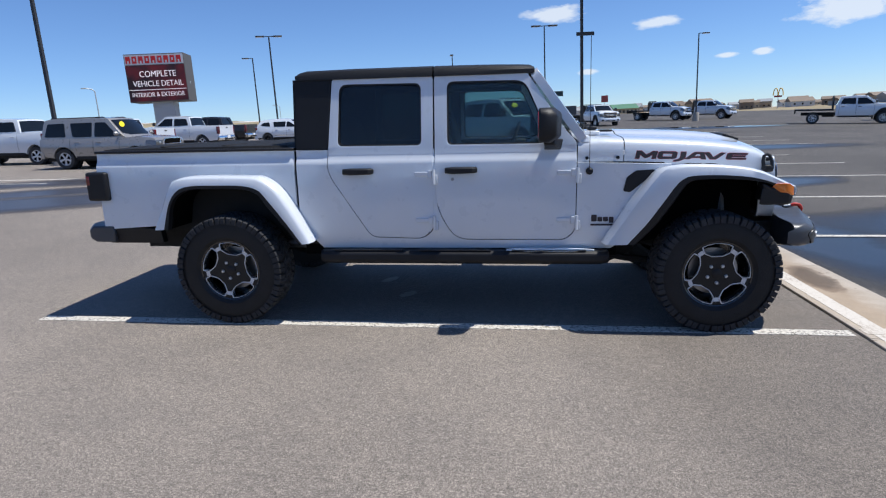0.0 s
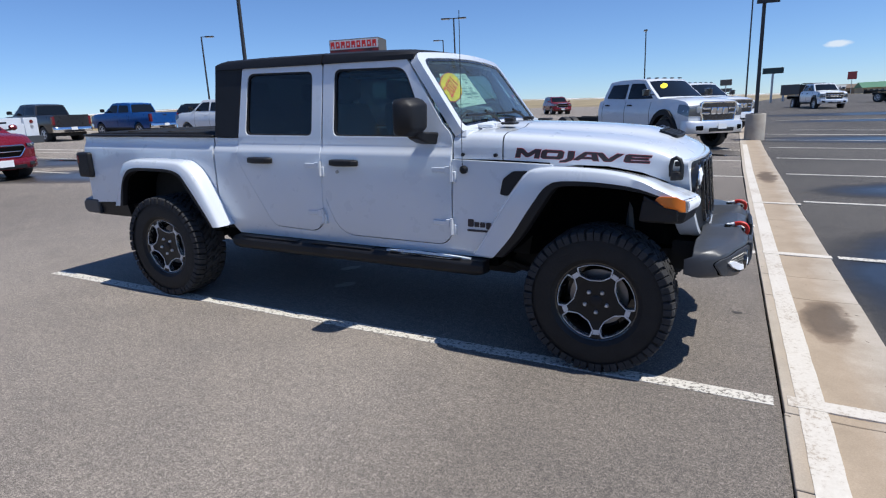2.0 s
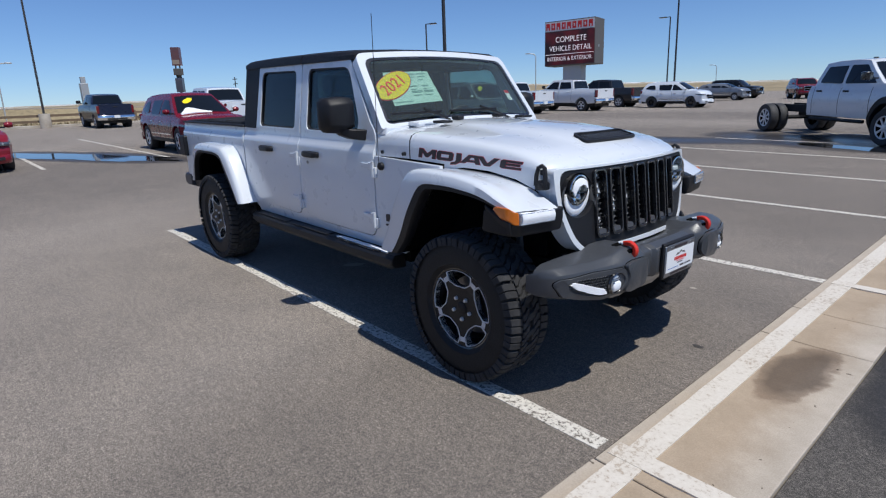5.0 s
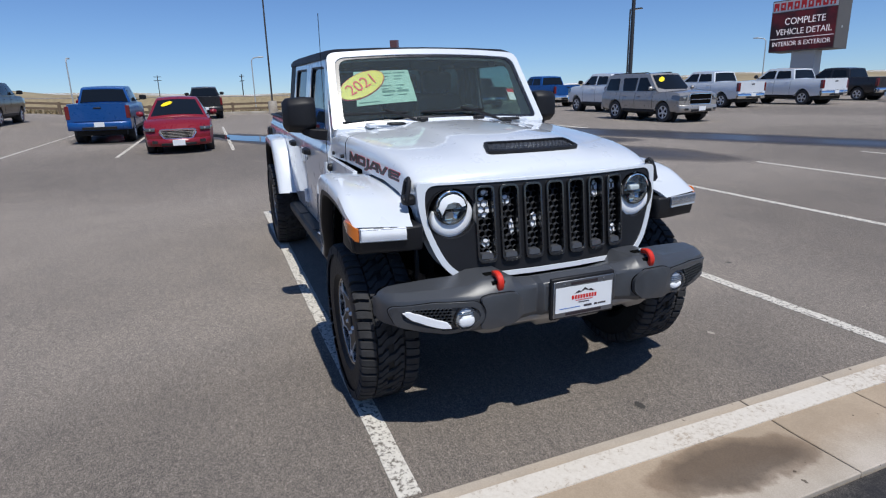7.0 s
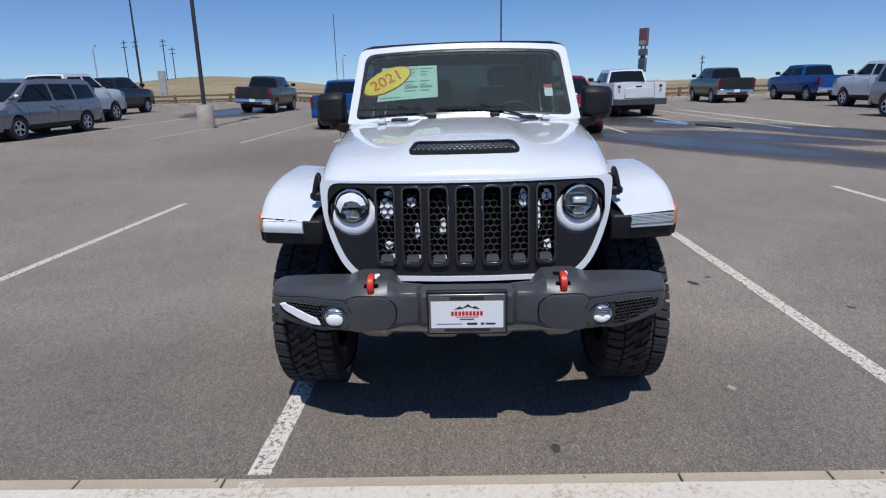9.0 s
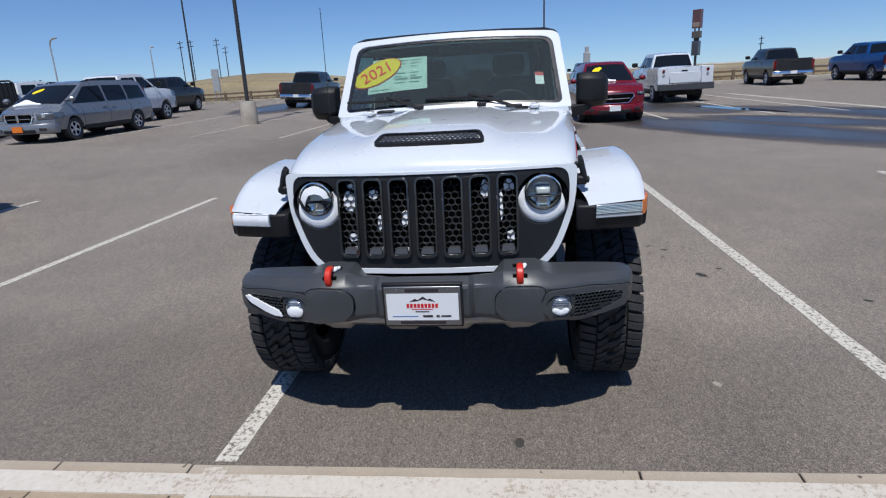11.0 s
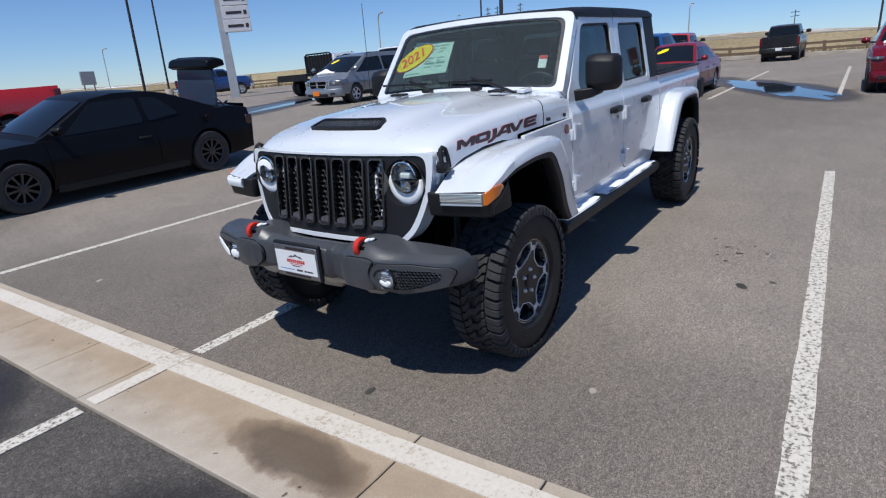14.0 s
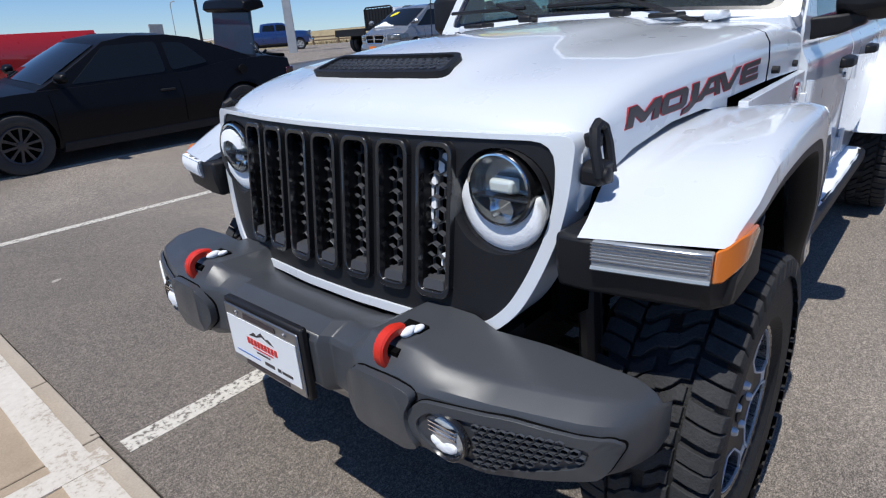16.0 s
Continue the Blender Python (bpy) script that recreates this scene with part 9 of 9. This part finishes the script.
# timber fence round the lot
FENCE = [(-41.6, 60.0), (-41.6, 30.0), (-41.4, 8.0), (-41.6, -3.0), (-43.5, -14.0), (-47.0, -25.0), (-44.0, -42.0), (-34.0, -56.0), (-16.0, -66.0), (6.0, -72.0)]
fence = new("fence")
fence.matrix_world = LOT
tagged(fence, "weathered timber post-and-rail fence at the lot's edge", "fence", kind="")
for (xa, ya), (xb, yb) in zip(FENCE, FENCE[1:]):
    n = max(1, round(math.hypot(xb - xa, yb - ya) / 2.9))
    for i in range(n):
        p, q = Vector((xa, ya, 0)).lerp(Vector((xb, yb, 0)), i / n), Vector((xa, ya, 0)).lerp(Vector((xb, yb, 0)), (i + 1) / n)
        hp, hq = max(land(p.x, p.y), lot_h(p.y, p.x) - 0.1), max(land(q.x, q.y), lot_h(q.y, q.x) - 0.1)
        part("post", box(p.x - 0.09, p.x + 0.09, p.y - 0.09, p.y + 0.09, hp - 0.2, hp + 0.90), WOOD, fence, bevel=0.012)
        for z in (0.36, 0.70):
            w = Vector((-(q - p).y, (q - p).x, 0)).normalized() * 0.03
            part("rail", loft([[(p + w) + Vector((0, 0, hp + z)), (p - w) + Vector((0, 0, hp + z)), (p - w) + Vector((0, 0, hp + z + 0.15)), (p + w) + Vector((0, 0, hp + z + 0.15))], [(q + w) + Vector((0, 0, hq + z)), (q - w) + Vector((0, 0, hq + z)), (q - w) + Vector((0, 0, hq + z + 0.15)), (q + w) + Vector((0, 0, hq + z + 0.15))]]), WOOD, fence)
# pale kerb along the fence
for (xa, ya), (xb, yb) in zip(FENCE[1:6], FENCE[2:7]):
    a, b = Vector((xa + 0.9, ya, 0)), Vector((xb + 0.9, yb, 0))
    setting("kerb", loft([[(p.x - 0.2, p.y, lot_h(p.y, p.x) - 0.1), (p.x + 0.2, p.y, lot_h(p.y, p.x) - 0.1), (p.x + 0.18, p.y, lot_h(p.y, p.x) + 0.15), (p.x - 0.2, p.y, lot_h(p.y, p.x) + 0.15)] for p in (a, b)]), CONCRETE, "pale concrete kerb by the fence", "kerb", bevel=0.02)


# ---------------- beyond the lot ----------------
def ground_at(x, y):
    return LOT @ Vector((x, y, land(x, y)))


def utility_pole(x, y, h, turn):
    ob = new("utility_pole")
    ob.matrix_world = Matrix.Translation(ground_at(x, y)) @ Matrix.Rotation(radians(turn), 4, "Z")
    tagged(ob, "weathered timber utility pole with cross-arms", "utility pole", "utility poles")
    part("pole", tube([(0, 0, -0.5), (0, 0, h)], 0.12, 8), POLE, ob)
    for k in range(2):
        part("cross_arm", box(-1.3, 1.3, -0.07, 0.07, h - 0.6 - 1.1 * k, h - 0.45 - 1.1 * k), POLE, ob)


for x, y, h, t in ((-143.1, -78.6, 10.5, 60), (-148.7, -78.8, 10.5, 60), (-147.2, -70.8, 10, 60), (-157.1, -73.4, 8, 60), (-140, 62, 10, 0), (-200, -10, 9, 60), (-150, 12, 9, 20)):
    utility_pole(x, y, h, t)


def deck(x, y):
    """Height of the highway, on a low bank south-west of the lot."""
    return max(land(x, y) + 0.25, 2.4 - 0.022 * abs(y + 105))


hw = bmesh.new()
cl = [(20, -215), (-40, -170), (-85, -125), (-122, -84), (-132, -40), (-134, 10), (-132, 60), (-126, 140)]
rows, bank = [], []
for (xa, ya), (xb, yb) in zip(cl, cl[1:]):
    for i in range(8):
        p = Vector((xa, ya)).lerp(Vector((xb, yb)), i / 8)
        d = Vector((-(yb - ya), xb - xa)).normalized()
        d *= 5 + 8 * math.exp(-((p.y + 105) / 34) ** 2)
        q = d.normalized() * 7
        h = deck(p.x, p.y)
        rows.append([(p.x + d.x, p.y + d.y, h), (p.x - d.x, p.y - d.y, h), (p.x - d.x, p.y - d.y, h - 0.25), (p.x + d.x, p.y + d.y, h - 0.25)])
        bank.append([(p.x + d.x, p.y + d.y, h - 0.06), (p.x - d.x, p.y - d.y, h - 0.06), (p.x - d.x - q.x, p.y - d.y - q.y, h - 3.5), (p.x + d.x + q.x, p.y + d.y + q.y, h - 3.5)])
setting("road", loft(rows), ASPHALT, "grey highway crossing the prairie", "road")
setting("verge", loft(bank), GRASS, "low grassy bank under the highway", "ground")


def hoarding(x, y, turn, w, h, z, material, label, legs=2):
    ob = new("billboard")
    ob.matrix_world = Matrix.Translation(ground_at(x, y)) @ Matrix.Rotation(radians(turn), 4, "Z")
    tagged(ob, label, "sign")
    part("board", box(-w / 2, w / 2, -0.15, 0.15, z, z + h), material, ob, bevel=0.03)
    for i in range(legs):
        xx = 0 if legs == 1 else -w * 0.35 + w * 0.7 * i / (legs - 1)
        part("leg", box(xx - 0.12, xx + 0.12, -0.1, 0.1, -0.5, z + 0.1), GALV, ob)


hoarding(-58, -129, 20, 3.8, 2.8, 3.0, GALV, "blank grey billboard seen from behind")
hoarding(-93.2, -44.8, 75, 1.4, 3.6, 1.5, GALV, "grey highway sign seen from behind")
hoarding(45.8, 303.5, 0, 3.3, 3.2, 6.2, RED, "small red and white pole sign in town", 1)
BOARD_GREEN = varied(mat("dark_green_board", (0.025, 0.05, 0.05), 0.5), (0.025, 0.05, 0.05), 0.15, 1)
hoarding(6.3, 86, 0, 2.3, 0.7, 3.75, BOARD_GREEN, "dark green board on one steel leg", 1)
hoarding(8.3, 86, 0, 2.0, 1.25, 0.95, SIGN_GREY, "low dark billboard beside the road")
hoarding(0.2, 151, 0, 2.4, 1.3, 4.4, SIGN_GREY, "stacked dark pole sign in town", 1)
hoarding(0.2, 151.6, 0, 2.5, 0.8, 3.0, SIGN_GREY, "stacked dark pole sign in town", 1)
hoarding(127.8, 304.6, -20, 3.4, 0.8, 5.8, RED, "red sign under a yellow arch shape", 1)
ARCH = mat("yellow_sign", (0.75, 0.45, 0.03), 0.4)
ob = new("arch_sign")
ob.matrix_world = Matrix.Translation(ground_at(127.8, 304.6)) @ Matrix.Rotation(radians(-20), 4, "Z")
tagged(ob, "yellow double-arch sign high on a pole", "sign")
for s in (-1, 1):
    part("arch", tube([(s * 0.1 + s * 1.0 - 1.0 * math.cos(a) * s, 0, 6.6 + 3.4 * math.sin(a)) for a in [math.pi * i / 10 for i in range(11)]], 0.22, 6), ARCH, ob)

# low town and sheds on the skyline
rng = random.Random(5)
SHED = [varied(mat(f"shed_{n}", c, 0.7), c, 0.12, 0.3) for n, c in (("tan", (0.36, 0.29, 0.21)), ("white", (0.6, 0.59, 0.57)), ("brown", (0.2, 0.15, 0.11)), ("green_roof", (0.08, 0.2, 0.12)), ("grey", (0.3, 0.31, 0.32)))]
for i in range(60):
    a = radians(rng.uniform(52, 84))
    r = rng.uniform(330, 640)
    x, y = r * math.cos(a), r * math.sin(a)
    w, d, h = rng.uniform(5, 14), rng.uniform(5, 9), rng.uniform(2.4, 4.4)
    house = new("house")
    house.matrix_world = Matrix.Translation(ground_at(x, y)) @ Matrix.Rotation(rng.uniform(-0.6, 0.6), 4, "Z")
    tagged(house, "low house on the edge of town", "house", "far town")
    part("wall", box(-w / 2, w / 2, -d / 2, d / 2, -1.0, h), SHED[rng.choice((0, 1, 2, 4))], house)
    part("roof", loft([[(-w / 2 - 0.4, -d / 2 - 0.4, h), (-w / 2 - 0.4, d / 2 + 0.4, h), (-w / 2 - 0.4, 0, h + d * 0.28)], [(w / 2 + 0.4, -d / 2 - 0.4, h), (w / 2 + 0.4, d / 2 + 0.4, h), (w / 2 + 0.4, 0, h + d * 0.28)]]), SHED[rng.choice((2, 2, 4))], house)
    for k in range(3):
        part("window", box(-w / 2 + w * (k + 0.5) / 3 - 0.5, -w / 2 + w * (k + 0.5) / 3 + 0.5, -d / 2 - 0.04, -d / 2 + 0.05, 1.0, 2.0), GLASS_DARK, house)
hall = new("hall")
hall.matrix_world = Matrix.Translation(ground_at(47.9, 266)) @ Matrix.Rotation(0.1, 4, "Z")
tagged(hall, "long tan building with a green metal roof", "building")
part("wall", box(-5.2, 5.2, -5, 5, -1, 2.4), SHED[0], hall)
part("roof", loft([[(-5.6, -5.6, 2.4), (-5.6, 5.6, 2.4), (-5.6, 0, 4.4)], [(5.6, -5.6, 2.4), (5.6, 5.6, 2.4), (5.6, 0, 4.4)]]), SHED[3], hall)
for k in range(6):
    part("window", box(-4.8 + 1.7 * k, -3.9 + 1.7 * k, -5.05, -4.9, 0.6, 1.8), GLASS_DARK, hall)
# bare scrub and dry tufts along the edge of the lot
tb = bmesh.new()
rng = random.Random(9)
for i in range(2600):
    t = rng.random()
    k = rng.randrange(1, 7)
    (xa, ya), (xb, yb) = FENCE[k], FENCE[k + 1]
    x, y = xa + (xb - xa) * t - rng.uniform(0.3, 16) * (0.2 + 0.8 * rng.random()), ya + (yb - ya) * t
    z = land(x, y)
    h = rng.uniform(0.12, 0.4)
    for j in range(3):
        a = rng.uniform(0, 6.28)
        w = 0.05
        v = [tb.verts.new((x + w * math.cos(a), y + w * math.sin(a), z - 0.05)), tb.verts.new((x - w * math.cos(a), y - w * math.sin(a), z - 0.05)), tb.verts.new((x + rng.uniform(-0.15, 0.15), y + rng.uniform(-0.15, 0.15), z + h))]
        tb.faces.new(v)
setting("grass_tufts", tb, GRASS, "dry grass tufts beyond the fence", "grass", kind="stuff")
sb = bmesh.new()
for i in range(40):
    a, r = radians(rng.uniform(214, 250)), rng.uniform(220, 420)
    x, y = r * math.cos(a), r * math.sin(a)
    ring = [sb.verts.new((x + rng.uniform(4, 12) * math.cos(q) * 1.6, y + rng.uniform(2, 5) * math.sin(q), land(x, y) + 0.5)) for q in [2 * math.pi * j / 9 for j in range(9)]]
    sb.faces.new(ring)
setting("snow_drifts", sb, SNOW, "thin snow drifts on the far prairie", "snow", kind="stuff")
